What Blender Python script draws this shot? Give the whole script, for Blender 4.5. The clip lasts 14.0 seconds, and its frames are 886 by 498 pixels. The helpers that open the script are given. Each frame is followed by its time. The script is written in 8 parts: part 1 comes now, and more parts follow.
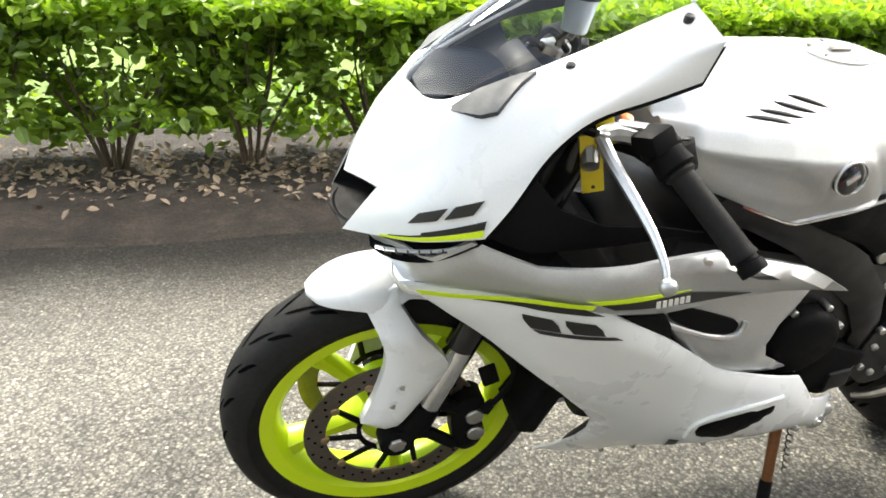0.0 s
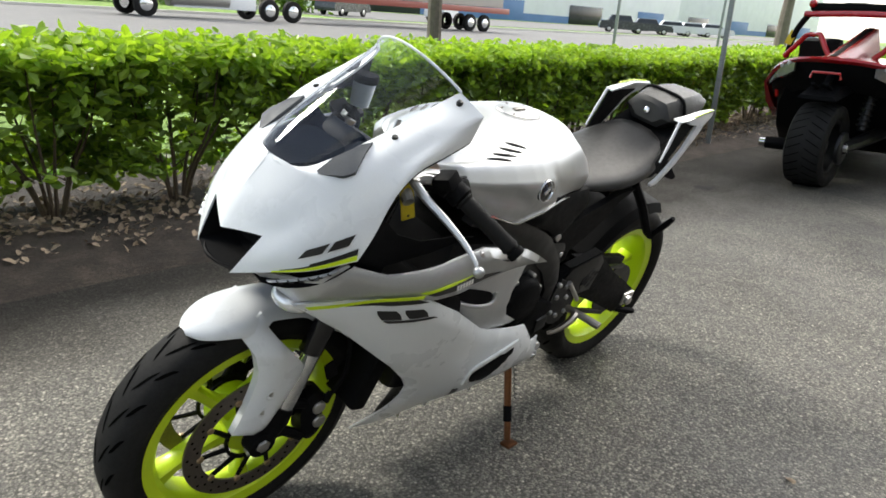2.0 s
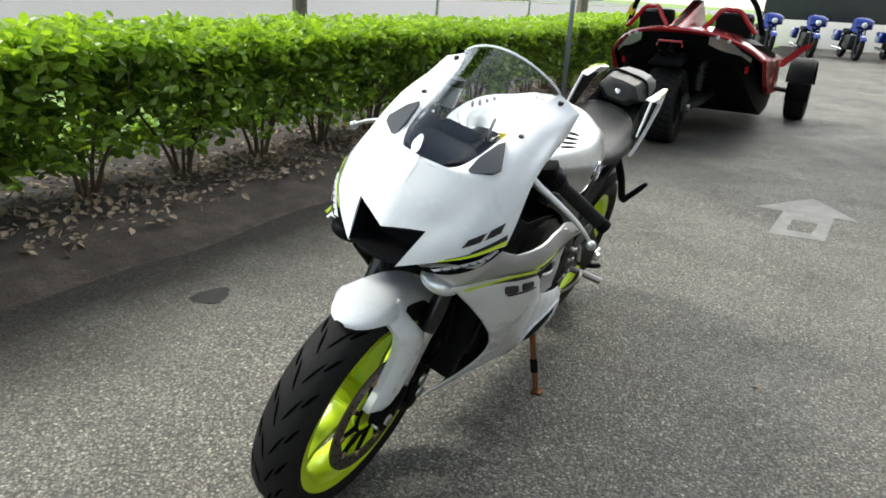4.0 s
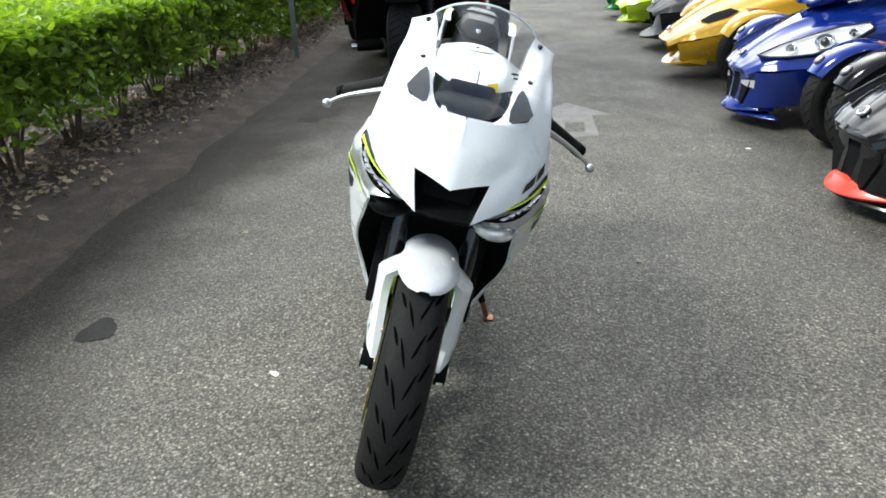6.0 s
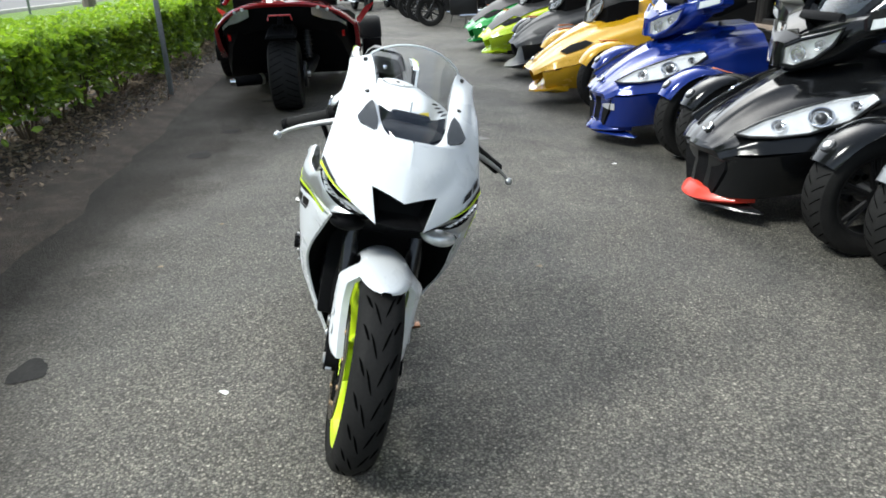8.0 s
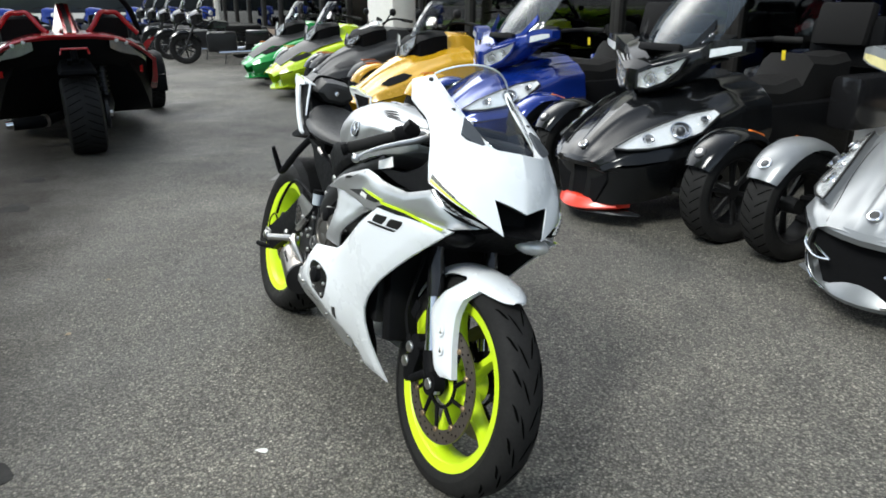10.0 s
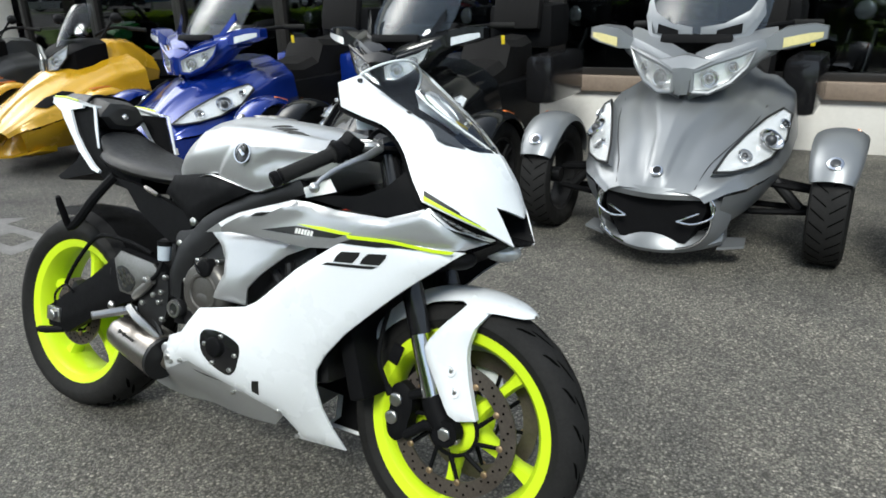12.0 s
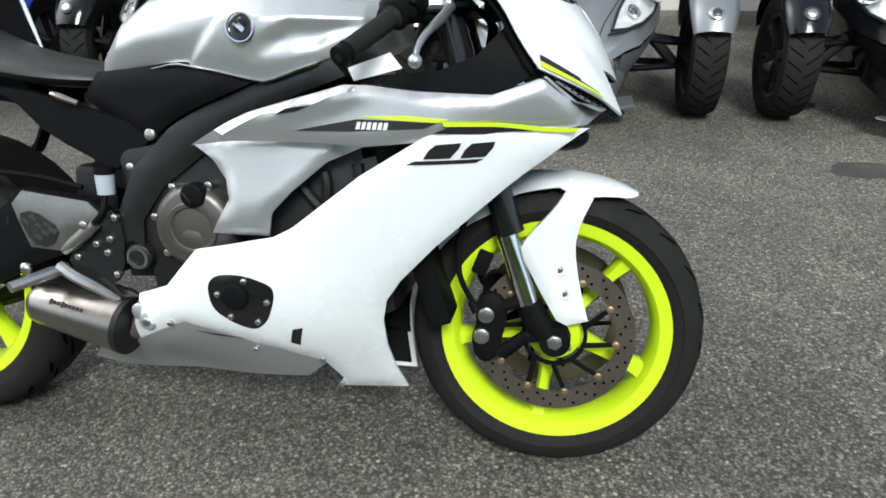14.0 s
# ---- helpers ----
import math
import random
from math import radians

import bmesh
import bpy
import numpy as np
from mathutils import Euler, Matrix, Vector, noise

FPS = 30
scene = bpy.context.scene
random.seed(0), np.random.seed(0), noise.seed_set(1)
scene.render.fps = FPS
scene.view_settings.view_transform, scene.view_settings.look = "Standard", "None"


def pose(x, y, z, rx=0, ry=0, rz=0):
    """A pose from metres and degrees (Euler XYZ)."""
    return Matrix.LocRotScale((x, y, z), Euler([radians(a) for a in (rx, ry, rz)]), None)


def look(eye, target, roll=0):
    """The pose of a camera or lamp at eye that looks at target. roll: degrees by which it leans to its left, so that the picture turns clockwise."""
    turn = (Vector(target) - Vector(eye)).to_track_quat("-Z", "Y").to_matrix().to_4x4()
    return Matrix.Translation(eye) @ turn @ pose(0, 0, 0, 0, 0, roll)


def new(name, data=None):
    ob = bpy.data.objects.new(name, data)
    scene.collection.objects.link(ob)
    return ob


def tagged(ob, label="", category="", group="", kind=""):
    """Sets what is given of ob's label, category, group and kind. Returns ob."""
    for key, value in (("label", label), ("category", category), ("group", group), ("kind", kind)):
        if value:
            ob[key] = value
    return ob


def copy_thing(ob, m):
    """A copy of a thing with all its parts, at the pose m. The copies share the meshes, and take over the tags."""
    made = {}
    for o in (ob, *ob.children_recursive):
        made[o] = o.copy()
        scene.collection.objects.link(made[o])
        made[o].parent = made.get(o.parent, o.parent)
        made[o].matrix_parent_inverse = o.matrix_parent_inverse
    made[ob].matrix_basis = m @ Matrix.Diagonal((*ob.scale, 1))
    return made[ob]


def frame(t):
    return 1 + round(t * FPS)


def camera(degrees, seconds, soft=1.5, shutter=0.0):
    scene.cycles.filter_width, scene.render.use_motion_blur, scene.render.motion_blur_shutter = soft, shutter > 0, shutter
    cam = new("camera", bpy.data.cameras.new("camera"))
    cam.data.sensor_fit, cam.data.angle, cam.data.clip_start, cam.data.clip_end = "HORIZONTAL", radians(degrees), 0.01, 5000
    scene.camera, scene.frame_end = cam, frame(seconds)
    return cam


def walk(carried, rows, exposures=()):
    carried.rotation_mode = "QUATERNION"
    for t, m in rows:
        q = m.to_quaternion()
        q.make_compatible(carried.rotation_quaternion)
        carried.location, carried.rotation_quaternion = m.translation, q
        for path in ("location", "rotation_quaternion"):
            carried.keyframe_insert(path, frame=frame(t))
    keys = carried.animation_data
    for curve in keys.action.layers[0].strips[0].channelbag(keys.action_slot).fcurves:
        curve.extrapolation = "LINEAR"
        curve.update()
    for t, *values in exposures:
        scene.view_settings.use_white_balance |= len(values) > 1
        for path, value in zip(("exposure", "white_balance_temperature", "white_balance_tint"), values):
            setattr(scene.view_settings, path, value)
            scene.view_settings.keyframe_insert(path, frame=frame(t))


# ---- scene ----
cam = camera(64.41, 14.0, soft=1.7)
PATH = [
    (0, (0.107, 0.097, 1.042), (0.032, 1.955, 0.305), 2.21),
    (0.5, (0.037, 0.085, 1.069), (0.156, 1.968, 0.405), 1.52),
    (1, (-0.078, 0.030, 1.094), (0.318, 1.874, 0.428), 3.20),
    (1.5, (-0.213, -0.053, 1.116), (0.486, 1.683, 0.410), 2.98),
    (2, (-0.289, -0.186, 1.150), (0.603, 1.491, 0.525), 3.35),
    (2.2, (-0.335, -0.237, 1.163), (0.585, 1.427, 0.543), 3.24),
    (4.3, (-1.021, 0.074, 1.229), (0.354, 1.340, 0.515), 1.56),
    (4.5, (-1.109, 0.123, 1.236), (0.333, 1.302, 0.507), 0.24),
    (5, (-1.192, 0.297, 1.226), (0.372, 1.286, 0.466), 0.04),
    (5.5, (-1.232, 0.454, 1.227), (0.359, 1.355, 0.418), -0.98),
    (6, (-1.354, 0.555, 1.255), (0.333, 1.252, 0.440), -2.27),
    (6.5, (-1.471, 0.555, 1.285), (0.316, 1.018, 0.516), -1.75),
    (7, (-1.588, 0.504, 1.294), (0.194, 1.020, 0.547), -3.23),
    (7.2, (-1.618, 0.506, 1.320), (0.162, 1.015, 0.565), -3.10),
    (9.3, (-1.678, 1.261, 1.284), (0.201, 1.147, 0.607), 0.15),
    (9.5, (-1.702, 1.364, 1.288), (0.171, 1.178, 0.614), 0.27),
    (10, (-1.685, 1.588, 1.279), (0.165, 1.229, 0.611), -0.29),
    (10.5, (-1.552, 1.758, 1.298), (0.240, 1.161, 0.641), -0.52),
    (11, (-1.462, 1.945, 1.287), (0.218, 1.045, 0.682), -0.78),
    (11.5, (-1.318, 2.093, 1.254), (0.200, 0.953, 0.625), -0.64),
    (12, (-1.085, 2.202, 1.257), (0.321, 0.957, 0.572), -1.94),
    (12.5, (-0.899, 2.363, 1.239), (0.405, 1.028, 0.519), -2.38),
    (13, (-0.717, 2.458, 1.219), (0.398, 1.004, 0.419), -1.84),
    (13.5, (-0.520, 2.431, 1.219), (0.479, 0.930, 0.354), -1.72),
    (14, (-0.382, 2.403, 1.166), (0.413, 0.855, 0.180), -1.40),
]
EXPOSURES = [(0.0, 2.28), (0.5, 1.78), (1.0, 1.44), (1.5, 1.43), (2.2, 1.30), (4.3, 1.28), (7.2, 1.20), (9.3, 0.96), (14.0, 0.90)]
EXPOSURES = [(t, e, k, 6.0 if t < 4 else 3.5) for (t, e), k in zip(EXPOSURES, (6950.0, 6850.0, 6750.0, 6700.0, 6600.0, 6450.0, 6150.0, 6150.0, 6150.0))]
walk(cam, [(t, look(eye, target, roll)) for t, eye, target, roll in PATH], EXPOSURES)

# the lot: u runs along the aisle away from the camera's first steps, v towards the hedge
LOT = pose(1.266, 1.723, 0, 0, 0, 18)

# the street beyond the hedge slopes a little against the lot
FAR = LOT @ pose(0, 3.5, 0, 1.15, 0.2, 0) @ pose(0, -3.5, 0)


def far(u, v, z=0.0, turn=0.0):
    return FAR @ pose(u, v, z, 0, 0, turn)


def lot(u, v, z=0.0, turn=0.0):
    return LOT @ pose(u, v, z, 0, 0, turn)

# ---- daylight: bright hazy sky, soft sun from beyond the hedge ----
world = bpy.data.worlds.new("sky")
scene.world = world
world.use_nodes = True
wn = world.node_tree
sky = wn.nodes.new("ShaderNodeTexSky")
sky.sky_type = "NISHITA"
sky.sun_disc = False
sky.sun_elevation = radians(46)
sky.sun_rotation = radians(72)
sky.air_density, sky.dust_density, sky.ozone_density = 0.75, 2.6, 1.0
wn.nodes["Background"].inputs["Strength"].default_value = 0.155
haze = wn.nodes.new("ShaderNodeHueSaturation")
haze.inputs["Saturation"].default_value = 0.5
wn.links.new(sky.outputs["Color"], haze.inputs["Color"])
wn.links.new(haze.outputs["Color"], wn.nodes["Background"].inputs["Color"])
sun_data = bpy.data.lights.new("sun", "SUN")
sun_data.energy, sun_data.angle, sun_data.color = 2.1, radians(18), (1.0, 0.95, 0.88)
sun = new("sun", sun_data)
sun.matrix_world = LOT @ look((-3.0, 10.0, 10.8), (0, 0, 0))

# ---- small tools ----
from mathutils.bvhtree import BVHTree
from mathutils.geometry import delaunay_2d_cdt


def finish(bm, name, material, parent=None, label="", smooth=35.0, at=None):
    """Links a bmesh as one mesh object, under parent if there is one."""
    bmesh.ops.recalc_face_normals(bm, faces=bm.faces)
    me = bpy.data.meshes.new(name)
    bm.to_mesh(me)
    bm.free()
    me.materials.append(material)
    if smooth:
        for f in me.polygons:
            f.use_smooth = True
        me.set_sharp_from_angle(angle=radians(smooth))
    ob = new(name, me)
    if parent:
        ob.parent = parent
    if at is not None:
        ob.matrix_basis = at
    if label:
        tagged(ob, label)
    return ob


def part(name, bm, material, parent, label="", smooth=35.0):
    return finish(bm, name, material, parent, label, smooth)


def empty(name, m, label, category, group="", kind=""):
    ob = new(name)
    ob.empty_display_size = 0.1
    ob.matrix_basis = m
    return tagged(ob, label, category, group, kind)


def box(bm, c, size, turn=(0, 0, 0), bevel=0.0, taper=(1, 1)):
    """A box round c; taper shrinks its top in x and y."""
    r = Euler([radians(a) for a in turn]).to_matrix()
    vs = bmesh.ops.create_cube(bm, size=1.0)["verts"]
    for v in vs:
        k = taper if v.co.z > 0 else (1, 1)
        v.co = Vector((v.co.x * size[0] * k[0], v.co.y * size[1] * k[1], v.co.z * size[2]))
    if bevel:
        es = list({e for v in vs for e in v.link_edges})
        vs = list({v for f in bmesh.ops.bevel(bm, geom=es, offset=bevel, segments=2, affect="EDGES", profile=0.6)["faces"] for v in f.verts} | {v for v in vs if v.is_valid})
    for v in vs:
        v.co = r @ v.co + Vector(c)
    return bm


def ring_faces(bm, rings, closed=True, caps=True):
    """Skins rings of points, each with the same count."""
    vr = [[bm.verts.new(p) for p in ring] for ring in rings]
    n = len(vr[0])
    for a, b in zip(vr, vr[1:]):
        for i in range(n if closed else n - 1):
            j = (i + 1) % n
            bm.faces.new((a[i], a[j], b[j], b[i]))
    if caps and closed:
        bm.faces.new(vr[0][::-1])
        bm.faces.new(vr[-1])
    return vr


def tube(bm, pts, radii, seg=12, caps=True):
    """A round bar through the points."""
    pts = [Vector(p) for p in pts]
    if not isinstance(radii, (list, tuple)):
        radii = [radii] * len(pts)
    rings, side = [], None
    for i, p in enumerate(pts):
        d = (pts[min(i + 1, len(pts) - 1)] - pts[max(i - 1, 0)]).normalized()
        if side is None:
            side = d.orthogonal().normalized()
        side = (side - d * side.dot(d)).normalized()
        up = d.cross(side)
        rings.append([p + radii[i] * (math.cos(a) * side + math.sin(a) * up) for a in (2 * math.pi * k / seg for k in range(seg))])
    ring_faces(bm, rings, True, caps)
    return bm


def bow(pts, n=6):
    """A smooth curve through the points."""
    pts = [Vector(p) for p in pts]
    out = []
    for i in range(len(pts) - 1):
        p0, p1, p2, p3 = pts[max(i - 1, 0)], pts[i], pts[i + 1], pts[min(i + 2, len(pts) - 1)]
        for k in range(n):
            t = k / n
            out.append(0.5 * (2 * p1 + (p2 - p0) * t + (2 * p0 - 5 * p1 + 4 * p2 - p3) * t * t + (3 * p1 - p0 - 3 * p2 + p3) * t ** 3))
    return out + [pts[-1]]


def lathe(bm, profile, c=(0, 0, 0), seg=48, closed=False):
    """Turns a profile of (y, radius) about an axle along y."""
    rings = []
    for k in range(seg):
        a = 2 * math.pi * k / seg
        rings.append([(c[0] + r * math.cos(a), c[1] + y, c[2] + r * math.sin(a)) for y, r in profile])
    vr = [[bm.verts.new(p) for p in ring] for ring in rings]
    m = len(profile)
    for k in range(seg):
        a, b = vr[k], vr[(k + 1) % seg]
        for i in range(m if closed else m - 1):
            j = (i + 1) % m
            bm.faces.new((a[i], a[j], b[j], b[i]))
    return bm


def disc(bm, c, axis, r, depth, seg=20, bevel=0.0):
    """A short round plug: its outer face at c, running back along -axis."""
    axis, c = Vector(axis).normalized(), Vector(c)
    if bevel:
        tube(bm, [c - axis * depth, c - axis * bevel, c - axis * bevel * 0.3, c], [r, r, r - bevel * 0.4, r - bevel], seg)
    else:
        tube(bm, [c - axis * depth, c], [r, r], seg)
    return bm


def sheet(outline, step=0.02):
    """Triangles that fill a flat outline of (a, b) points, with an even grid inside."""
    pts, n = [], len(outline)
    for i in range(n):
        p, q = Vector(outline[i]), Vector(outline[(i + 1) % n])
        m = max(1, round((q - p).length / step))
        pts += [p.lerp(q, k / m) for k in range(m)]
    edges = [(i, (i + 1) % len(pts)) for i in range(len(pts))]
    lo = [min(p[k] for p in pts) for k in (0, 1)]
    hi = [max(p[k] for p in pts) for k in (0, 1)]
    a, row = lo[0] + step * 0.5, 0
    grid = []
    while a < hi[0]:
        b = lo[1] + step * (0.5 if row % 2 else 0.0)
        while b < hi[1]:
            c = Vector((a, b))
            if all((c - p).length > step * 0.6 for p in pts):
                grid.append(c)
            b += step
        a += step * 0.87
        row += 1
    out = delaunay_2d_cdt(pts + grid, edges, [], 1, 1e-5)
    return out[0], out[2]


def rounded(outline, cuts=2, keep=()):
    """Softens an outline by cutting corners; corners whose number is in keep stay sharp."""
    pts = [(Vector(p), i in keep) for i, p in enumerate(outline)]
    for _ in range(cuts):
        out = []
        for i, (p, sharp) in enumerate(pts):
            q0, q1 = pts[i - 1][0], pts[(i + 1) % len(pts)][0]
            if sharp:
                out.append((p, True))
            else:
                out += [(p.lerp(q0, 0.22), False), (p.lerp(q1, 0.22), False)]
        pts = out
    return [p for p, _ in pts]


def panel(bm, outline, width, thick=0.006, lift=0.0, side=1, step=0.02, lip=0.0):
    """A curved body panel: an outline in (x, z) laid on the surface y = side * (width(x, z) + lift). lip rolls its rim inwards."""
    pts, tris = sheet(outline, step)
    ol = [Vector(p) for p in outline]

    def rim(p):
        best = 9.0
        for i in range(len(ol)):
            a, b = ol[i - 1], ol[i]
            ab = b - a
            t = max(0.0, min(1.0, (p - a).dot(ab) / max(ab.length_squared, 1e-9)))
            best = min(best, (a + ab * t - p).length)
        return best

    def depth(p):
        y = width(p[0], p[1]) + lift
        if lip:
            d = rim(p)
            y -= lip * max(0.0, 1 - d / 0.022) ** 2
        return y

    ys = [depth(p) for p in pts]
    outer = [bm.verts.new((p[0], side * y, p[1])) for p, y in zip(pts, ys)]
    inner = [bm.verts.new((p[0], side * (y - thick), p[1])) for p, y in zip(pts, ys)]
    count = {}
    for t in tris:
        t = list(t)
        bm.faces.new([outer[i] for i in t])
        bm.faces.new([inner[i] for i in t[::-1]])
        for i in range(len(t)):
            e = (t[i], t[(i + 1) % len(t)])
            count[e] = 1
    for a, b in count:
        if (b, a) not in count:
            bm.faces.new((outer[b], outer[a], inner[a], inner[b]))
    return bm


def loft(bm, rings, closed=True, caps=True):
    ring_faces(bm, [[Vector(p) for p in r] for r in rings], closed, caps)
    return bm


def ball(bm, c, r, seg=14, turn=None):
    """An ellipsoid of radii r."""
    vs = bmesh.ops.create_uvsphere(bm, u_segments=seg, v_segments=max(6, seg // 2), radius=1.0)["verts"]
    for v in vs:
        p = Vector((v.co.x * r[0], v.co.y * r[1], v.co.z * r[2]))
        if turn is not None:
            p = turn @ p
        v.co = p + Vector(c)
    return bm


# ---- materials ----
class Nodes:
    """A node material under construction."""

    def __init__(self, name):
        self.mat = bpy.data.materials.new(name)
        self.mat.use_nodes = True
        self.tree = self.mat.node_tree
        self.bsdf = self.tree.nodes["Principled BSDF"]
        self.coord = self.tree.nodes.new("ShaderNodeTexCoord").outputs["Object"]

    def node(self, kind, **values):
        n = self.tree.nodes.new(kind)
        for k, v in values.items():
            if isinstance(v, bpy.types.NodeSocket):
                self.tree.links.new(v, n.inputs[k.replace("_", " ")])
            else:
                n.inputs[k.replace("_", " ")].default_value = v
        return n

    def noise(self, scale, detail=4.0, rough=0.6, vector=None):
        return self.node("ShaderNodeTexNoise", Vector=vector or self.coord, Scale=scale, Detail=detail, Roughness=rough).outputs["Fac"]

    def ramp(self, fac, stops):
        n = self.tree.nodes.new("ShaderNodeValToRGB")
        self.tree.links.new(fac, n.inputs["Fac"])
        e = n.color_ramp.elements
        while len(e) < len(stops):
            e.new(0.5)
        for el, (at, c) in zip(e, stops):
            el.position, el.color = at, (*c, 1) if len(c) == 3 else c
        return n.outputs["Color"]

    def mix(self, fac, a, b, how="MIX"):
        n = self.tree.nodes.new("ShaderNodeMix")
        n.data_type, n.blend_type = "RGBA", how
        for socket, v in ((n.inputs[0], fac), (n.inputs[6], a), (n.inputs[7], b)):
            if isinstance(v, bpy.types.NodeSocket):
                self.tree.links.new(v, socket)
            elif isinstance(v, (int, float)):
                socket.default_value = v
            else:
                socket.default_value = (*v, 1)
        return n.outputs[2]

    def set(self, **values):
        for k, v in values.items():
            k = k.replace("_", " ")
            if isinstance(v, bpy.types.NodeSocket):
                self.tree.links.new(v, self.bsdf.inputs[k])
            else:
                self.bsdf.inputs[k].default_value = (*v, 1) if isinstance(v, tuple) and len(v) == 3 else v
        return self

    def bump(self, height, strength, distance=0.01):
        n = self.node("ShaderNodeBump", Height=height, Strength=strength, Distance=distance)
        self.tree.links.new(n.outputs["Normal"], self.bsdf.inputs["Normal"])
        return self


def plain(name, color, rough=0.5, metal=0.0, grain=120.0, vary=0.15, bump=0.05, coat=0.0, spec=0.5):
    """A surface with fine grain and slow unevenness."""
    m = Nodes(name)
    low = tuple(c * (1 - vary) for c in color)
    high = tuple(min(1, c * (1 + vary * 0.6)) for c in color)
    fac = m.mix(0.5, m.noise(grain), m.noise(grain * 0.06 + 1.0))
    m.set(Base_Color=m.ramp(fac, [(0.3, low), (0.7, high)]), Roughness=m.ramp(m.noise(grain * 0.15), [(0.3, (rough * 0.85,) * 3), (0.7, (min(1, rough * 1.15),) * 3)]), Metallic=metal)
    m.set(Coat_Weight=coat, Coat_Roughness=0.06, Specular_IOR_Level=spec)
    if bump:
        m.bump(m.noise(grain), bump, 0.002)
    return m.mat


def paint(name, color, rough=0.3, metal=0.0, coat=0.6, flake=0.06, spec=0.5):
    """Sprayed paint: tiny flakes, slight orange peel, a clear coat and a little road dust."""
    m = Nodes(name)
    dust = m.ramp(m.noise(7.0, 5.0), [(0.42, (0, 0, 0)), (0.78, (1, 1, 1))])
    fl = m.ramp(m.noise(900.0, 2.0), [(0.35, tuple(c * (1 - flake) for c in color)), (0.65, tuple(min(1, c * (1 + flake)) for c in color))])
    m.set(Base_Color=fl, Metallic=metal)
    m.set(Roughness=m.ramp(dust, [(0.0, (rough,) * 3), (1.0, (min(1, rough + 0.05),) * 3)]), Coat_Weight=coat, Coat_Roughness=0.08, Specular_IOR_Level=spec)
    m.bump(m.noise(260.0, 1.0), 0.015, 0.001)
    return m.mat


def clear(name, tint, rough=0.02, glossy=1.0, body=0.0, body_color=(0.1, 0.1, 0.1), ior=1.5):
    """A thin clear pane: see-through with a tint, mirror gloss by angle."""
    m = Nodes(name)
    t = m.tree
    t.nodes.remove(m.bsdf)
    tr = m.node("ShaderNodeBsdfTransparent", Color=(*tint, 1))
    gl = m.node("ShaderNodeBsdfGlossy", Roughness=rough, Color=(glossy, glossy, glossy, 1))
    fr = m.node("ShaderNodeFresnel", IOR=ior)
    mx = t.nodes.new("ShaderNodeMixShader")
    t.links.new(fr.outputs[0], mx.inputs[0])
    base = tr.outputs[0]
    if body:
        df = m.node("ShaderNodeBsdfDiffuse", Color=(*body_color, 1))
        bm_ = t.nodes.new("ShaderNodeMixShader")
        bm_.inputs[0].default_value = body
        t.links.new(tr.outputs[0], bm_.inputs[1])
        t.links.new(df.outputs[0], bm_.inputs[2])
        base = bm_.outputs[0]
    t.links.new(base, mx.inputs[1])
    t.links.new(gl.outputs[0], mx.inputs[2])
    t.links.new(mx.outputs[0], t.nodes["Material Output"].inputs["Surface"])
    return m.mat


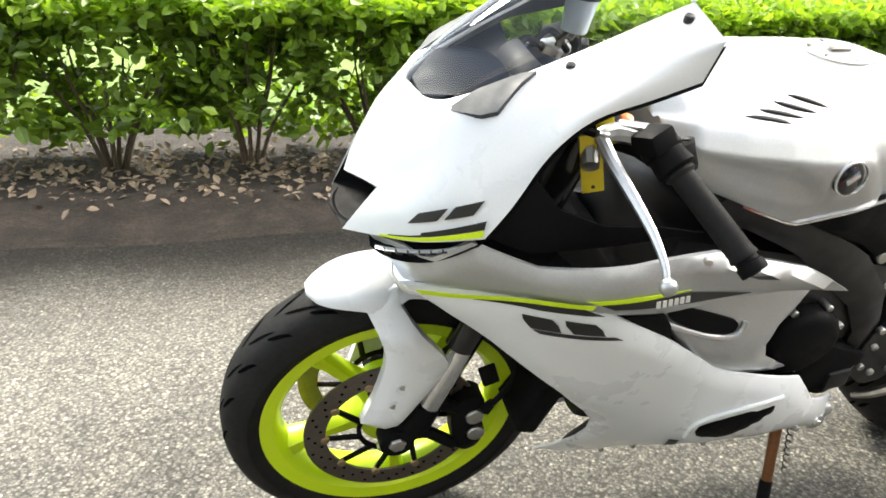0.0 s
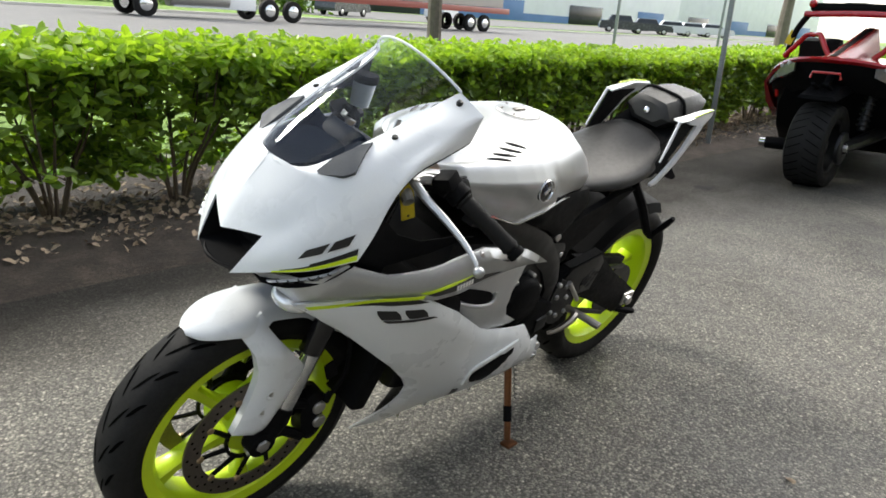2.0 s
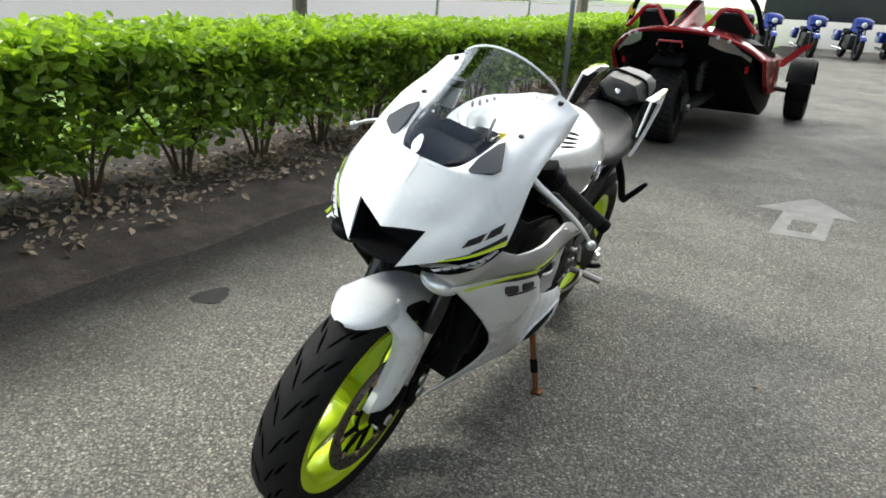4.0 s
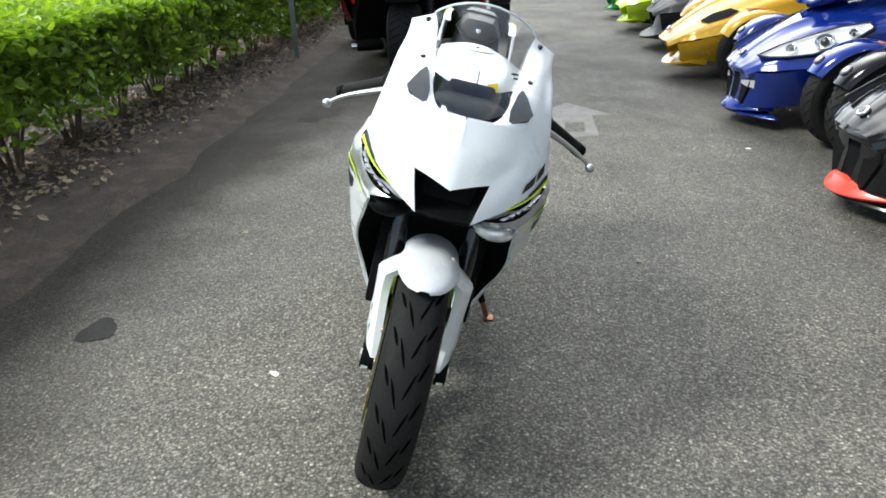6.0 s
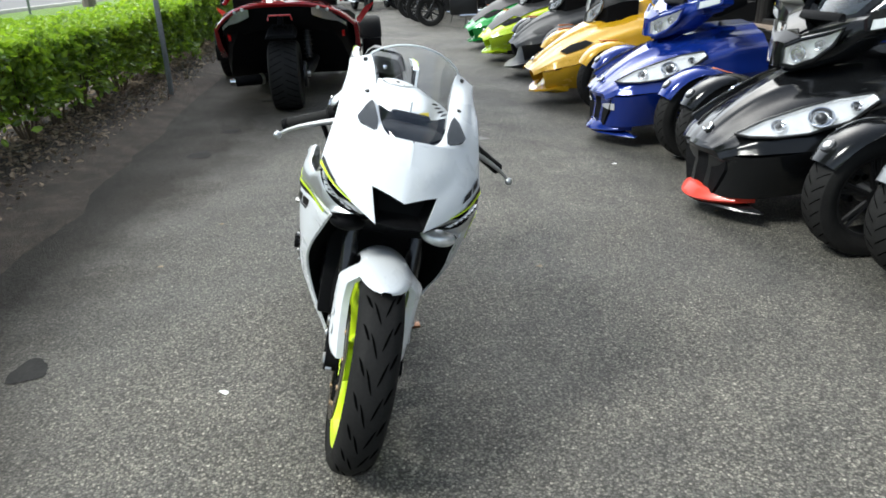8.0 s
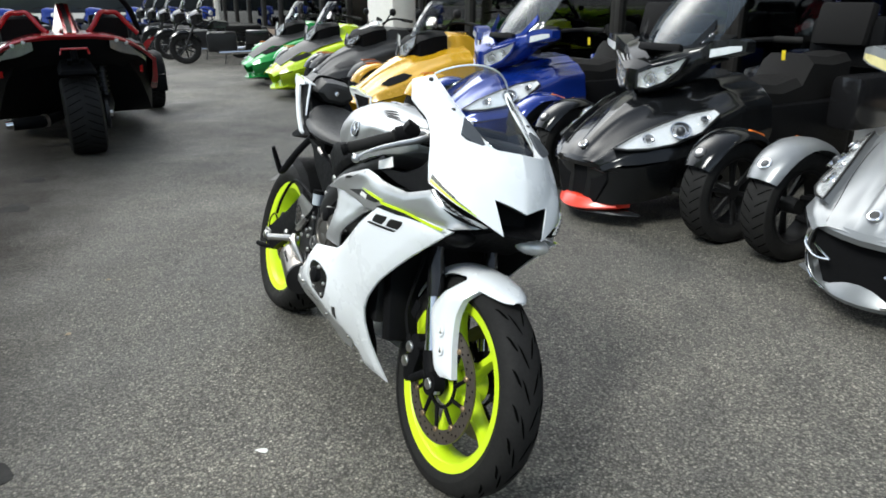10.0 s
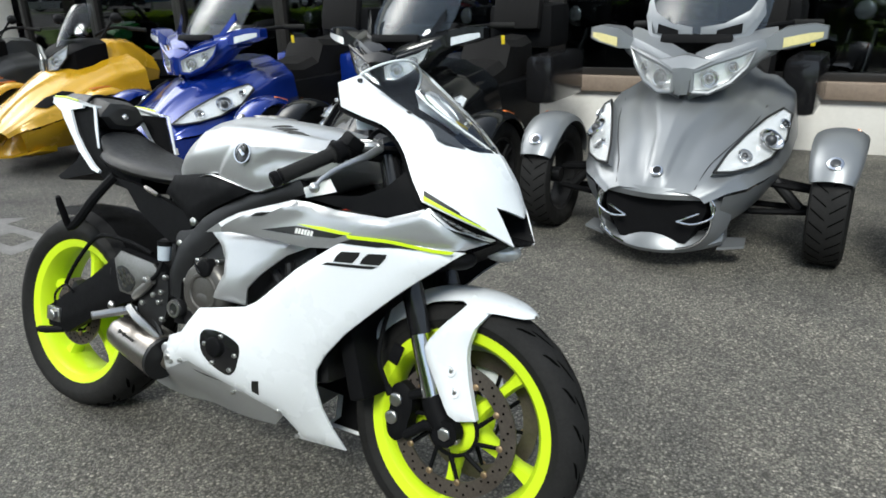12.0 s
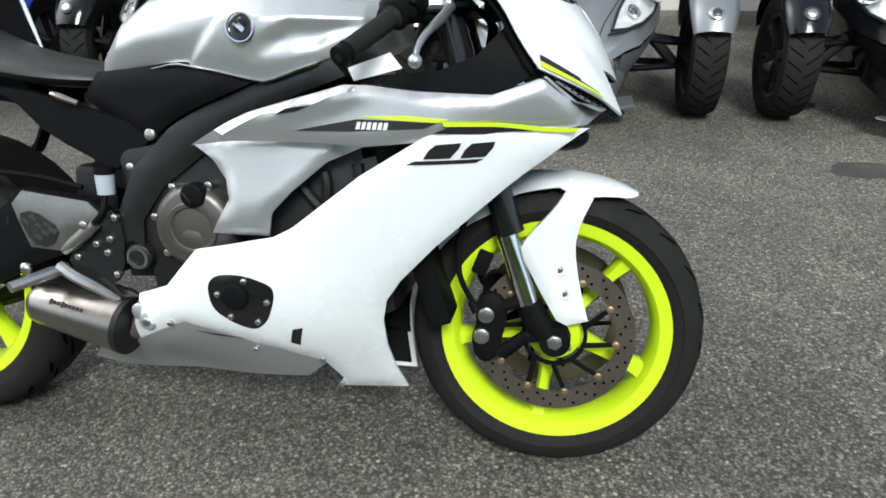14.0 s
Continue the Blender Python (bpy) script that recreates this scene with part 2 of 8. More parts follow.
def asphalt(name="asphalt"):
    """Rolled asphalt: pale and dark stones in tar, worn and dusty."""
    m = Nodes(name)
    big = m.node("ShaderNodeTexVoronoi", Vector=m.coord, Scale=118.0, Randomness=1.0)
    small = m.node("ShaderNodeTexVoronoi", Vector=m.coord, Scale=250.0, Randomness=1.0)
    fine = m.noise(520.0, 3.0)
    stones = m.ramp(big.outputs["Color"], [(0.0, (0.034, 0.034, 0.034)), (0.40, (0.080, 0.080, 0.078)), (0.62, (0.140, 0.140, 0.135)), (0.80, (0.25, 0.246, 0.235)), (1.0, (0.46, 0.45, 0.43))])
    chips = m.ramp(small.outputs["Color"], [(0.0, (0.032, 0.032, 0.032)), (0.5, (0.085, 0.085, 0.083)), (0.8, (0.18, 0.177, 0.168)), (1.0, (0.36, 0.35, 0.33))])
    tone = m.mix(m.ramp(m.noise(70.0, 2.0), [(0.40, (0, 0, 0)), (0.60, (1, 1, 1))]), stones, chips)
    tone = m.mix(m.ramp(big.outputs["Distance"], [(0.45, (0, 0, 0)), (0.75, (0.8, 0.8, 0.8))]), tone, (0.020, 0.019, 0.018))
    dust = m.ramp(m.noise(0.8, 6.0, 0.65), [(0.33, (0.74, 0.74, 0.74)), (0.67, (1.42, 1.38, 1.32))])
    tone = m.mix(1.0, tone, dust, "MULTIPLY")
    patch = m.ramp(m.noise(3.4, 4.0, 0.6), [(0.42, (1.10, 1.09, 1.07)), (0.74, (0.74, 0.74, 0.75))])
    tone = m.mix(1.0, tone, patch, "MULTIPLY")
    tone = m.mix(1.0, tone, (1.02, 1.0, 0.92), "MULTIPLY")
    # damp soil washed over tar along the planting strip, ragged edge, with painted hedge shade
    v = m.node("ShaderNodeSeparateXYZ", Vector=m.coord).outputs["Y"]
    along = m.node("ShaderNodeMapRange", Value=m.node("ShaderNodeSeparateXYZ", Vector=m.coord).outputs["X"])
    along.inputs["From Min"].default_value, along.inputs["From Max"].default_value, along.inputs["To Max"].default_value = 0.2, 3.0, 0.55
    # base colour paler towards the entrance, darker down the aisle, with a noisy edge
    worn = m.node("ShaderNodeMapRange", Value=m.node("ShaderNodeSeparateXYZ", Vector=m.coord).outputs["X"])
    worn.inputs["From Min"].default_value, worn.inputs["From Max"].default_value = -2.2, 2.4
    aisle_fade_edge = m.node("ShaderNodeMath", Value=worn.outputs[0])
    m.tree.links.new(m.noise(0.7, 5.0, 0.6), aisle_fade_edge.inputs[1])
    tone = m.mix(1.0, tone, m.ramp(aisle_fade_edge.outputs[0], [(0.5, (1.12, 1.12, 1.12)), (1.3 / 1.5, (0.95, 0.95, 0.95)), (1.0, (0.84, 0.84, 0.84))]), "MULTIPLY")
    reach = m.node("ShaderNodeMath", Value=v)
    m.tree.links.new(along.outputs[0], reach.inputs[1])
    wash_and_shade = m.node("ShaderNodeMath", Value=reach.outputs[0])
    m.tree.links.new(m.noise(1.6, 7.0, 0.7), wash_and_shade.inputs[1])
    wash_and_shade.operation = "ADD"
    half = m.node("ShaderNodeMath", Value=wash_and_shade.outputs[0])
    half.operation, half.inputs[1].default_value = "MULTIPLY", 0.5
    # the hedge's shade is put into this dark soil colour
    silt_and_shade = m.mix(0.82, tone, m.ramp(m.noise(60.0, 6.0, 0.7), [(0.3, (0.012, 0.011, 0.010)), (0.7, (0.042, 0.038, 0.034))]))
    tone = m.mix(m.ramp(half.outputs[0], [(0.56, (0, 0, 0)), (0.76, (0.45, 0.45, 0.45)), (0.95, (1, 1, 1))]), tone, silt_and_shade)
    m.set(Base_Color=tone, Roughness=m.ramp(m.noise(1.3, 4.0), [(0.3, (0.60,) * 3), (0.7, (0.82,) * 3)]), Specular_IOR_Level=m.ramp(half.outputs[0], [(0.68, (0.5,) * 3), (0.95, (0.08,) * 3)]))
    h = m.mix(0.5, m.ramp(big.outputs["Distance"], [(0.0, (1, 1, 1)), (0.7, (0, 0, 0))]), m.mix(0.5, m.ramp(small.outputs["Distance"], [(0.0, (1, 1, 1)), (0.7, (0, 0, 0))]), fine))
    m.bump(h, 0.9, 0.006)
    return m.mat


def leafy(name, dark, light):
    m = Nodes(name)
    info = m.tree.nodes.new("ShaderNodeNewGeometry")
    tone = m.ramp(info.outputs["Random Per Island"], [(0.0, dark), (0.55, tuple((a + b) / 2 for a, b in zip(dark, light))), (1.0, light)])
    tone = m.mix(0.25, tone, m.ramp(m.noise(60.0), [(0.3, dark), (0.7, light)]))
    m.set(Base_Color=tone, Roughness=0.38, Specular_IOR_Level=0.5)
    t = m.tree
    tl = m.node("ShaderNodeBsdfTranslucent", Color=m.mix(1.0, tone, (1.6, 1.62, 0.6), "MULTIPLY"))
    mx = t.nodes.new("ShaderNodeMixShader")
    mx.inputs[0].default_value = 0.46
    t.links.new(m.bsdf.outputs[0], mx.inputs[1])
    t.links.new(tl.outputs[0], mx.inputs[2])
    t.links.new(mx.outputs[0], t.nodes["Material Output"].inputs["Surface"])
    return m.mat


def ground_mat(name, a, b, c, scale, bump=0.6, rough=0.9):
    m = Nodes(name)
    tone = m.ramp(m.mix(0.5, m.noise(scale, 6.0, 0.7), m.noise(scale * 0.08, 4.0)), [(0.3, a), (0.5, b), (0.72, c)])
    m.set(Base_Color=tone, Roughness=rough)
    m.bump(m.noise(scale, 6.0, 0.75), bump, 0.02)
    return m.mat


WHITE = paint("white_pearl_paint", (0.765, 0.79, 0.815), 0.27, 0.0, 0.5, 0.04)
SILVER = paint("satin_silver_paint", (0.50, 0.51, 0.515), 0.35, 0.68, 0.12, 0.12)
LIME = paint("lime_paint", (0.60, 0.80, 0.015), 0.38, 0.0, 0.25, 0.05)
BLACK_GLOSS = paint("black_gloss_paint", (0.010, 0.010, 0.011), 0.2, 0.0, 0.4, 0.2, 0.3)
BLACK = plain("black_plastic", (0.0065, 0.0066, 0.0072), 0.55, 0.0, 400, 0.3, 0.15, 0.0, 0.05)
DARK = plain("dark_alloy", (0.017, 0.017, 0.018), 0.45, 0.4, 200, 0.25, 0.08)
RUBBER = plain("rubber", (0.0175, 0.0172, 0.0168), 0.66, 0.0, 150, 0.3, 0.12, 0.0, 0.10)
GROOVE = plain("tread_groove_rubber", (0.002, 0.002, 0.002), 0.95, 0.0, 150, 0.2, 0.05, 0.0, 0.02)
SADDLE = plain("saddle_vinyl", (0.016, 0.0155, 0.015), 0.46, 0.0, 500, 0.12, 0.10, 0.0, 0.45)
VINYL = plain("seat_vinyl", (0.011, 0.0106, 0.0106), 0.6, 0.0, 500, 0.12, 0.10, 0.0, 0.06)
STEEL = plain("brushed_steel", (0.55, 0.54, 0.52), 0.32, 1.0, 160, 0.15, 0.05)
CHROME = plain("chrome", (0.75, 0.76, 0.78), 0.12, 1.0, 60, 0.06, 0.0)
TITAN = plain("titanium", (0.36, 0.33, 0.30), 0.33, 1.0, 90, 0.18, 0.05)
ROTOR = plain("brake_disc_steel", (0.16, 0.135, 0.115), 0.42, 0.8, 180, 0.3, 0.08)
COPPER = plain("rusted_copper_steel", (0.20, 0.085, 0.035), 0.4, 0.7, 90, 0.35, 0.1)
GOLD = plain("brass_bobbin", (0.42, 0.30, 0.18), 0.4, 0.9, 90, 0.2, 0.05)
TAG = plain("yellow_tag_plastic", (0.72, 0.56, 0.02), 0.45, 0.0, 60, 0.12, 0.03)
INK = plain("black_ink", (0.012, 0.012, 0.012), 0.4, 0.0, 300, 0.2, 0.02)
PAPER = plain("white_sticker", (0.74, 0.74, 0.72), 0.5, 0.0, 90, 0.08, 0.02)
SCREEN = clear("clear_acrylic", (0.93, 0.965, 0.99), 0.03, 1.0, 0.0, (0.75, 0.80, 0.84), 1.5)
TINTED = clear("tinted_acrylic", (0.42, 0.48, 0.54), 0.03, 1.0, 0.11, (0.17, 0.22, 0.28))
LENS = clear("lamp_lens", (0.94, 0.96, 0.97), 0.03, 1.0, 0.15, (0.90, 0.92, 0.94))
ORANGE = plain("amber_plastic", (0.75, 0.18, 0.02), 0.3, 0.0, 60, 0.1, 0.02, 0.4)
CUP = plain("brake_fluid_cup", (0.42, 0.47, 0.52), 0.3, 0.0, 60, 0.1, 0.02, 0.2)
REFLECTOR = plain("lamp_reflector", (0.90, 0.92, 0.94), 0.22, 0.6, 45, 0.25, 0.45)
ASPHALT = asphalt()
SOIL = ground_mat("damp_soil_and_mulch", (0.018, 0.014, 0.011), (0.048, 0.037, 0.029), (0.14, 0.11, 0.085), 70, 0.9)
LITTER = plain("dead_leaves", (0.30, 0.23, 0.16), 0.85, 0.0, 40, 0.45, 0.2)
GRASS = ground_mat("grass", (0.07, 0.13, 0.02), (0.15, 0.25, 0.04), (0.26, 0.36, 0.08), 60, 0.8)
ROAD = ground_mat("worn_concrete_road", (0.115, 0.113, 0.11), (0.145, 0.142, 0.138), (0.18, 0.177, 0.17), 25, 0.15, 0.8)
CONCRETE = ground_mat("concrete", (0.42, 0.40, 0.37), (0.52, 0.50, 0.46), (0.60, 0.57, 0.53), 30, 0.15, 0.85)
LEAF = leafy("hedge_leaf", (0.042, 0.088, 0.014), (0.235, 0.355, 0.050))
YOUNG_SUNLIT_LEAF = leafy("young_sunlit_hedge_leaf", (0.15, 0.27, 0.024), (0.36, 0.50, 0.072))
TWIG = plain("bark", (0.10, 0.075, 0.05), 0.9, 0.0, 60, 0.35, 0.4)
# ---- the ground ----
def slab(name, u0, u1, v0, v1, z0, z1, material, label, category, bevel=0.0, kind="structure", at=LOT):
    bm = bmesh.new()
    box(bm, ((u0 + u1) / 2, (v0 + v1) / 2, (z0 + z1) / 2), (u1 - u0, v1 - v0, z1 - z0), bevel=bevel)
    return tagged(finish(bm, name, material, None, "", 35, at), label, category, "", kind)


# one base sheet to the horizon, the parts of the site laid on it
slab("ground", -900, 900, -900, 900, -0.8, -0.22, GRASS, "short green grass running to the horizon", "grass", at=FAR)
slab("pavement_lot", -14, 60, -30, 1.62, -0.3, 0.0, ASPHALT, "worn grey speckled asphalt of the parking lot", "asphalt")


def soil_strip():
    bm = bmesh.new()
    nu, nv = 260, 22
    vs = []
    for i in range(nu + 1):
        u = -8 + 30 * i / nu
        row = []
        for j in range(nv + 1):
            f = j / nv
            ragged = 0.10 * noise.noise((u * 1.3, 0.3, 0)) + 0.04 * noise.noise((u * 5, 2, 0))
            v = (1.56 + ragged) * (1 - f) + 3.5 * f
            z = 0.004 + 0.05 * min(1, f * 4) + 0.012 * noise.noise((u * 6, v * 6, 0)) * min(1, f * 8)
            row.append(bm.verts.new((u, v, z if j else -0.01)))
        vs.append(row)
    for a, b in zip(vs, vs[1:]):
        for j in range(nv):
            bm.faces.new((a[j], b[j], b[j + 1], a[j + 1]))
    ob = finish(bm, "planting_strip", SOIL, None, "", 60, LOT)
    return tagged(ob, "dark damp soil strip with mulch under the hedge", "soil", "", "structure")


soil_strip()
slab("road", -200, 260, 13.0, 36.0, -0.4, -0.012, ROAD, "pale grey worn street beyond the hedge", "road", at=FAR)
slab("kerb", -200, 260, 12.7, 13.0, -0.2, 0.10, CONCRETE, "pale concrete kerb of the street", "kerb", 0.02, at=FAR)
slab("kerb_far", -200, 260, 36.0, 36.3, -0.2, 0.12, CONCRETE, "pale concrete kerb on the far side of the street", "kerb", 0.02, at=FAR)
slab("verge", -200, 260, 36.3, 900, -0.4, 0.05, GRASS, "green grass verge across the street", "grass", at=FAR)
slab("verge_near", -200, 260, 4.2, 12.7, -0.4, -0.03, GRASS, "sunlit grass verge between hedge and street", "grass", at=FAR)
slab("far_lot", 30, 200, 41.0, 75.0, -0.2, 0.08, ROAD, "pale concrete car park across the street", "pavement", at=FAR)

# ---- the motorcycle: x forward, y to its left, z up in its own leaning frame ----
BIKE = empty("motorcycle", pose(1.266, 1.723, 0, 0, 0, 198) @ pose(0, 0, 0, -15.39, 0, 0),
             "white and silver sport motorcycle with lime wheels, leaning on its stand", "motorcycle")
AXLE_F, AXLE_R = (1.392, 0.0, 0.300), (0.0, 0.0, 0.315)

# half-width of the bodywork at a few stations (x, z)
STATIONS = np.array([(1.421, .739, .175), (1.331, .831, .215), (1.176, .728, .250), (1.09, .72, .250), (1.02, .81, .24), (.722, .672, .215), (.87, .503, .218), (.702, .481, .222), (.749, .424, .238), (.864, .393, .224),
                     (.894, .312, .197), (.933, .229, .133), (1.09, .158, .065), (.533, .337, .18), (.70, .33, .225), (.39, .175, .06), (1.15, .45, .20), (1.30, .62, .19), (.6, .2, .10), (.553, .272, .190), (.605, .298, .206)])


def spline(a, b):
    d = ((a[:, None] - b[None]) ** 2).sum(-1)
    return np.where(d > 0, d * np.log(d + 1e-12), 0.0)


def fit_spline():
    n = len(STATIONS)
    k = spline(STATIONS[:, :2], STATIONS[:, :2]) + np.eye(n) * 1e-4
    p = np.c_[np.ones(n), STATIONS[:, :2]]
    return np.linalg.solve(np.block([[k, p], [p.T, np.zeros((3, 3))]]), np.r_[STATIONS[:, 2], 0, 0, 0])


SPLINE = fit_spline()


def girth(x, z):
    q = np.array([[x, z]])
    n = len(STATIONS)
    return max(0.03, (spline(q, STATIONS[:, :2]) @ SPLINE[:n]).item() + SPLINE[n] + SPLINE[n + 1] * x + SPLINE[n + 2] * z)


def flat(y):
    return lambda x, z: y


def ease(f):
    f = max(0.0, min(1.0, f))
    return f * f * (3 - 2 * f)


LOWER = [(1.425, 0.737), (1.37, 0.692), (1.31, 0.635), (1.248, 0.58), (1.163, 0.502), (1.099, 0.432), (1.07, 0.388), (1.06, 0.343), (1.061, 0.279), (1.071, 0.219), (1.09, 0.156), (0.937, 0.151), (0.955, 0.176),
         (0.926, 0.23), (0.836, 0.269), (0.717, 0.313), (0.668, 0.327), (0.605, 0.298), (0.553, 0.272), (0.542, 0.305), (0.562, 0.37), (0.64, 0.4), (0.707, 0.477), (0.86, 0.508), (0.898, 0.528), (1.035, 0.634), (1.165, 0.715), (1.198, 0.738)]
UPPER = [(0.712, 0.675), (0.82, 0.74), (0.89, 0.768), (0.993, 0.806), (1.04, 0.806), (1.122, 0.796), (1.249, 0.792), (1.334, 0.83), (1.394, 0.785), (1.454, 0.769), (1.419, 0.742), (1.175, 0.70), (1.046, 0.685), (0.922, 0.688), (0.794, 0.685)]
SCOOP = [(0.700, 0.672), (0.779, 0.682), (0.91, 0.688), (1.061, 0.692), (1.024, 0.677), (0.962, 0.65), (0.898, 0.595), (0.859, 0.554), (0.848, 0.507), (0.736, 0.508), (0.776, 0.576), (0.768, 0.612), (0.739, 0.646)]
SCOOP_LEFT = [(0.742, 0.672), (0.80, 0.685), (0.92, 0.690), (1.06, 0.692), (1.03, 0.655), (1.005, 0.62), (0.95, 0.55), (0.895, 0.487), (0.868, 0.480), (0.73, 0.488), (0.797, 0.532), (0.811, 0.563), (0.80, 0.60), (0.772, 0.629)]
BELLY = [(0.345, 0.156), (0.402, 0.219), (0.466, 0.206), (0.50, 0.228), (0.555, 0.276), (0.605, 0.304), (0.668, 0.334), (0.717, 0.322), (0.796, 0.292), (0.93, 0.225), (0.882, 0.18), (0.65, 0.163), (0.417, 0.15)]
SPAR = [(0.958, 0.844), (0.977, 0.822), (0.899, 0.786), (0.773, 0.703), (0.694, 0.641), (0.619, 0.584), (0.57, 0.515), (0.561, 0.409), (0.639, 0.392), (0.51, 0.387), (0.521, 0.536), (0.557, 0.617), (0.641, 0.699), (0.798, 0.8), (0.945, 0.86)]
COVER = [(0.479, 0.816), (0.675, 0.845), (0.824, 0.815), (0.662, 0.722), (0.592, 0.673), (0.438, 0.754)]
SWING = [(-0.05, 0.335), (0.044, 0.395), (0.161, 0.462), (0.262, 0.536), (0.290, 0.566), (0.449, 0.548), (0.52, 0.50), (0.52, 0.44), (0.403, 0.440), (0.308, 0.405), (0.171, 0.335), (0.047, 0.265), (-0.047, 0.272)]
FENDER_SIDE = [(1.314, 0.480), (1.330, 0.512), (1.398, 0.592), (1.403, 0.620), (1.462, 0.600), (1.446, 0.575), (1.430, 0.545), (1.419, 0.495), (1.432, 0.42), (1.455, 0.340), (1.402, 0.330), (1.365, 0.391)]


def bike_wheel(name, axle, radius, half, rim_r, spokes_at, disc_sides, disc_r):
    w = part(name, lathe(bmesh.new(), [(-half * .55, rim_r - .030), (-half * .74, rim_r - .020), (-half * .82, rim_r + .004), (-half * .74, rim_r + .006), (-half * .64, rim_r - .006), (-half * .2, rim_r - .02), (half * .2, rim_r - .02), (half * .64, rim_r - .006), (half * .74, rim_r + .006), (half * .82, rim_r + .004), (half * .74, rim_r - .020), (half * .55, rim_r - .030), (0, rim_r - .036)], axle, 72, True), LIME, BIKE, "lime painted cast rim")
    prof = [(-half * .70, rim_r - .004), (-half * .86, rim_r + .008), (-half * .98, rim_r + .030), (-half, radius - .045), (-half * .92, radius - .026), (-half * .74, radius - .0115), (-half * .45, radius - .0035), (0, radius), (half * .45, radius - .0035), (half * .74, radius - .0115), (half * .92, radius - .026), (half, radius - .045), (half * .98, rim_r + .030), (half * .86, rim_r + .008), (half * .70, rim_r - .004)]
    part("tyre", lathe(bmesh.new(), prof, axle, 96), RUBBER, w, "black road tyre with diagonal grooves")
    # grooves of the tread
    bm = bmesh.new()

    def tread(y):
        ys, rs = [p[0] for p in prof], [p[1] for p in prof]
        return np.interp(y, ys[3:12], rs[3:12]) + 0.0008

    n = 22
    for k in range(n):
        for s in (-1, 1):
            for y0, y1, lean in ((0.08, 0.44, 0.20), (0.48, 0.78, 0.14)):
                a0 = 2 * math.pi * (k + (0.5 if y0 > .3 else 0) + (0.25 if s > 0 else 0)) / n
                left, right = [], []
                for q in range(6):
                    f = q / 5
                    y = s * half * (y0 + (y1 - y0) * f)
                    a = a0 + lean * f
                    wd = 0.018 * math.sin(math.pi * min(1, f * .9 + .08)) + .0006
                    r = tread(y)
                    for lst, d in ((left, -wd), (right, wd)):
                        lst.append(bm.verts.new((axle[0] + r * math.cos(a + d / r * .5), y, axle[2] + r * math.sin(a + d / r * .5))))
                for q in range(5):
                    bm.faces.new((left[q], right[q], right[q + 1], left[q + 1]))
    tagged(part("tread_pattern", bm, GROOVE, w), kind="stuff")
    # hub and five spokes
    part("hub", lathe(bmesh.new(), [(-.056, .018), (-.056, .046), (-.05, .056), (-.02, .050), (.02, .050), (.05, .056), (.056, .046), (.056, .018)], axle, 32), LIME, w)
    for k in range(5):
        a = radians(spokes_at + 72 * k)
        bm = bmesh.new()
        rings = []
        for r, t, d in ((.040, .026, .034), (.075, .017, .026), (.12, .013, .022), (.165, .014, .022), (rim_r - .035, .020, .026), (rim_r - .020, .030, .032)):
            c = Vector((axle[0] + r * math.cos(a), 0, axle[2] + r * math.sin(a)))
            tg = Vector((-math.sin(a), 0, math.cos(a)))
            rings.append([c + tg * t * x + Vector((0, d * y, 0)) for x, y in ((-1, -.5), (-.6, -1), (.6, -1), (1, -.5), (1, .5), (.6, 1), (-.6, 1), (-1, .5))])
        loft(bm, rings)
        part("spoke", bm, LIME, w)
    for s in disc_sides:
        d = part("brake_disc", lathe(bmesh.new(), [(s * .064, disc_r - .038), (s * .064, disc_r), (s * .069, disc_r), (s * .069, disc_r - .038)], axle, 64, True), ROTOR, w, "brown-grey drilled steel brake disc")
        bm = bmesh.new()
        for k in range(40):
            a = 2 * math.pi * k / 40
            for q, dr in enumerate((-.009, -.019, -.029)):
                if (k + q) % 2 == 0:
                    r = disc_r + dr
                    disc(bm, (axle[0] + r * math.cos(a + q * .05), s * .0693, axle[2] + r * math.sin(a + q * .05)), (0, s, 0), .0032, .004, 7)
        tagged(part("disc_drilling", bm, GROOVE, d), kind="stuff")
        bm = bmesh.new()
        lathe(bm, [(s * .060, .058), (s * .060, .066), (s * .066, .066), (s * .066, .058)], axle, 36, True)
        for k in range(10):
            a = 2 * math.pi * (k + .5) / 10
            a2 = a + 0.22
            tube(bm, [(axle[0] + .062 * math.cos(a), s * .063, axle[2] + .062 * math.sin(a)), (axle[0] + (disc_r - .036) * math.cos(a2), s * .065, axle[2] + (disc_r - .036) * math.sin(a2))], [.0062, .0050], 6)
        tagged(part("disc_carrier", bm, BLACK, d), kind="stuff")
        for k in range(10):
            a = 2 * math.pi * (k + .5) / 10 + .22
            r = disc_r - .037
            part("bobbin", disc(bmesh.new(), (axle[0] + r * math.cos(a), s * .0725, axle[2] + r * math.sin(a)), (0, s, 0), .0080, .007, 12, .002), GOLD, d)
    return w


bike_wheel("front_wheel", AXLE_F, .300, .060, .230, 47, (-1, 1), .160)
bike_wheel("rear_wheel", AXLE_R, .316, .092, .230, 20, (-1,), .110)


def both(name, maker, material, label="", smooth=35.0, parent=None):
    return [part(name, maker(s), material, parent or BIKE, label, smooth) for s in (1, -1)]


def ridge_girth(x, z):
    """The silver panel: a crease runs down its rear half, with a shallow hollow above."""
    fade = ease((1.10 - x) / .12)
    d = (z - .690) - (x - .735) * .36
    g = girth(x, z)
    # the tip tucks in under the nose
    g -= max(0.0, g - (.170 - 1.15 * (x - 1.392))) * ease((x - 1.38) / .03) * ease((z - .742) / .015)
    return g + fade * (.011 * max(0.0, 1 - abs(d) / .040) - .008 * ease((d - .030) / .03))


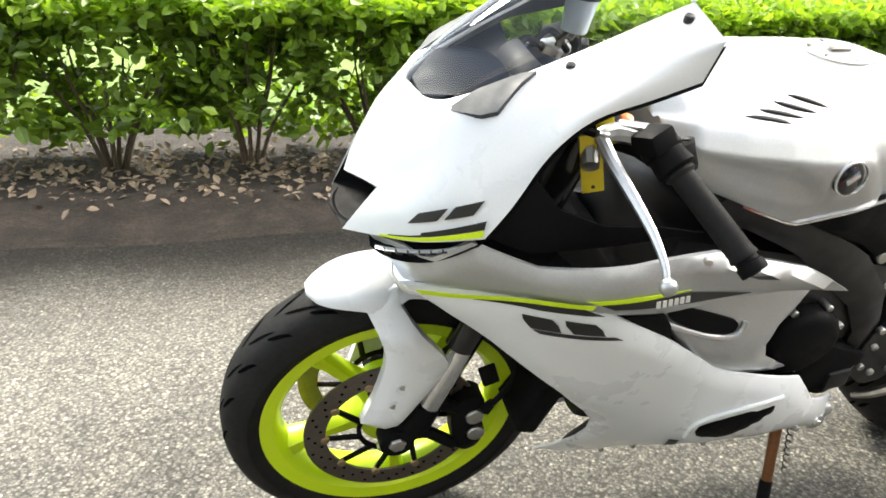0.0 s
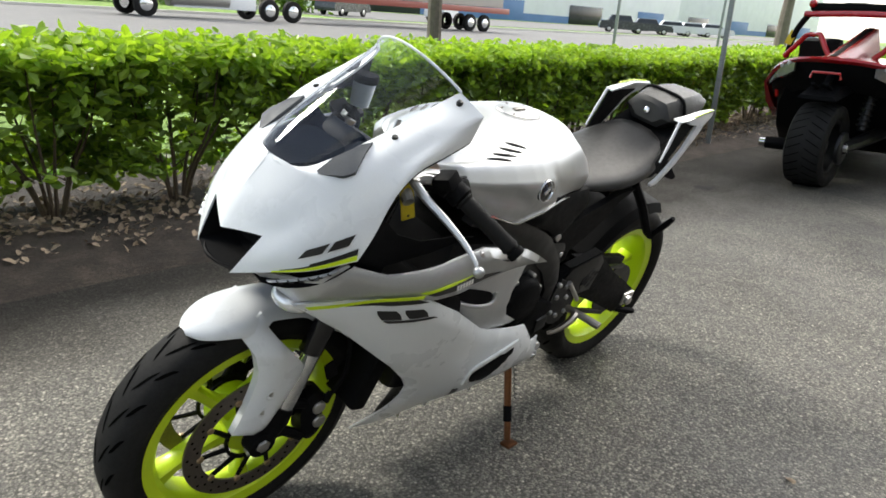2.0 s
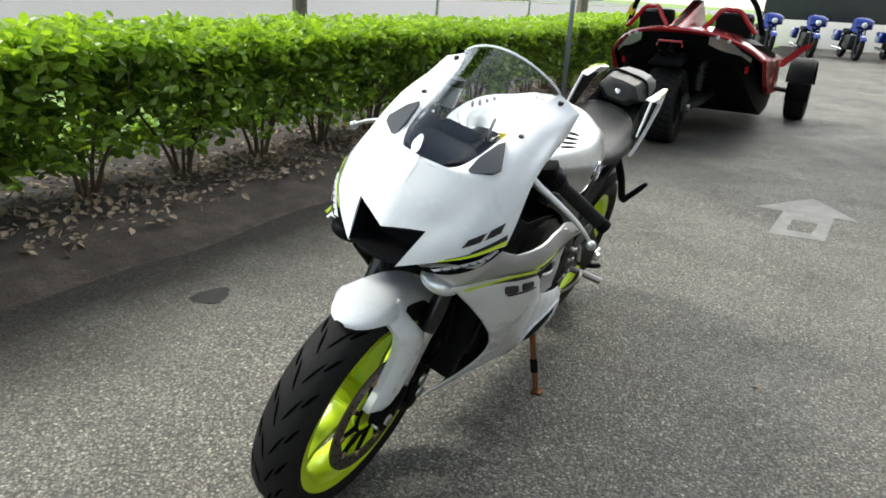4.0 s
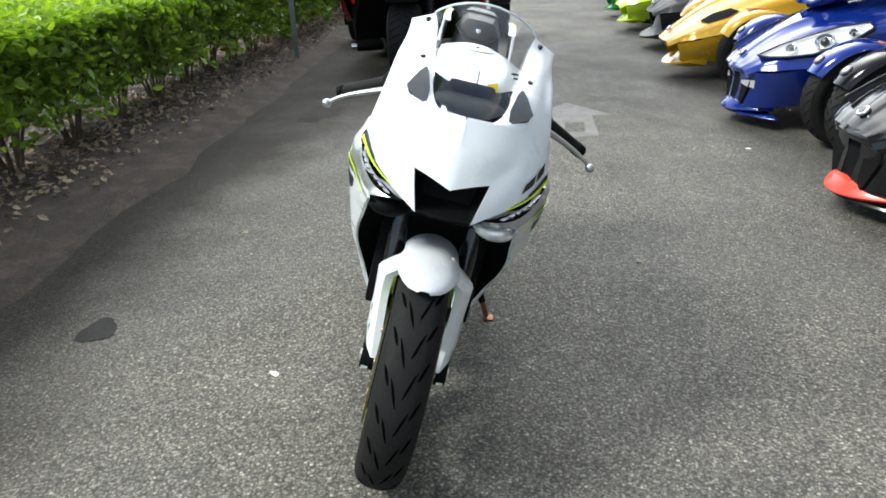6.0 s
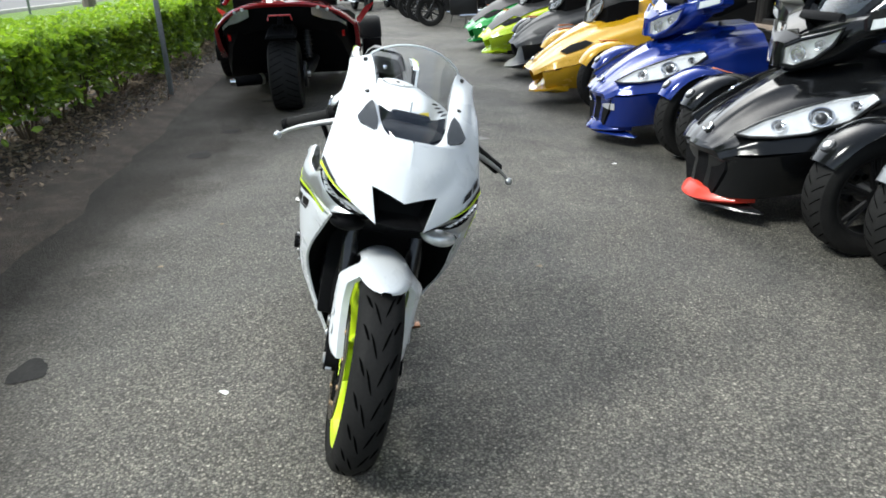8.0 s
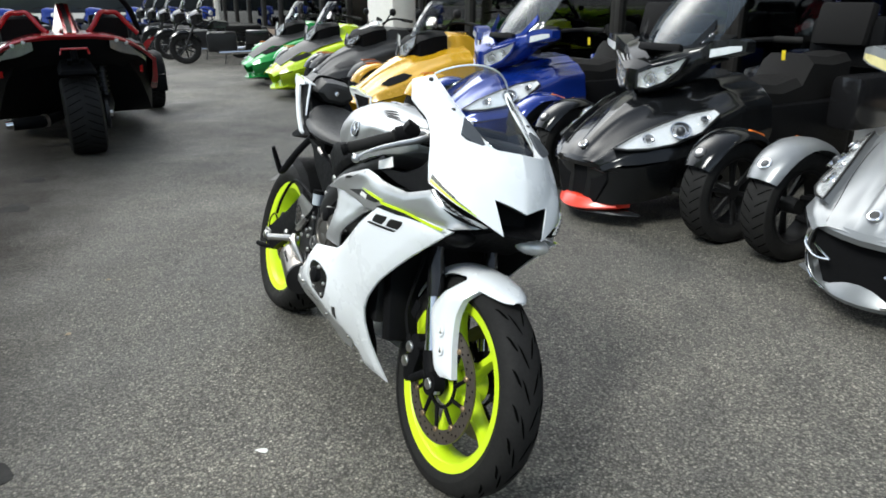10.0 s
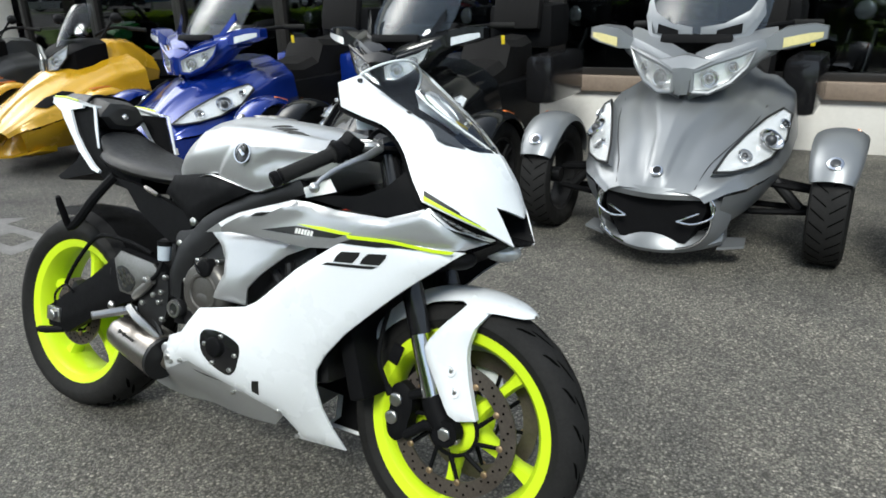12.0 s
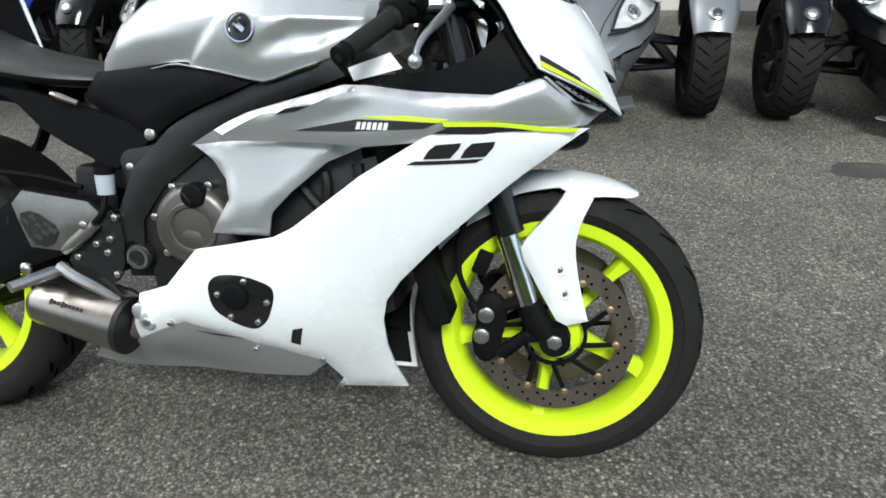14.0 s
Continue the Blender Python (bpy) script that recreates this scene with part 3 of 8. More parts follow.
# side fairings
lower = both("side_fairing", lambda s: panel(bmesh.new(), LOWER, girth, .006, .004, s, .02, .010), WHITE, "white pearl lower side fairing")
upper = both("upper_side_panel", lambda s: panel(bmesh.new(), UPPER, ridge_girth, .006, 0, s, .014, .012), SILVER, "satin silver side panel")
both("inner_duct", lambda s: panel(bmesh.new(), SCOOP_LEFT if s > 0 else SCOOP, lambda x, z: girth(x, z) - .014 - .10 * max(0, (x - .88)) + .012 * math.sin((z - .5) * 26), .005, 0, s, .015, .010), SILVER, "silver sculpted inner duct")
part("duct_floor", panel(bmesh.new(), [(1.000, .606), (.965, .628), (.865, .600), (.812, .588), (.815, .560), (.70, .468), (.665, .438), (.855, .480), (.945, .542)], lambda x, z: .178 - .10 * max(0, z - .5), .005, 0, 1, .02, .004), SILVER, BIKE, "silver floor of the side duct")
SLOT_L = rounded([(1.028, .650), (1.008, .668), (.94, .646), (.888, .628), (.898, .606), (.96, .616)], 2)
duct = lambda x, z: girth(x, z) - .014 - .10 * max(0, (x - .88)) + .012 * math.sin((z - .5) * 26)
oval = part("side_vent", panel(bmesh.new(), SLOT_L, duct, .004, .004, 1, .012), BLACK, BIKE, "black oval side vent with a silver lip")
lip = [(x, duct(x, z) + .004, z) for x, z in ((1.032, .642), (1.0, .628), (.96, .613), (.925, .604), (.898, .603), (.884, .612), (.880, .628))]
part("vent_lip", tube(bmesh.new(), bow(lip, 4), .005, 8), SILVER, oval)
both("belly_pan", lambda s: panel(bmesh.new(), BELLY, lambda x, z: min(girth(x, z) - .006, .090 + .85 * (z - .15)), .006, 0, s, .02), SILVER, "silver grey belly pan")
both("frame_spar", lambda s: panel(bmesh.new(), SPAR, lambda x, z: .165 + .05 * max(0, z - .65) - (.03 if z < .45 else 0), .03, 0, s, .025, .008), DARK, "dark grey aluminium frame spar")
both("tank_side_cover", lambda s: panel(bmesh.new(), COVER, lambda x, z: .128 + .060 * min(1, (x - .45) / .30), .02, 0, s, .025, .012), BLACK)
both("swingarm", lambda s: panel(bmesh.new(), SWING, lambda x, z: .150 + .008 * math.sin(max(0, x) * 6) - .10 * abs(z - (.30 + .45 * max(0, x))), .03, 0, s, .02, .004), BLACK, "black alloy gull-shaped swingarm", 25)

# upper cowl: a patch between four edge curves, mirrored
def curve_at(pts, n, smooth=True):
    """n points evenly along a curve through pts."""
    fine = bow(pts, 8) if smooth else [Vector(p) for p in pts]
    acc = [0.0]
    for a, b in zip(fine, fine[1:]):
        acc.append(acc[-1] + (b - a).length)
    out = []
    for k in range(n):
        t = acc[-1] * k / (n - 1)
        i = max(j for j in range(len(acc)) if acc[j] <= t + 1e-9)
        i = min(i, len(fine) - 2)
        f = (t - acc[i]) / max(acc[i + 1] - acc[i], 1e-9)
        out.append(fine[i].lerp(fine[i + 1], min(1, f)))
    return out


def coons(top, bottom, left, right):
    """A grid between four edges: top and bottom run the same way, left joins their first points and right their last."""
    n, m = len(top), len(left)
    g = []
    for j in range(m):
        t = j / (m - 1)
        row = []
        for i in range(n):
            s = i / (n - 1)
            p = top[i] * (1 - t) + bottom[i] * t + left[j] * (1 - s) + right[j] * s
            p -= (top[0] * (1 - t) + bottom[0] * t) * (1 - s) + (top[-1] * (1 - t) + bottom[-1] * t) * s
            row.append(p)
        g.append(row)
    return g


SHIELD_EDGE = [(1.390, .0, .957), (1.380, .035, .955), (1.356, .068, .958), (1.315, .088, .978), (1.25, .100, 1.010), (1.17, .110, 1.050), (1.10, .122, 1.090), (1.072, .134, 1.110)]
CREASE = [(1.434, .083, .842), (1.385, .128, .890), (1.318, .162, .945), (1.24, .176, .992), (1.15, .183, 1.040), (1.052, .192, 1.083)]
NOSE_EDGE = [(1.486, .060, .756), (1.442, .120, .787), (1.392, .172, .812), (1.322, .214, .842)]
ARM_EDGE = [(1.322, .214, .842), (1.29, .212, .885), (1.25, .207, .948), (1.20, .203, .990), (1.13, .195, 1.010), (1.062, .187, 1.030)]


def patch(bm, g, s):
    vs = [[bm.verts.new((p.x, s * p.y, p.z)) for p in row] for row in g]
    for a, b in zip(vs, vs[1:]):
        for i in range(len(a) - 1):
            bm.faces.new((a[i], a[i + 1], b[i + 1], b[i]))


def swell(g, way, amount, start=0.0):
    n, m = len(g[0]), len(g)
    for j, row in enumerate(g):
        for i, p in enumerate(row):
            f, t = i / (n - 1), j / (m - 1)
            p += Vector(way) * amount * math.sin(math.pi * t) * min(1, (f + start) * 5) * min(1, (1 - f) * 5)


def cowl():
    bm = bmesh.new()
    n = 36
    for s in (1, -1):
        top = curve_at([(1.468, 0, .821), (1.435, 0, .892)] + SHIELD_EDGE, n)
        mid = curve_at(CREASE, n)
        low = curve_at(NOSE_EDGE, 15) + curve_at(ARM_EDGE, n - 14)[1:]
        g1 = coons(top, mid, curve_at([top[0], mid[0]], 9, False), curve_at([top[-1], mid[-1]], 9, False))
        swell(g1, (.35, .35, .85), .010, .05)
        g1[0] = top
        g2 = coons(mid, low, curve_at([mid[0], low[0]], 8, False), curve_at([mid[-1], low[-1]], 8, False))
        swell(g2, (.3, .9, .2), .007)
        patch(bm, g1, s)
        patch(bm, g2, s)
    bmesh.ops.remove_doubles(bm, verts=bm.verts, dist=0.0006)
    bmesh.ops.recalc_face_normals(bm, faces=bm.faces)
    bmesh.ops.solidify(bm, geom=bm.faces[:], thickness=.005)
    return part("front_cowl", bm, WHITE, BIKE, "white pearl front cowl with a notched nose", 60)


COWL = cowl()


def cowl_liner():
    """The black inner skin of the cowl below its crease, one for each side."""
    for s in (1, -1):
        mid = curve_at(CREASE[1:], 24)
        low = curve_at([(1.392, .172, .812)] + ARM_EDGE, 24)
        inset = lambda p: Vector((p.x - .010, s * (p.y - .011), p.z - .010))
        bm = loft(bmesh.new(), [[inset(a.lerp(b, k / 4)) for a, b in zip(mid, low)] for k in range(5)], False, False)
        part("cowl_liner", bm, BLACK, COWL, "black inner side of the cowl")


cowl_liner()


def windshield():
    bm = bmesh.new()
    n = 16
    left = curve_at(SHIELD_EDGE, n)
    crown = curve_at([(1.390, 0, .957), (1.352, 0, .996), (1.292, 0, 1.048), (1.225, 0, 1.098), (1.165, 0, 1.140), (1.128, 0, 1.163)], n)
    rings = []
    for i in range(1, n):
        e, c = left[i], crown[i]
        row = []
        for k in range(21):
            a = math.pi * (k / 20 - .5)
            f = .65 * math.cos(a) ** 2 + .35 * math.cos(a)
            row.append((e.x + (c.x - e.x) * f, e.y * math.sin(a), e.z + (c.z - e.z) * f))
        rings.append(row)
    vr = ring_faces(bm, rings, False, False)
    tip = bm.verts.new(left[0])
    for k in range(20):
        bm.faces.new((tip, vr[0][k + 1], vr[0][k]))
    sh = part("windshield", bm, SCREEN, BIKE, "clear bubble windshield", 60)
    sh.visible_shadow = False
    part("screen_edge", tube(bmesh.new(), rings[-1], .0028, 8), plain("bright_acrylic_edge", (.72, .76, .78), .25, 0, 60, .08, 0), sh, "bright rounded top edge")


windshield()

# tank
def inside(p, poly):
    """How deep p lies in a convex polygon, negative outside."""
    best = 9.0
    for i in range(len(poly)):
        (ax, az), (bx, bz) = poly[i - 1], poly[i]
        nx, nz = bz - az, ax - bx
        L = math.hypot(nx, nz)
        best = min(best, ((p[0] - ax) * nx + (p[1] - az) * nz) / L)
    return best


RECESS = [(.786, .847), (.880, .922), (1.03, .918), (.93, .868)]


def tank():
    st = np.array([(.462, .070, .075, .800, .812, .826), (.485, .100, .108, .800, .832, .872), (.53, .120, .140, .808, .860, .940), (.59, .138, .165, .822, .880, .984), (.66, .165, .188, .838, .892, 1.000), (.74, .180, .206, .826, .905, 1.001), (.80, .178, .213, .812, .908, .999), (.835, .178, .213, .806, .908, .997), (.89, .180, .205, .830, .910, .992), (.95, .172, .188, .852, .912, .985), (1.01, .150, .164, .868, .915, .975), (1.05, .110, .118, .890, .918, .962)])
    # RECESS runs clockwise or not: make its depth positive inside
    mid = np.mean(RECESS, axis=0)
    poly = RECESS if inside(mid, RECESS) > 0 else RECESS[::-1]
    rings = []
    for k in range(121):
        x = .462 + (1.05 - .462) * k / 120
        w, ws, zl, zs, zt = (np.interp(x, st[:, 0], st[:, i]) for i in range(1, 6))
        key = [(0, zt), (ws * .22, zt - .001), (ws * .44, zt - .008), (ws * .66, zt - .026), (ws * .82, zs + .60 * (zt - zs)), (ws * .95, zs + .28 * (zt - zs)), (ws, zs + .004), (w + .60 * (ws - w), (zs + zl) / 2), (w + .004, zl + .008), (w, zl)]
        half = [(p.x, p.y) for p in bow([(a, b, 0) for a, b in key], 4)]
        out = []
        for y, z in half:
            # knee hollow behind a sharp slanting crease
            line = (x - .687) * .763 - (z - .83) * .646
            low = ease((.945 - z) / .05)
            if line < 0:
                y -= low * (.011 * ease(-line / .007) * math.exp(line / .10)) * ease((z - zl) / .02 + .6)
            y -= .013 * ease(inside((x, z), poly) / .018) * (1 if y > .09 else 0)
            out.append((x, max(0.0, y), z))
        rings.append(out + [(x, 0, zl - .006)] + [(a, -b, c) for a, b, c in out[:0:-1]])
    bm = bmesh.new()
    loft(bm, rings)
    bmesh.ops.smooth_vert(bm, verts=bm.verts, factor=.5, use_axis_x=True, use_axis_y=True, use_axis_z=True)
    global TANK_TREE
    TANK_TREE = BVHTree.FromBMesh(bm)
    return part("fuel_tank", bm, SILVER, BIKE, "satin silver fuel tank with creased sides", 60)


def on_tank(x, y, lift=.0):
    """The tank's skin under a point in plan."""
    p, n, _, _ = TANK_TREE.ray_cast(Vector((x, y, 1.2)), Vector((0, 0, -1)))
    return p + Vector((0, 0, lift)), n


TANK = tank()
for s in (1, -1):
    edge = [(x, s * (np.interp(x, [.53, .66, .74, .80, .835, .89, .95], [.120, .165, .180, .178, .178, .180, .172]) + .002), np.interp(x, [.53, .59, .66, .74, .80, .835, .89, .95], [.808, .822, .838, .826, .812, .806, .830, .852])) for x in np.linspace(.55, .93, 20)]
    part("tank_seam", tube(bmesh.new(), edge, .003, 6), CHROME, TANK)

# engine core, so that no light falls through
bm = bmesh.new()
box(bm, (.80, 0, .50), (.50, .30, .42), (0, -12, 0), .03)
box(bm, (.62, 0, .66), (.30, .22, .20), (0, 0, 0), .03)
part("engine", bm, DARK, BIKE, "dark grey engine block")

# fork
for s in (1, -1):
    bm = bmesh.new()
    tube(bm, [(1.150, s * .105, .94), (1.262, s * .105, .612), (1.296, s * .105, .512)], [.027, .027, .028], 20)
    leg = part("fork_leg", bm, BLACK_GLOSS, BIKE, "black upside-down fork leg with a bright stanchion")
    part("stanchion", tube(bmesh.new(), [(1.282, s * .105, .53), (1.343, s * .105, .352)], .0215, 18), CHROME, leg)
    bm = bmesh.new()
    tube(bm, [(1.338, s * .105, .372), (1.350, s * .105, .342), (1.376, s * .108, .310)], [.025, .028, .026], 16)
    tube(bm, [(1.392, s * .090, .300), (1.392, s * .130, .300)], [.033, .031], 20)
    part("axle_clamp", bm, BLACK, leg)
    part("axle_nut", disc(bmesh.new(), (1.392, s * .137, .300), (0, s, 0), .016, .02, 6, .003), STEEL, leg)

# front fender
def fender():
    bm = bmesh.new()
    rings = []
    for k in range(41):
        f = k / 40
        a = radians(150 - (150 - 63) * f)
        r = .323 + .005 * math.sin(math.pi * f)
        hw = .084 if f < .70 else .084 * math.sqrt(max(.03, 1 - ((f - .70) / .303) ** 2.4))
        hw *= min(1, .68 + f)
        ring = []
        for q in range(15):
            # the skirt lifts to leave a dark notch above the fork guard
            lift = ease((math.degrees(a) - 84) / 8) * (1 - .55 * ease((math.degrees(a) - 106) / 14))
            b = math.pi * (q / 14 - .5) * (1 - .34 * lift)
            rr = r - .062 * (1 - .55 * ease((f - .55) / .4)) * (1 - math.cos(b)) * (hw / .084)
            ring.append((AXLE_F[0] + rr * math.cos(a), hw * math.sin(b), AXLE_F[2] + rr * math.sin(a)))
        rings.append(ring)
    loft(bm, rings, False, False)
    bmesh.ops.recalc_face_normals(bm, faces=bm.faces)
    bmesh.ops.solidify(bm, geom=bm.faces[:], thickness=-.003)
    ob = part("front_fender", bm, WHITE, BIKE, "white pearl front fender", 40)
    bend = lambda x, z: .136 - .88 * max(0, z - .552) - .36 * max(0, x - 1.385)
    for s in (1, -1):
        g = part("fork_guard", panel(bmesh.new(), rounded(FENDER_SIDE, 1, (3, 4, 9)), bend, .022, 0, s, .012, .010), WHITE, ob, "white fork guard with two recessed bolts")
        for x, z in ((1.392, .449), (1.404, .401)):
            part("recess", lathe(bmesh.new(), [(0, .0075), (s * .0016, .0090), (s * .0016, .0130), (0, .015)], (x, s * (bend(x, z) + .0002), z), 20, True), WHITE, g)
            part("bolt", disc(bmesh.new(), (x, s * (bend(x, z) + .0008), z), (0, s, 0), .0068, .005, 12, .0015), STEEL, g)
    return ob


fender()

# ---- motorcycle: nose, lamps and inner panels ----
bm = bmesh.new()
rim = [(1.466, 0, .818), (1.434, .080, .838), (1.484, .059, .760), (1.498, 0, .757), (1.484, -.059, .760), (1.434, -.080, .838)]
inn = [(1.405, 0, .815), (1.385, .066, .825), (1.41, .050, .770), (1.41, 0, .765), (1.41, -.050, .770), (1.385, -.066, .825)]
va, vb = [bm.verts.new(p) for p in rim], [bm.verts.new(p) for p in inn]
for i in range(6):
    bm.faces.new((va[i - 1], va[i], vb[i], vb[i - 1]))
bm.faces.new(vb)
part("nose_intake", bm, BLACK, BIKE, "black air intake mouth in the nose", 20)
part("chin_lip", tube(bmesh.new(), bow([(1.466, .060, .757), (1.486, .03, .757), (1.492, 0, .758), (1.486, -.03, .757), (1.466, -.060, .757)], 4), .004, 8), BLACK, BIKE)

for s in (1, -1):
    # dark slot under the cowl with a bright strip of lamps
    up = [Vector((x - .004, s * (y - .004), z - .002)) for x, y, z in [tuple(p) for p in curve_at(NOSE_EDGE, 12)]]
    dn = [Vector((p[0] - .004, s * (girth(p[0], p[1]) * f), p[1] - .002)) for p, f in (((1.458, .764), .66), ((1.446, .767), .78), ((1.432, .771), .86), ((1.416, .776), .91), ((1.402, .782), .94), ((1.388, .789), .96), ((1.376, .797), .97), ((1.366, .805), .98), ((1.356, .813), .985), ((1.347, .820), .985), ((1.340, .826), .985), ((1.332, .831), .985))]
    bm = bmesh.new()
    back = [(a + b) / 2 + Vector((-.018, -s * .014, 0)) for a, b in zip(up, dn)]
    loft(bm, [up, back, dn], False, False)
    slot = part("headlight_slot", bm, BLACK, BIKE, "black headlight slot")
    bm = bmesh.new()
    a = [u * .57 + d * .43 + Vector((.002, s * .002, 0)) for u, d in zip(up[2:-2], dn[2:-2])]
    b = [u * .38 + d * .62 + Vector((.002, s * .002, 0)) for u, d in zip(up[2:-2], dn[2:-2])]
    loft(bm, [a, [(p + q) / 2 + Vector((.004, s * .004, .001)) for p, q in zip(a, b)], b], False, False)
    strip_lamp = part("headlight_strip", bm, REFLECTOR, slot, "narrow strip of small lamps")
    for k in range(1, len(a) - 1):
        p, q = a[k] + Vector((.0035, s * .0035, .0008)), b[k] + Vector((.0035, s * .0035, .0008))
        part("lamp_divider", tube(bmesh.new(), [p, (p + q) / 2 + Vector((.003, s * .003, 0)), q], .0016, 5), DARK, strip_lamp)
    part("projector_lamp", ball(bmesh.new(), (1.383, s * .120, .716), (.046, .050, .026), 20, Euler((0, 0, radians(-38 * s))).to_matrix()), REFLECTOR if s > 0 else BLACK, BIKE, "oval projector lamp under the nose")
    # black inner fairing from the side panels in to the radiator
    rows = []
    for x, z in ((1.405, .722), (1.37, .688), (1.31, .632), (1.248, .578), (1.163, .500), (1.099, .430), (1.07, .386), (1.062, .343), (1.064, .279), (1.074, .219)):
        w = girth(x, z) - .004
        rows.append([(x - .004, s * w, z), (x - .035, s * w * .86, z + .015), (x - .10, s * min(w * .62, .13), z + .03), (x - .17, s * min(w * .5, .10), z + .04)])
    bm = bmesh.new()
    loft(bm, rows, False, False)
    part("inner_fairing", bm, BLACK, BIKE, "black inner fairing panel")
    # black cockpit panel inside the fairing's upper edge
    bm = bmesh.new()
    COCK = [(1.325, .838), (1.25, .792), (1.12, .796), (1.04, .808), (.99, .812), (1.06, .826), (1.15, .835), (1.215, .862), (1.255, .905), (1.275, .935), (1.296, .885)]
    panel(bm, COCK, lambda x, z: min(girth(x, z) - .016 - .25 * max(0, z - .80) * (1 if x < 1.2 else .12), .192 - .35 * max(0, z - .86)), .004, 0, s, .02)
    part("cockpit_panel", bm, BLACK, BIKE, "black cockpit side panel")

bm = bmesh.new()
box(bm, (1.115, 0, .50), (.045, .30, .36), (0, -18, 0), .01)
part("radiator", bm, BLACK, BIKE)
bm = bmesh.new()
loft(bm, [[(1.44, .055, .755), (1.44, -.055, .755), (1.36, -.06, .80), (1.36, .06, .80)], [(1.36, .13, .70), (1.36, -.13, .70), (1.28, -.13, .80), (1.28, .13, .80)], [(1.26, .15, .64), (1.26, -.15, .64), (1.15, -.14, .80), (1.15, .14, .80)]])
part("chin", bm, BLACK, BIKE, "black under-nose panel")

# dash seen through the screen
bm = bmesh.new()
loft(bm, [[(1.372, -.03, .950), (1.372, .03, .950), (1.36, .03, .94), (1.36, -.03, .94)], [(1.33, -.082, .970), (1.33, .082, .970), (1.33, .085, .93), (1.33, -.085, .93)], [(1.26, -.092, .978), (1.26, .092, .978), (1.26, .098, .94), (1.26, -.098, .94)], [(1.215, -.085, .972), (1.215, .085, .972), (1.215, .09, .93), (1.215, -.09, .93)]])
DASH = plain("dash_plastic", (.0016, .0045, .012), .5, 0, 200, .2, .05, 0.0, .04)
dash = part("dash_shroud", bm, DASH, BIKE, "dark blue-black dash shroud")
bm = bmesh.new()
edge = curve_at(SHIELD_EDGE, 20)[:11]
loft(bm, [[(p.x - .006, y * (p.y - .004), p.z - .010 - .022 * (1 - y * y) * min(1, k / 4)) for y in (-1, -.75, -.4, 0, .4, .75, 1)] for k, p in enumerate(edge)], False, False)
part("cockpit_tray", bm, DASH, BIKE, "dark blue-black tray under the screen", 60)
part("instrument", box(bmesh.new(), (1.225, .0, .975), (.045, .12, .04), (0, 35, 0), .014), DASH, dash)

# block-off plates and screws on the cowl
for s in (1, -1):
    PL = [Vector((1.350, .092, .946)), Vector((1.318, .140, .960)), Vector((1.300, .148, .968)), Vector((1.268, .128, .996)), Vector((1.245, .114, 1.006)), Vector((1.262, .106, 1.000)), Vector((1.312, .094, .974))]
    nrm = Vector((.42, .30, .86)).normalized()
    bm = bmesh.new()
    lo = [bm.verts.new(Vector((p.x, s * p.y, p.z)) + Vector((nrm.x, s * nrm.y, nrm.z)) * .006) for p in PL]
    hi = [bm.verts.new(Vector((p.x, s * p.y, p.z)) + Vector((nrm.x, s * nrm.y, nrm.z)) * .013) for p in PL]
    cen = bm.verts.new(sum((v.co for v in hi), Vector()) / 7 + Vector((nrm.x, s * nrm.y, nrm.z)) * .004)
    for i in range(7):
        bm.faces.new((lo[i - 1], lo[i], hi[i], hi[i - 1]))
        bm.faces.new((hi[i - 1], hi[i], cen))
    pl = part("mirror_plate", bm, plain("grey_plastic", (.050, .056, .066), .6, 0, 300, .2, .1, 0.0, .3), BIKE, "grey mirror block-off plate", 25)
    for x, y, z in ((1.288, .124, .994),):
        part("plate_bolt", disc(bmesh.new(), Vector((x, s * y, z)) + Vector((nrm.x, s * nrm.y, nrm.z)) * .004, (nrm.x, s * nrm.y, nrm.z), .003, .01, 8), DARK, pl)
    for x, y, z in ((1.214, .134, 1.030), (1.082, .148, 1.096)):
        part("screen_screw", disc(bmesh.new(), Vector((x, s * y, z)) + Vector((.12, s * .25, .8)) * .004, (.12, s * .25, .9), .0065, .012, 12, .002), INK, COWL)

# ---- decals: stripes and plain blocks in place of lettering ----
def decal(name, outline, material, lift=.0062, width=girth, step=.02):
    for s in (1, -1):
        part(name, panel(bmesh.new(), outline, width, .0012, lift, s, step), material, lower[0] if s > 0 else lower[1])


decal("lime_stripe", [(1.18, .736), (1.408, .738), (1.400, .730), (1.184, .727)], LIME)
decal("dark_stripe", [(1.194, .7265), (1.335, .7285), (1.25, .714), (1.165, .713)], INK)


def mark(x0, z0, w, h, lean):
    """One plain slanting mark with cut corners."""
    decal("mark_block", [(x0 + w * f + lean * g, z0 + h * g + .06 * w * f) for f, g in ((0, 0), (0, .55), (.12, .95), (.95, 1), (1, .62), (.9, 0))], INK)


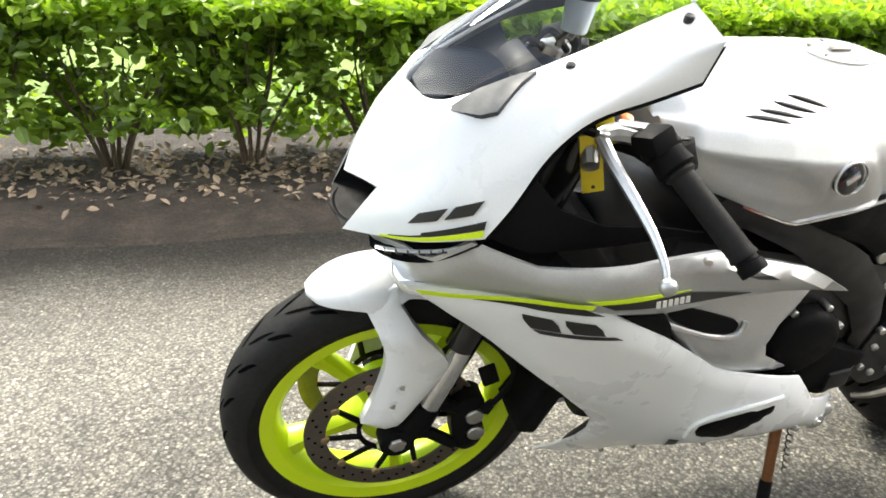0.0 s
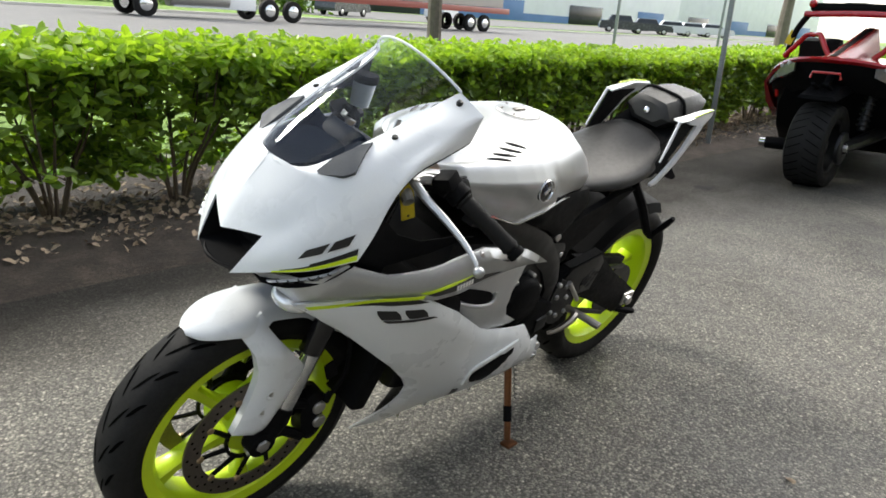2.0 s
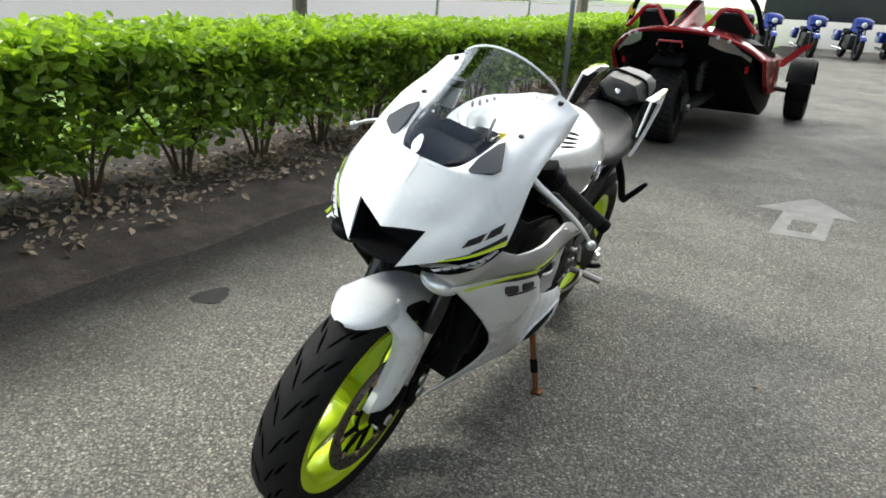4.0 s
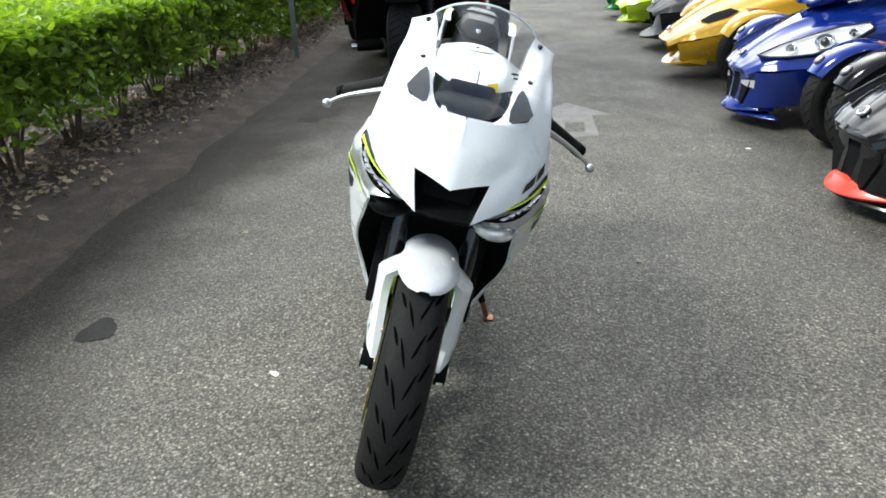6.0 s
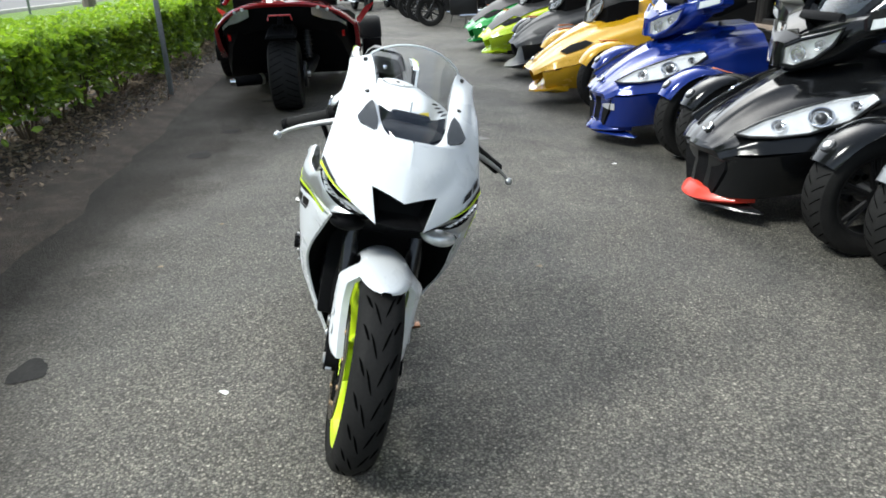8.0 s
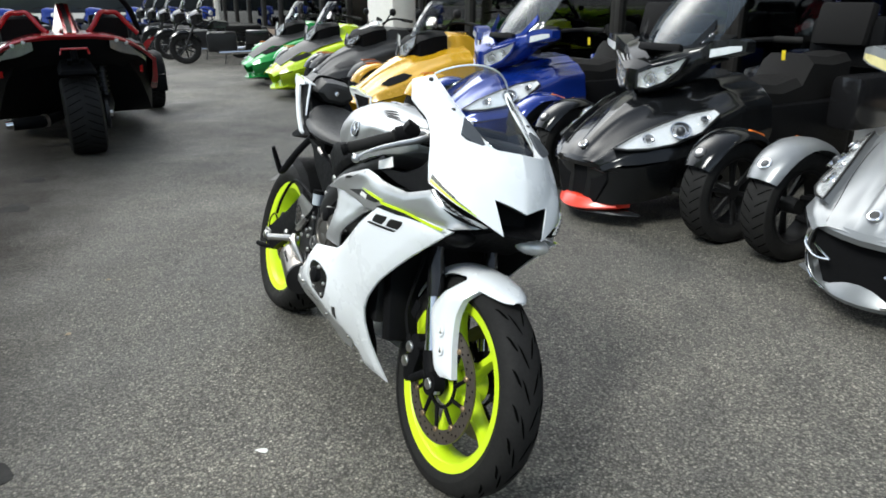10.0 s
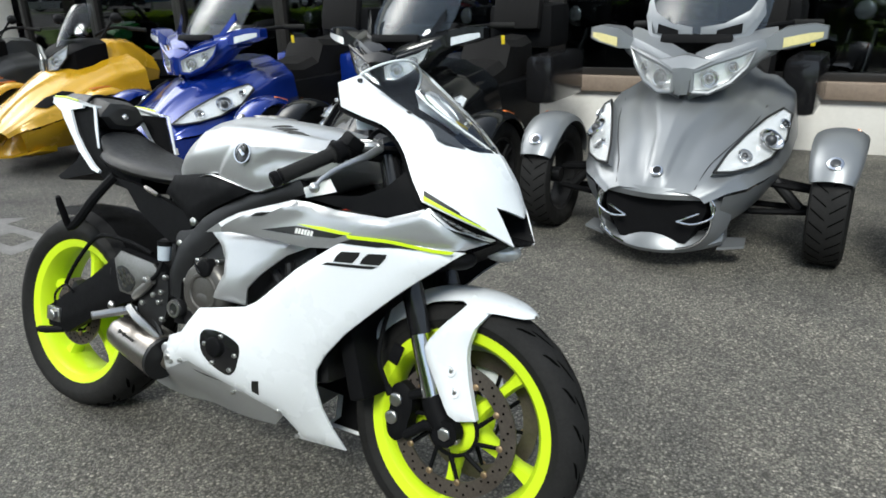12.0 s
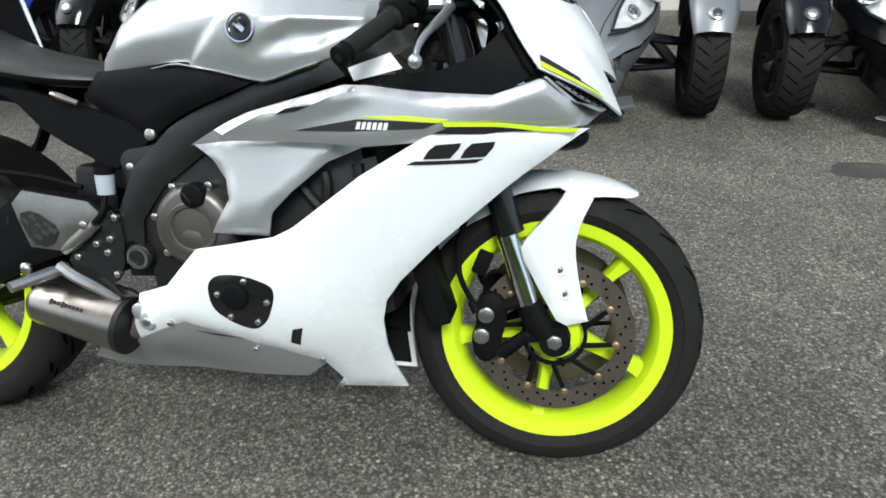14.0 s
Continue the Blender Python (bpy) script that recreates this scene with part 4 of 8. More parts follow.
mark(1.150, .669, .050, .026, .016)
mark(1.212, .672, .046, .026, .014)
decal("mark_bar", [(1.120, .658), (1.135, .665), (1.250, .671), (1.238, .664)], INK)
for s in (1, -1):
    pa = upper[0] if s > 0 else upper[1]
    part("lime_stripe", panel(bmesh.new(), [(1.032, .742), (1.114, .746), (1.19, .741), (1.175, .734), (1.091, .737)], ridge_girth, .0012, .0024, s, .02), LIME, pa)
    part("dark_stripe", panel(bmesh.new(), [(.918, .709), (1.032, .736), (1.091, .7355), (1.172, .733), (1.15, .722), (1.021, .712)], ridge_girth, .0012, .0022, s, .02), INK, pa)
    for k in range(6):
        x = 1.031 + k * .0098
        part("word_block", panel(bmesh.new(), [(x, .7165), (x + .002, .7305), (x + .0085, .731), (x + .0072, .717)], ridge_girth, .0012, .0036, s, .01), PAPER, pa)
    part("duct_slot", panel(bmesh.new(), [(.884, .741), (.902, .754), (.948, .763), (.921, .748)], ridge_girth, .001, .0024, s, .01), INK, pa)
    part("panel_screw", disc(bmesh.new(), (1.012, s * (girth(1.012, .797) + .004), .797), (0, s, .2), .008, .01, 12, .002), STEEL, pa)
    # stripe and blocks on the cowl
    def on_cowl(f, t, lift=.004, s=s):
        """f along the lower edge of the cowl (0 nose, 1 rear corner), t up from it towards the crease."""
        e = curve_at(NOSE_EDGE, 21)
        g = curve_at([CREASE[0], CREASE[1], (1.35, .148, .922), (1.318, .162, .945), (1.29, .168, .962)], 21)
        i = min(int(f * 20), 19)
        k = f * 20 - i
        p = (e[i].lerp(e[i + 1], k)).lerp(g[i].lerp(g[i + 1], k), t)
        q = Vector((.30, .88, .25)).normalized()
        p = p + q * (lift + .007 * math.sin(math.pi * t))
        return Vector((p.x, s * p.y, p.z))

    def band(name, quads, material):
        bm = bmesh.new()
        for q in quads:
            n = 8
            lo_ = [on_cowl(q[0] + (q[1] - q[0]) * k / n, q[2] + (q[3] - q[2]) * k / n) for k in range(n + 1)]
            hi_ = [on_cowl(q[0] + (q[1] - q[0]) * k / n + q[6], q[4] + (q[5] - q[4]) * k / n) for k in range(n + 1)]
            strip(bm, lo_, hi_)
        part(name, bm, material, COWL)

    def strip(bm, a, b):
        va_, vb_ = [bm.verts.new(p) for p in a], [bm.verts.new(p) for p in b]
        for i in range(len(a) - 1):
            bm.faces.new((va_[i], va_[i + 1], vb_[i + 1], vb_[i]))

    band("lime_stripe", [(.34, .985, .02, .03, .055, .10, 0)], LIME)
    band("dark_stripe", [(.40, .985, .060, .105, .075, .16, 0), (.62, .985, .10, .16, .14, .19, 0)], INK)
    if s > 0:
        band("mark_block", [(f0 + w * a0, f0 + w * a1, .27 + .15 * g0, .27 + .15 * g0, .27 + .13 * g1, .27 + .13 * g1, .045) for f0, w in ((.50, .19), (.73, .17)) for a0, a1, g0, g1 in ((0, 1, 0, 1),)], INK)

# ---- fittings on the side fairings ----
SLIDER = [(.735, .416), (.754, .436), (.804, .437), (.859, .417), (.862, .39), (.844, .341), (.816, .319), (.782, .332), (.741, .365)]
DUCT_SHADE = [(1.120, .692), (1.050, .680), (1.030, .653), (1.019, .621), (.966, .562), (.915, .518), (.850, .480), (.886, .484), (.945, .530), (1.004, .579), (1.050, .622), (1.094, .662)]
OPENING = [(.885, .345), (.885, .392), (.82, .426), (.742, .450), (.735, .425), (.772, .365), (.805, .318), (.85, .322)]
for s in (1, -1):
    fair = lower[0] if s > 0 else lower[1]
    if s > 0:
        # flat black sheet stands for the shade inside the duct's gap
        part("duct_mouth", panel(bmesh.new(), DUCT_SHADE, lambda x, z: girth(x, z) - .010, .014, 0, s, .015), BLACK, fair, "black sheet standing for the shade in the side duct's mouth")
        part("side_opening", panel(bmesh.new(), rounded(OPENING, 1), girth, .003, .0065, s, .015, .008), BLACK, fair, "dark swept opening low in the fairing")
        part("opening_lip", tube(bmesh.new(), bow([(x, girth(x, z) + .007, z) for x, z in ((.888, .345), (.890, .385), (.872, .408), (.82, .432), (.745, .455))], 4), .0045, 8), WHITE, fair)
    else:
        sl = part("slider_cover", panel(bmesh.new(), rounded(SLIDER, 2), girth, .004, .007, s, .015, .002), BLACK_GLOSS, fair, "black oval slider cover")
        part("slider_puck", disc(bmesh.new(), (.790, s * (girth(.79, .395) + .017), .395), (0, s, 0), .026, .02, 20, .004), BLACK, sl)
        for x, z in ((.757, .398), (.776, .350), (.826, .340), (.848, .383), (.808, .425)):
            part("cover_bolt", disc(bmesh.new(), (x, s * (girth(x, z) + .0125), z), (0, s, 0), .006, .008, 10, .0015), STEEL, sl)
    # black sheet added for the shade on the fairing's unlit inner face
    part("fairing_liner", panel(bmesh.new(), [(1.135, .485), (1.085, .43), (1.055, .385), (1.046, .34), (1.047, .28), (1.058, .22), (1.076, .163), (.955, .160), (.972, .18), (.945, .235), (.92, .30), (.93, .45)], girth, .002, -.010, s, .02), BLACK, fair, "black sheet standing for the unlit inner side of the fairing")
    boss = part("bolt_boss", disc(bmesh.new(), (.586, s * (girth(.586, .319) + .005), .319), (0, s, 0), .019, .006, 20, .003), SILVER, fair)
    part("boss_bolt", disc(bmesh.new(), (.586, s * (girth(.586, .319) + .010), .319), (0, s, 0), .009, .006, 12, .002), STEEL, boss)
    part("fairing_slot", panel(bmesh.new(), [(.878, .290), (.888, .323), (.908, .327), (.895, .283)], girth, .001, .0062, s, .01), INK, fair)
    part("fairing_cut", panel(bmesh.new(), [(.695, .312), (.735, .302), (.790, .297), (.740, .306)], girth, .001, .0062, s, .01), INK, fair)
    for x, z in ((.640, .322), (.926, .238), (.95, .162), (.80, .265)):
        part("fairing_bolt", disc(bmesh.new(), (x, s * (girth(x, z) + .007), z), (0, s, 0), .006, .01, 10, .0015), STEEL, fair)
    part("bolt_boss", disc(bmesh.new(), (.565, s * (girth(.565, .335) + .006), .335), (0, s, 0), .018, .02, 16, .005), SILVER, fair)

# ---- tank fittings ----
for s in (1, -1):
    em = part("tank_emblem", disc(bmesh.new(), (.800, s * .2145, .903), (-.1, s, .15), .0245, .012, 28, .003), BLACK_GLOSS, TANK, "round black emblem with a chrome ring")
    part("ring", lathe(bmesh.new(), [(0, .0225), (s * .003, .0235), (s * .003, .0258), (0, .0262)], (.800, s * .2135, .903), 32, True), CHROME, em)
    for x, z, w, h, turn in ((.800, .904, .022, .009, 40),):
        part("emblem_block", box(bmesh.new(), (x, s * .2168, z), (w, .003, h), (0, turn, 0), .001), CHROME, em)
    for k in range(4):
        inner, outer = (.940 - .025 * k, .134 - .008 * k), (.886 - .024 * k, .164 - .008 * k)
        row = []
        for q in range(7):
            f = q / 6
            p, n = on_tank(inner[0] + (outer[0] - inner[0]) * f, s * (inner[1] + (outer[1] - inner[1]) * f))
            row.append(p + n * .0006)
        part("tank_vent", tube(bmesh.new(), row, [.0012, .0036, .0044, .0046, .0044, .0036, .0012], 8), INK, TANK)
cap = part("fuel_cap", disc(bmesh.new(), (.712, 0, 1.0045), (.03, 0, 1), .052, .02, 36, .003), SILVER, TANK, "round flush fuel cap")
part("cap_ring", tube(bmesh.new(), [(.712 + .056 * math.cos(a), .056 * math.sin(a), 1.0028) for a in (2 * math.pi * k / 32 for k in range(33))], .0014, 6), STEEL, cap)
part("cap_lock", box(bmesh.new(), (.712, 0, 1.007), (.034, .014, .005), bevel=.002), TITAN, cap)
for k in range(6):
    a = radians(30 + 60 * k)
    part("cap_bolt", disc(bmesh.new(), (.712 + .043 * math.cos(a), .043 * math.sin(a), 1.0062), (0, 0, 1), .003, .006, 8), TITAN, cap)

# ---- seat and tail ----
bm = bmesh.new()
rings = []
for x, w, z0, z1 in ((.500, .085, .790, .815), (.47, .105, .780, .822), (.40, .135, .768, .832), (.32, .155, .772, .838), (.24, .155, .782, .848), (.17, .145, .795, .866), (.115, .118, .815, .895), (.085, .08, .84, .915)):
    rings.append([(x, -w * .86, z0), (x, -w, z0 + .4 * (z1 - z0)), (x, -w * .9, z1 - .014), (x, -w * .55, z1 - .002), (x, 0, z1), (x, w * .55, z1 - .002), (x, w * .9, z1 - .014), (x, w, z0 + .4 * (z1 - z0)), (x, w * .86, z0)])
loft(bm, rings)
seat = part("rider_seat", bm, SADDLE, BIKE, "black vinyl rider seat", 60)
sub = seat.modifiers.new("soft", "SUBSURF")
sub.levels = sub.render_levels = 1

bm = bmesh.new()
rings = []
for x, w, z0, z1 in ((.092, .060, .925, .975), (.082, .082, .912, .988), (.03, .094, .905, 1.002), (-.04, .094, .925, 1.010), (-.11, .082, .952, 1.012), (-.16, .062, .972, 1.004), (-.175, .044, .980, .998)):
    zm = z0 + .42 * (z1 - z0)
    rings.append([(x, -w * .55, z0), (x, -w, zm), (x, -w * .97, zm + .008), (x, -w * .70, z1 - .006), (x, -w * .60, z1), (x, 0, z1 + .003), (x, w * .60, z1), (x, w * .70, z1 - .006), (x, w * .97, zm + .008), (x, w, zm), (x, w * .55, z0)])
loft(bm, rings)
pod = part("pillion_pad", bm, SADDLE, BIKE, "black pillion pad with a grey top", 28)
part("pad_strap", tube(bmesh.new(), bow([(.015, -.097, .945), (.015, -.068, 1.002), (.015, 0, 1.009), (.015, .068, 1.002), (.015, .097, .945)], 4), .005, 8), BLACK, pod)
part("pad_button", disc(bmesh.new(), (.097, 0, .952), (1, 0, .1), .011, .012, 16, .003), CHROME, pod)

for s in (1, -1):
    bm = bmesh.new()
    # white tail wing: a thin frame with a slanting blade down to the seat
    FRAME = [(-.085, .992), (.0, .990), (.082, .977), (.084, .963), (.028, .955), (.040, .930), (.068, .885), (.115, .838), (.160, .800), (.188, .785), (.184, .778), (.152, .785), (.084, .838), (.020, .906), (-.024, .950), (-.085, .974)]
    skin = lambda x, z: .152 - .16 * max(0.0, -x) - .10 * max(0.0, z - .96)
    wing = part("tail_wing", panel(bm, FRAME, skin, .009, 0, s, .012, .003), WHITE, BIKE, "white tail wing with a slanting front blade", 40)
    bm = bmesh.new()
    loft(bm, [[(-.085, s * .135, .992), (-.085, s * .118, .990), (-.085, s * .118, .985), (-.085, s * .133, .985)], [(.0, s * .148, .990), (.0, s * .126, .992), (.0, s * .126, .986), (.0, s * .146, .984)], [(.082, s * .150, .977), (.082, s * .122, .979), (.082, s * .122, .973), (.082, s * .148, .972)], [(.132, s * .146, .972), (.132, s * .118, .973), (.132, s * .118, .968), (.132, s * .144, .967)]])
    part("wing_top", bm, WHITE, wing)
    part("lime_edge", tube(bmesh.new(), [(-.075, s * .134, .9935), (.0, s * .146, .9925), (.06, s * .148, .984)], .0026, 6), LIME, wing)
    # dark inner wall of the tail
    bm = bmesh.new()
    panel(bm, [(-.02, .968), (.128, .966), (.158, .87), (.195, .80), (.168, .800), (.115, .842), (.070, .890), (.030, .940)], lambda x, z: .134, .006, 0, s, .03)
    part("tail_inner", bm, BLACK, wing)
    part("wing_front", tube(bmesh.new(), [(.131, s * .140, .970), (.150, s * .141, .905), (.168, s * .140, .850)], [.005, .005, .003], 8), WHITE, wing, "thin white front edge")
bm = bmesh.new()
loft(bm, [[(.30, -.09, .775), (.30, .09, .775), (.30, .09, .73), (.30, -.09, .73)], [(.14, -.10, .86), (.14, .10, .86), (.14, .09, .75), (.14, -.09, .75)], [(.02, -.09, .93), (.02, .09, .93), (.02, .07, .80), (.02, -.07, .80)], [(-.10, -.06, .965), (-.10, .06, .965), (-.10, .05, .93), (-.10, -.05, .93)]])
part("tail_core", bm, BLACK, BIKE, "black tail core")
bm = bmesh.new()
loft(bm, [[(-.02, -.06, .86), (-.02, .06, .86), (.04, .06, .80), (.04, -.06, .80)], [(-.06, -.055, .80), (-.06, .055, .80), (.03, .055, .765), (.03, -.055, .765)], [(-.10, -.09, .745), (-.10, .09, .745), (-.085, .09, .735), (-.085, -.09, .735)]])
part("plate_bracket", bm, BLACK, BIKE, "black number plate bracket")

# ---- sub-frame, rear-sets, swingarm ----
for s in (1, -1):
    bm = bmesh.new()
    panel(bm, [(.24, .772), (.332, .766), (.45, .735), (.612, .690), (.56, .648), (.509, .611), (.407, .659), (.355, .689), (.303, .740)], lambda x, z: .135 + .03 * max(0, x - .3), .02, 0, s, .03)
    part("subframe_panel", bm, BLACK, BIKE, "", 20)
    part("frame_bolt", disc(bmesh.new(), (.597, s * .155, .685), (0, s, 0), .012, .02, 16, .003), STEEL, BIKE)
    part("frame_bolt", disc(bmesh.new(), (.548, s * .153, .620), (0, s, 0), .009, .02, 14, .003), STEEL, BIKE)
    if s < 0:
        part("seat_latch", tube(bmesh.new(), [(.395, s * .148, .763), (.415, s * .152, .757), (.452, s * .152, .744)], [.006, .008, .006], 8), TITAN, BIKE)
    # passenger peg hanger
    hanger = part("peg_hanger", tube(bmesh.new(), bow([(.215, s * .115, .775), (.165, s * .145, .70), (.115, s * .165, .622), (.092, s * .175, .606)], 4), [.014] * 13, 8), BLACK, BIKE, "black passenger peg hanger")
    part("passenger_peg", tube(bmesh.new(), [(.095, s * .178, .612), (.112, s * .215, .675), (.118, s * .228, .700)], [.011, .010, .007], 8), BLACK, hanger)
    # rider's foot controls
    bm = bmesh.new()
    panel(bm, rounded([(.395, .44), (.50, .545), (.53, .50), (.52, .40), (.47, .36), (.42, .37)], 1), flat(.165), .008, 0, s, .03)
    rear = part("rearset_plate", bm, DARK, BIKE)
    for x, z in ((.424, .433), (.468, .463), (.500, .475), (.491, .446), (.506, .400), (.515, .52)) if s < 0 else ((.475, .505), (.452, .462), (.505, .475), (.505, .42), (.47, .40), (.43, .405), (.515, .52)):
        part("plate_bolt", disc(bmesh.new(), (x, s * .1725, z), (0, s, 0), .0075, .012, 10, .002), STEEL, rear)
    if s < 0:
        part("foot_peg", tube(bmesh.new(), [(.396, -.165, .408), (.378, -.200, .404), (.342, -.272, .392)], [.010, .0125, .0115], 10), STEEL, rear, "knurled alloy foot peg")
        part("peg_tip", ball(bmesh.new(), (.318, -.190, .408), (.013, .010, .013), 10), STEEL, rear)
        part("pedal", tube(bmesh.new(), bow([(.392, -.185, .416), (.430, -.195, .398), (.471, -.192, .377), (.512, -.182, .350)], 4), [.012] * 8 + [.011, .010, .009, .008, .007], 8), STEEL, rear, "bright alloy brake pedal")
        cyl = part("master_cylinder", tube(bmesh.new(), [(.402, -.178, .446), (.420, -.178, .460), (.455, -.178, .488), (.478, -.178, .506)], [.009, .013, .013, .010], 12), plain("grey_cast_alloy", (.22, .215, .205), .45, .8, 120, .2, .06), rear, "grey rear brake cylinder")
        part("union_bolt", disc(bmesh.new(), (.458, -.190, .505), (0, -1, 0), .010, .014, 6, .002), STEEL, cyl)
        part("feed_hose", tube(bmesh.new(), bow([(.474, -.178, .508), (.492, -.172, .530), (.495, -.160, .562)], 3), .006, 8), BLACK, cyl)
    else:
        part("foot_peg", tube(bmesh.new(), [(.418, s * .165, .412), (.413, s * .21, .414), (.402, s * .282, .414)], [.011, .0115, .0115], 10), TITAN, rear, "knurled alloy foot peg")
        part("pedal", tube(bmesh.new(), bow([(.425, s * .205, .414), (.455, s * .213, .402), (.482, s * .20, .372), (.498, s * .182, .352)], 4), [.012, .012, .012, .012, .0115, .011, .0105, .010, .009, .008, .0075, .007, .006], 8), TITAN, rear)
        part("link_rod", tube(bmesh.new(), [(.40, s * .178, .445), (.49, s * .178, .53)], .007, 8), STEEL, rear)
    # swingarm fittings
    arm_plate = part("axle_block", box(bmesh.new(), (-.012, s * .139, .315), (.065, .016, .045), bevel=.004), STEEL, BIKE)
    part("rear_axle_nut", disc(bmesh.new(), (0, s * .162, .315), (0, s, 0), .017, .02, 6, .003), STEEL, arm_plate)
    part("spool", tube(bmesh.new(), [(.02, s * .13, .268), (-.03, s * .155, .262), (-.055, s * .165, .260)], [.010, .012, .010], 10), BLACK, arm_plate)
    part("pivot_nut", disc(bmesh.new(), (.558, s * .172, .440), (0, s, 0), .028, .02, 20, .004), DARK, BIKE)
    part("pivot_ring", lathe(bmesh.new(), [(0, .016), (s * .004, .017), (s * .004, .023), (0, .024)], (.558, s * .1725, .440), 24, True), STEEL, BIKE)
# brushed plate and vented window on the arms, caliper and hose
for s in (1, -1):
    bp = part("arm_plate", panel(bmesh.new(), [(.274, .534), (.300, .562), (.446, .546), (.485, .512), (.421, .470), (.375, .440), (.312, .446), (.285, .505)], lambda x, z: .150 + .008 * math.sin(x * 6) - .10 * abs(z - (.30 + .45 * x)) + .003, .004, 0, s, .02, .002), plain("brushed_alloy", (.30, .29, .275) if s < 0 else (.03, .03, .031), .38, .9, 140, .25, .06), BIKE, "brushed alloy plate" if s < 0 else "dark alloy plate")
    vp = part("plate_window", panel(bmesh.new(), rounded([(.287, .514), (.325, .524), (.388, .487), (.360, .447), (.318, .454)], 1), lambda x, z: .150 + .008 * math.sin(x * 6) - .10 * abs(z - (.30 + .45 * x)) + .0045, .003, 0, s, .02), INK, bp)
    for x, z in ((.308, .500), (.322, .484), (.326, .508), (.338, .492), (.336, .468), (.352, .478), (.356, .496), (.368, .484)):
        part("window_rib", box(bmesh.new(), (x, s * (.150 + .008 * math.sin(x * 6) - .10 * abs(z - (.30 + .45 * x)) + .005), z), (.017, .003, .0075), (0, 32, 0), 0), TITAN if s < 0 else DARK, vp)
part("swing_weld", tube(bmesh.new(), bow([(.262, -.149, .505), (.258, -.147, .45), (.262, -.143, .405)], 4), .003, 6), DARK, BIKE)
for pts in ([(.945, .628), (.950, .60), (.946, .545)], [(1.010, .645), (1.012, .61), (.998, .575)], [(.90, .60), (.935, .56), (.965, .53)]):
    part("engine_hose", tube(bmesh.new(), bow([(x, -.155, z) for x, z in pts], 4), .012, 8), DARK, BIKE)
part("engine_bracket", panel(bmesh.new(), [(.975, .640), (1.055, .662), (1.040, .625), (.985, .575)], flat(.145), .006, 0, -1, .02, .002), plain("grey_bracket", (.10, .10, .102), .5, .5, 120, .2, .06), BIKE, "grey metal bracket beside the engine")
part("rear_caliper", box(bmesh.new(), (.075, -.105, .385), (.09, .05, .06), (0, 30, 0), .012), DARK, BIKE)
part("rear_hose", tube(bmesh.new(), bow([(.03, -.14, .42), (.10, -.15, .50), (.20, -.15, .59), (.33, -.15, .595), (.44, -.15, .575)], 5), .006, 8), BLACK, BIKE)
part("speed_wire", tube(bmesh.new(), bow([(-.01, -.15, .345), (.0, -.155, .385), (.05, -.155, .42), (.08, -.15, .40)], 4), .0035, 6), BLACK, BIKE)
res = part("rear_reservoir", tube(bmesh.new(), [(.495, -.155, .565), (.495, -.155, .605)], [.017, .019], 14), CUP, BIKE, "small pale brake fluid cup")
part("reservoir_cap", tube(bmesh.new(), [(.495, -.155, .605), (.495, -.155, .618)], .020, 14), BLACK, res)
# left: chain and sprocket
part("sprocket", lathe(bmesh.new(), [(.085, .055), (.085, .100), (.091, .100), (.091, .055)], AXLE_R, 40, True), DARK, BIKE)
for z0, z1 in ((.415, .50), (.215, .395)):
    part("chain_run", box(bmesh.new(), (.26, .088, (z0 + z1) / 2), (.54, .016, .016), (0, -math.degrees(math.atan2(z1 - z0, .54)), 0), .004), DARK, BIKE)
part("chain_guard", box(bmesh.new(), (.22, .10, .50), (.32, .03, .03), (0, -12, 0), .006), BLACK, BIKE)
bm = bmesh.new()
rings = []
for k in range(9):
    a = radians(35 + 70 * k / 8)
    rings.append([(r * math.cos(a), y, .315 + r * math.sin(a)) for y, r in ((-.105, .315), (-.085, .342), (0, .352), (.085, .342), (.105, .315))])
loft(bm, rings, False, False)
part("rear_hugger", bm, BLACK, BIKE, "black rear tyre hugger")
bm = bmesh.new()
box(bm, (.42, 0, .56), (.10, .16, .10), bevel=.02)
tube(bm, [(.44, 0, .50), (.38, 0, .74)], .035, 12)
part("rear_shock", bm, DARK, BIKE)

# ---- exhaust ----
MUF_A, MUF_B = Vector((.308, -.155, .326)), Vector((.530, -.178, .294))


def on_can(f):
    return tuple(MUF_A.lerp(MUF_B, f))


can = part("muffler", tube(bmesh.new(), [on_can(f) for f in (0, .03, .09, .30, .93, 1.0)], [.036, .043, .046, .050, .059, .056], 32), TITAN, BIKE, "brushed titanium muffler")
part("muffler_outlet", tube(bmesh.new(), [on_can(.09), on_can(-.012)], [.034, .034], 24), INK, can)
part("muffler_band", tube(bmesh.new(), [on_can(.955), on_can(1.01)], .0605, 28), DARK, can)
for k in range(9):
    p = Vector(on_can(.30 + .042 * k))
    part("etched_mark", box(bmesh.new(), (p.x, p.y - .0440 - .0006 * k, p.z + .0290), (.0040, .003, .007 + .005 * (k in (0, 3))), (-34, 10, 0), 0), DARK, can)
part("mid_pipe", tube(bmesh.new(), bow([(.51, -.160, .296), (.545, -.125, .28), (.60, -.08, .26), (.72, -.02, .24)], 4), .036, 16), TITAN, BIKE)
part("muffler_stay", tube(bmesh.new(), bow([(.44, -.150, .410), (.485, -.162, .372), (.505, -.165, .346)], 3), [.009] * 7, 8), DARK, BIKE)
part("muffler_clamp", panel(bmesh.new(), [(.452, .356), (.462, .372), (.515, .360), (.545, .345), (.530, .338), (.475, .347)], flat(.150), .014, 0, -1, .02, .003), STEEL, BIKE, "bright alloy muffler clamp")

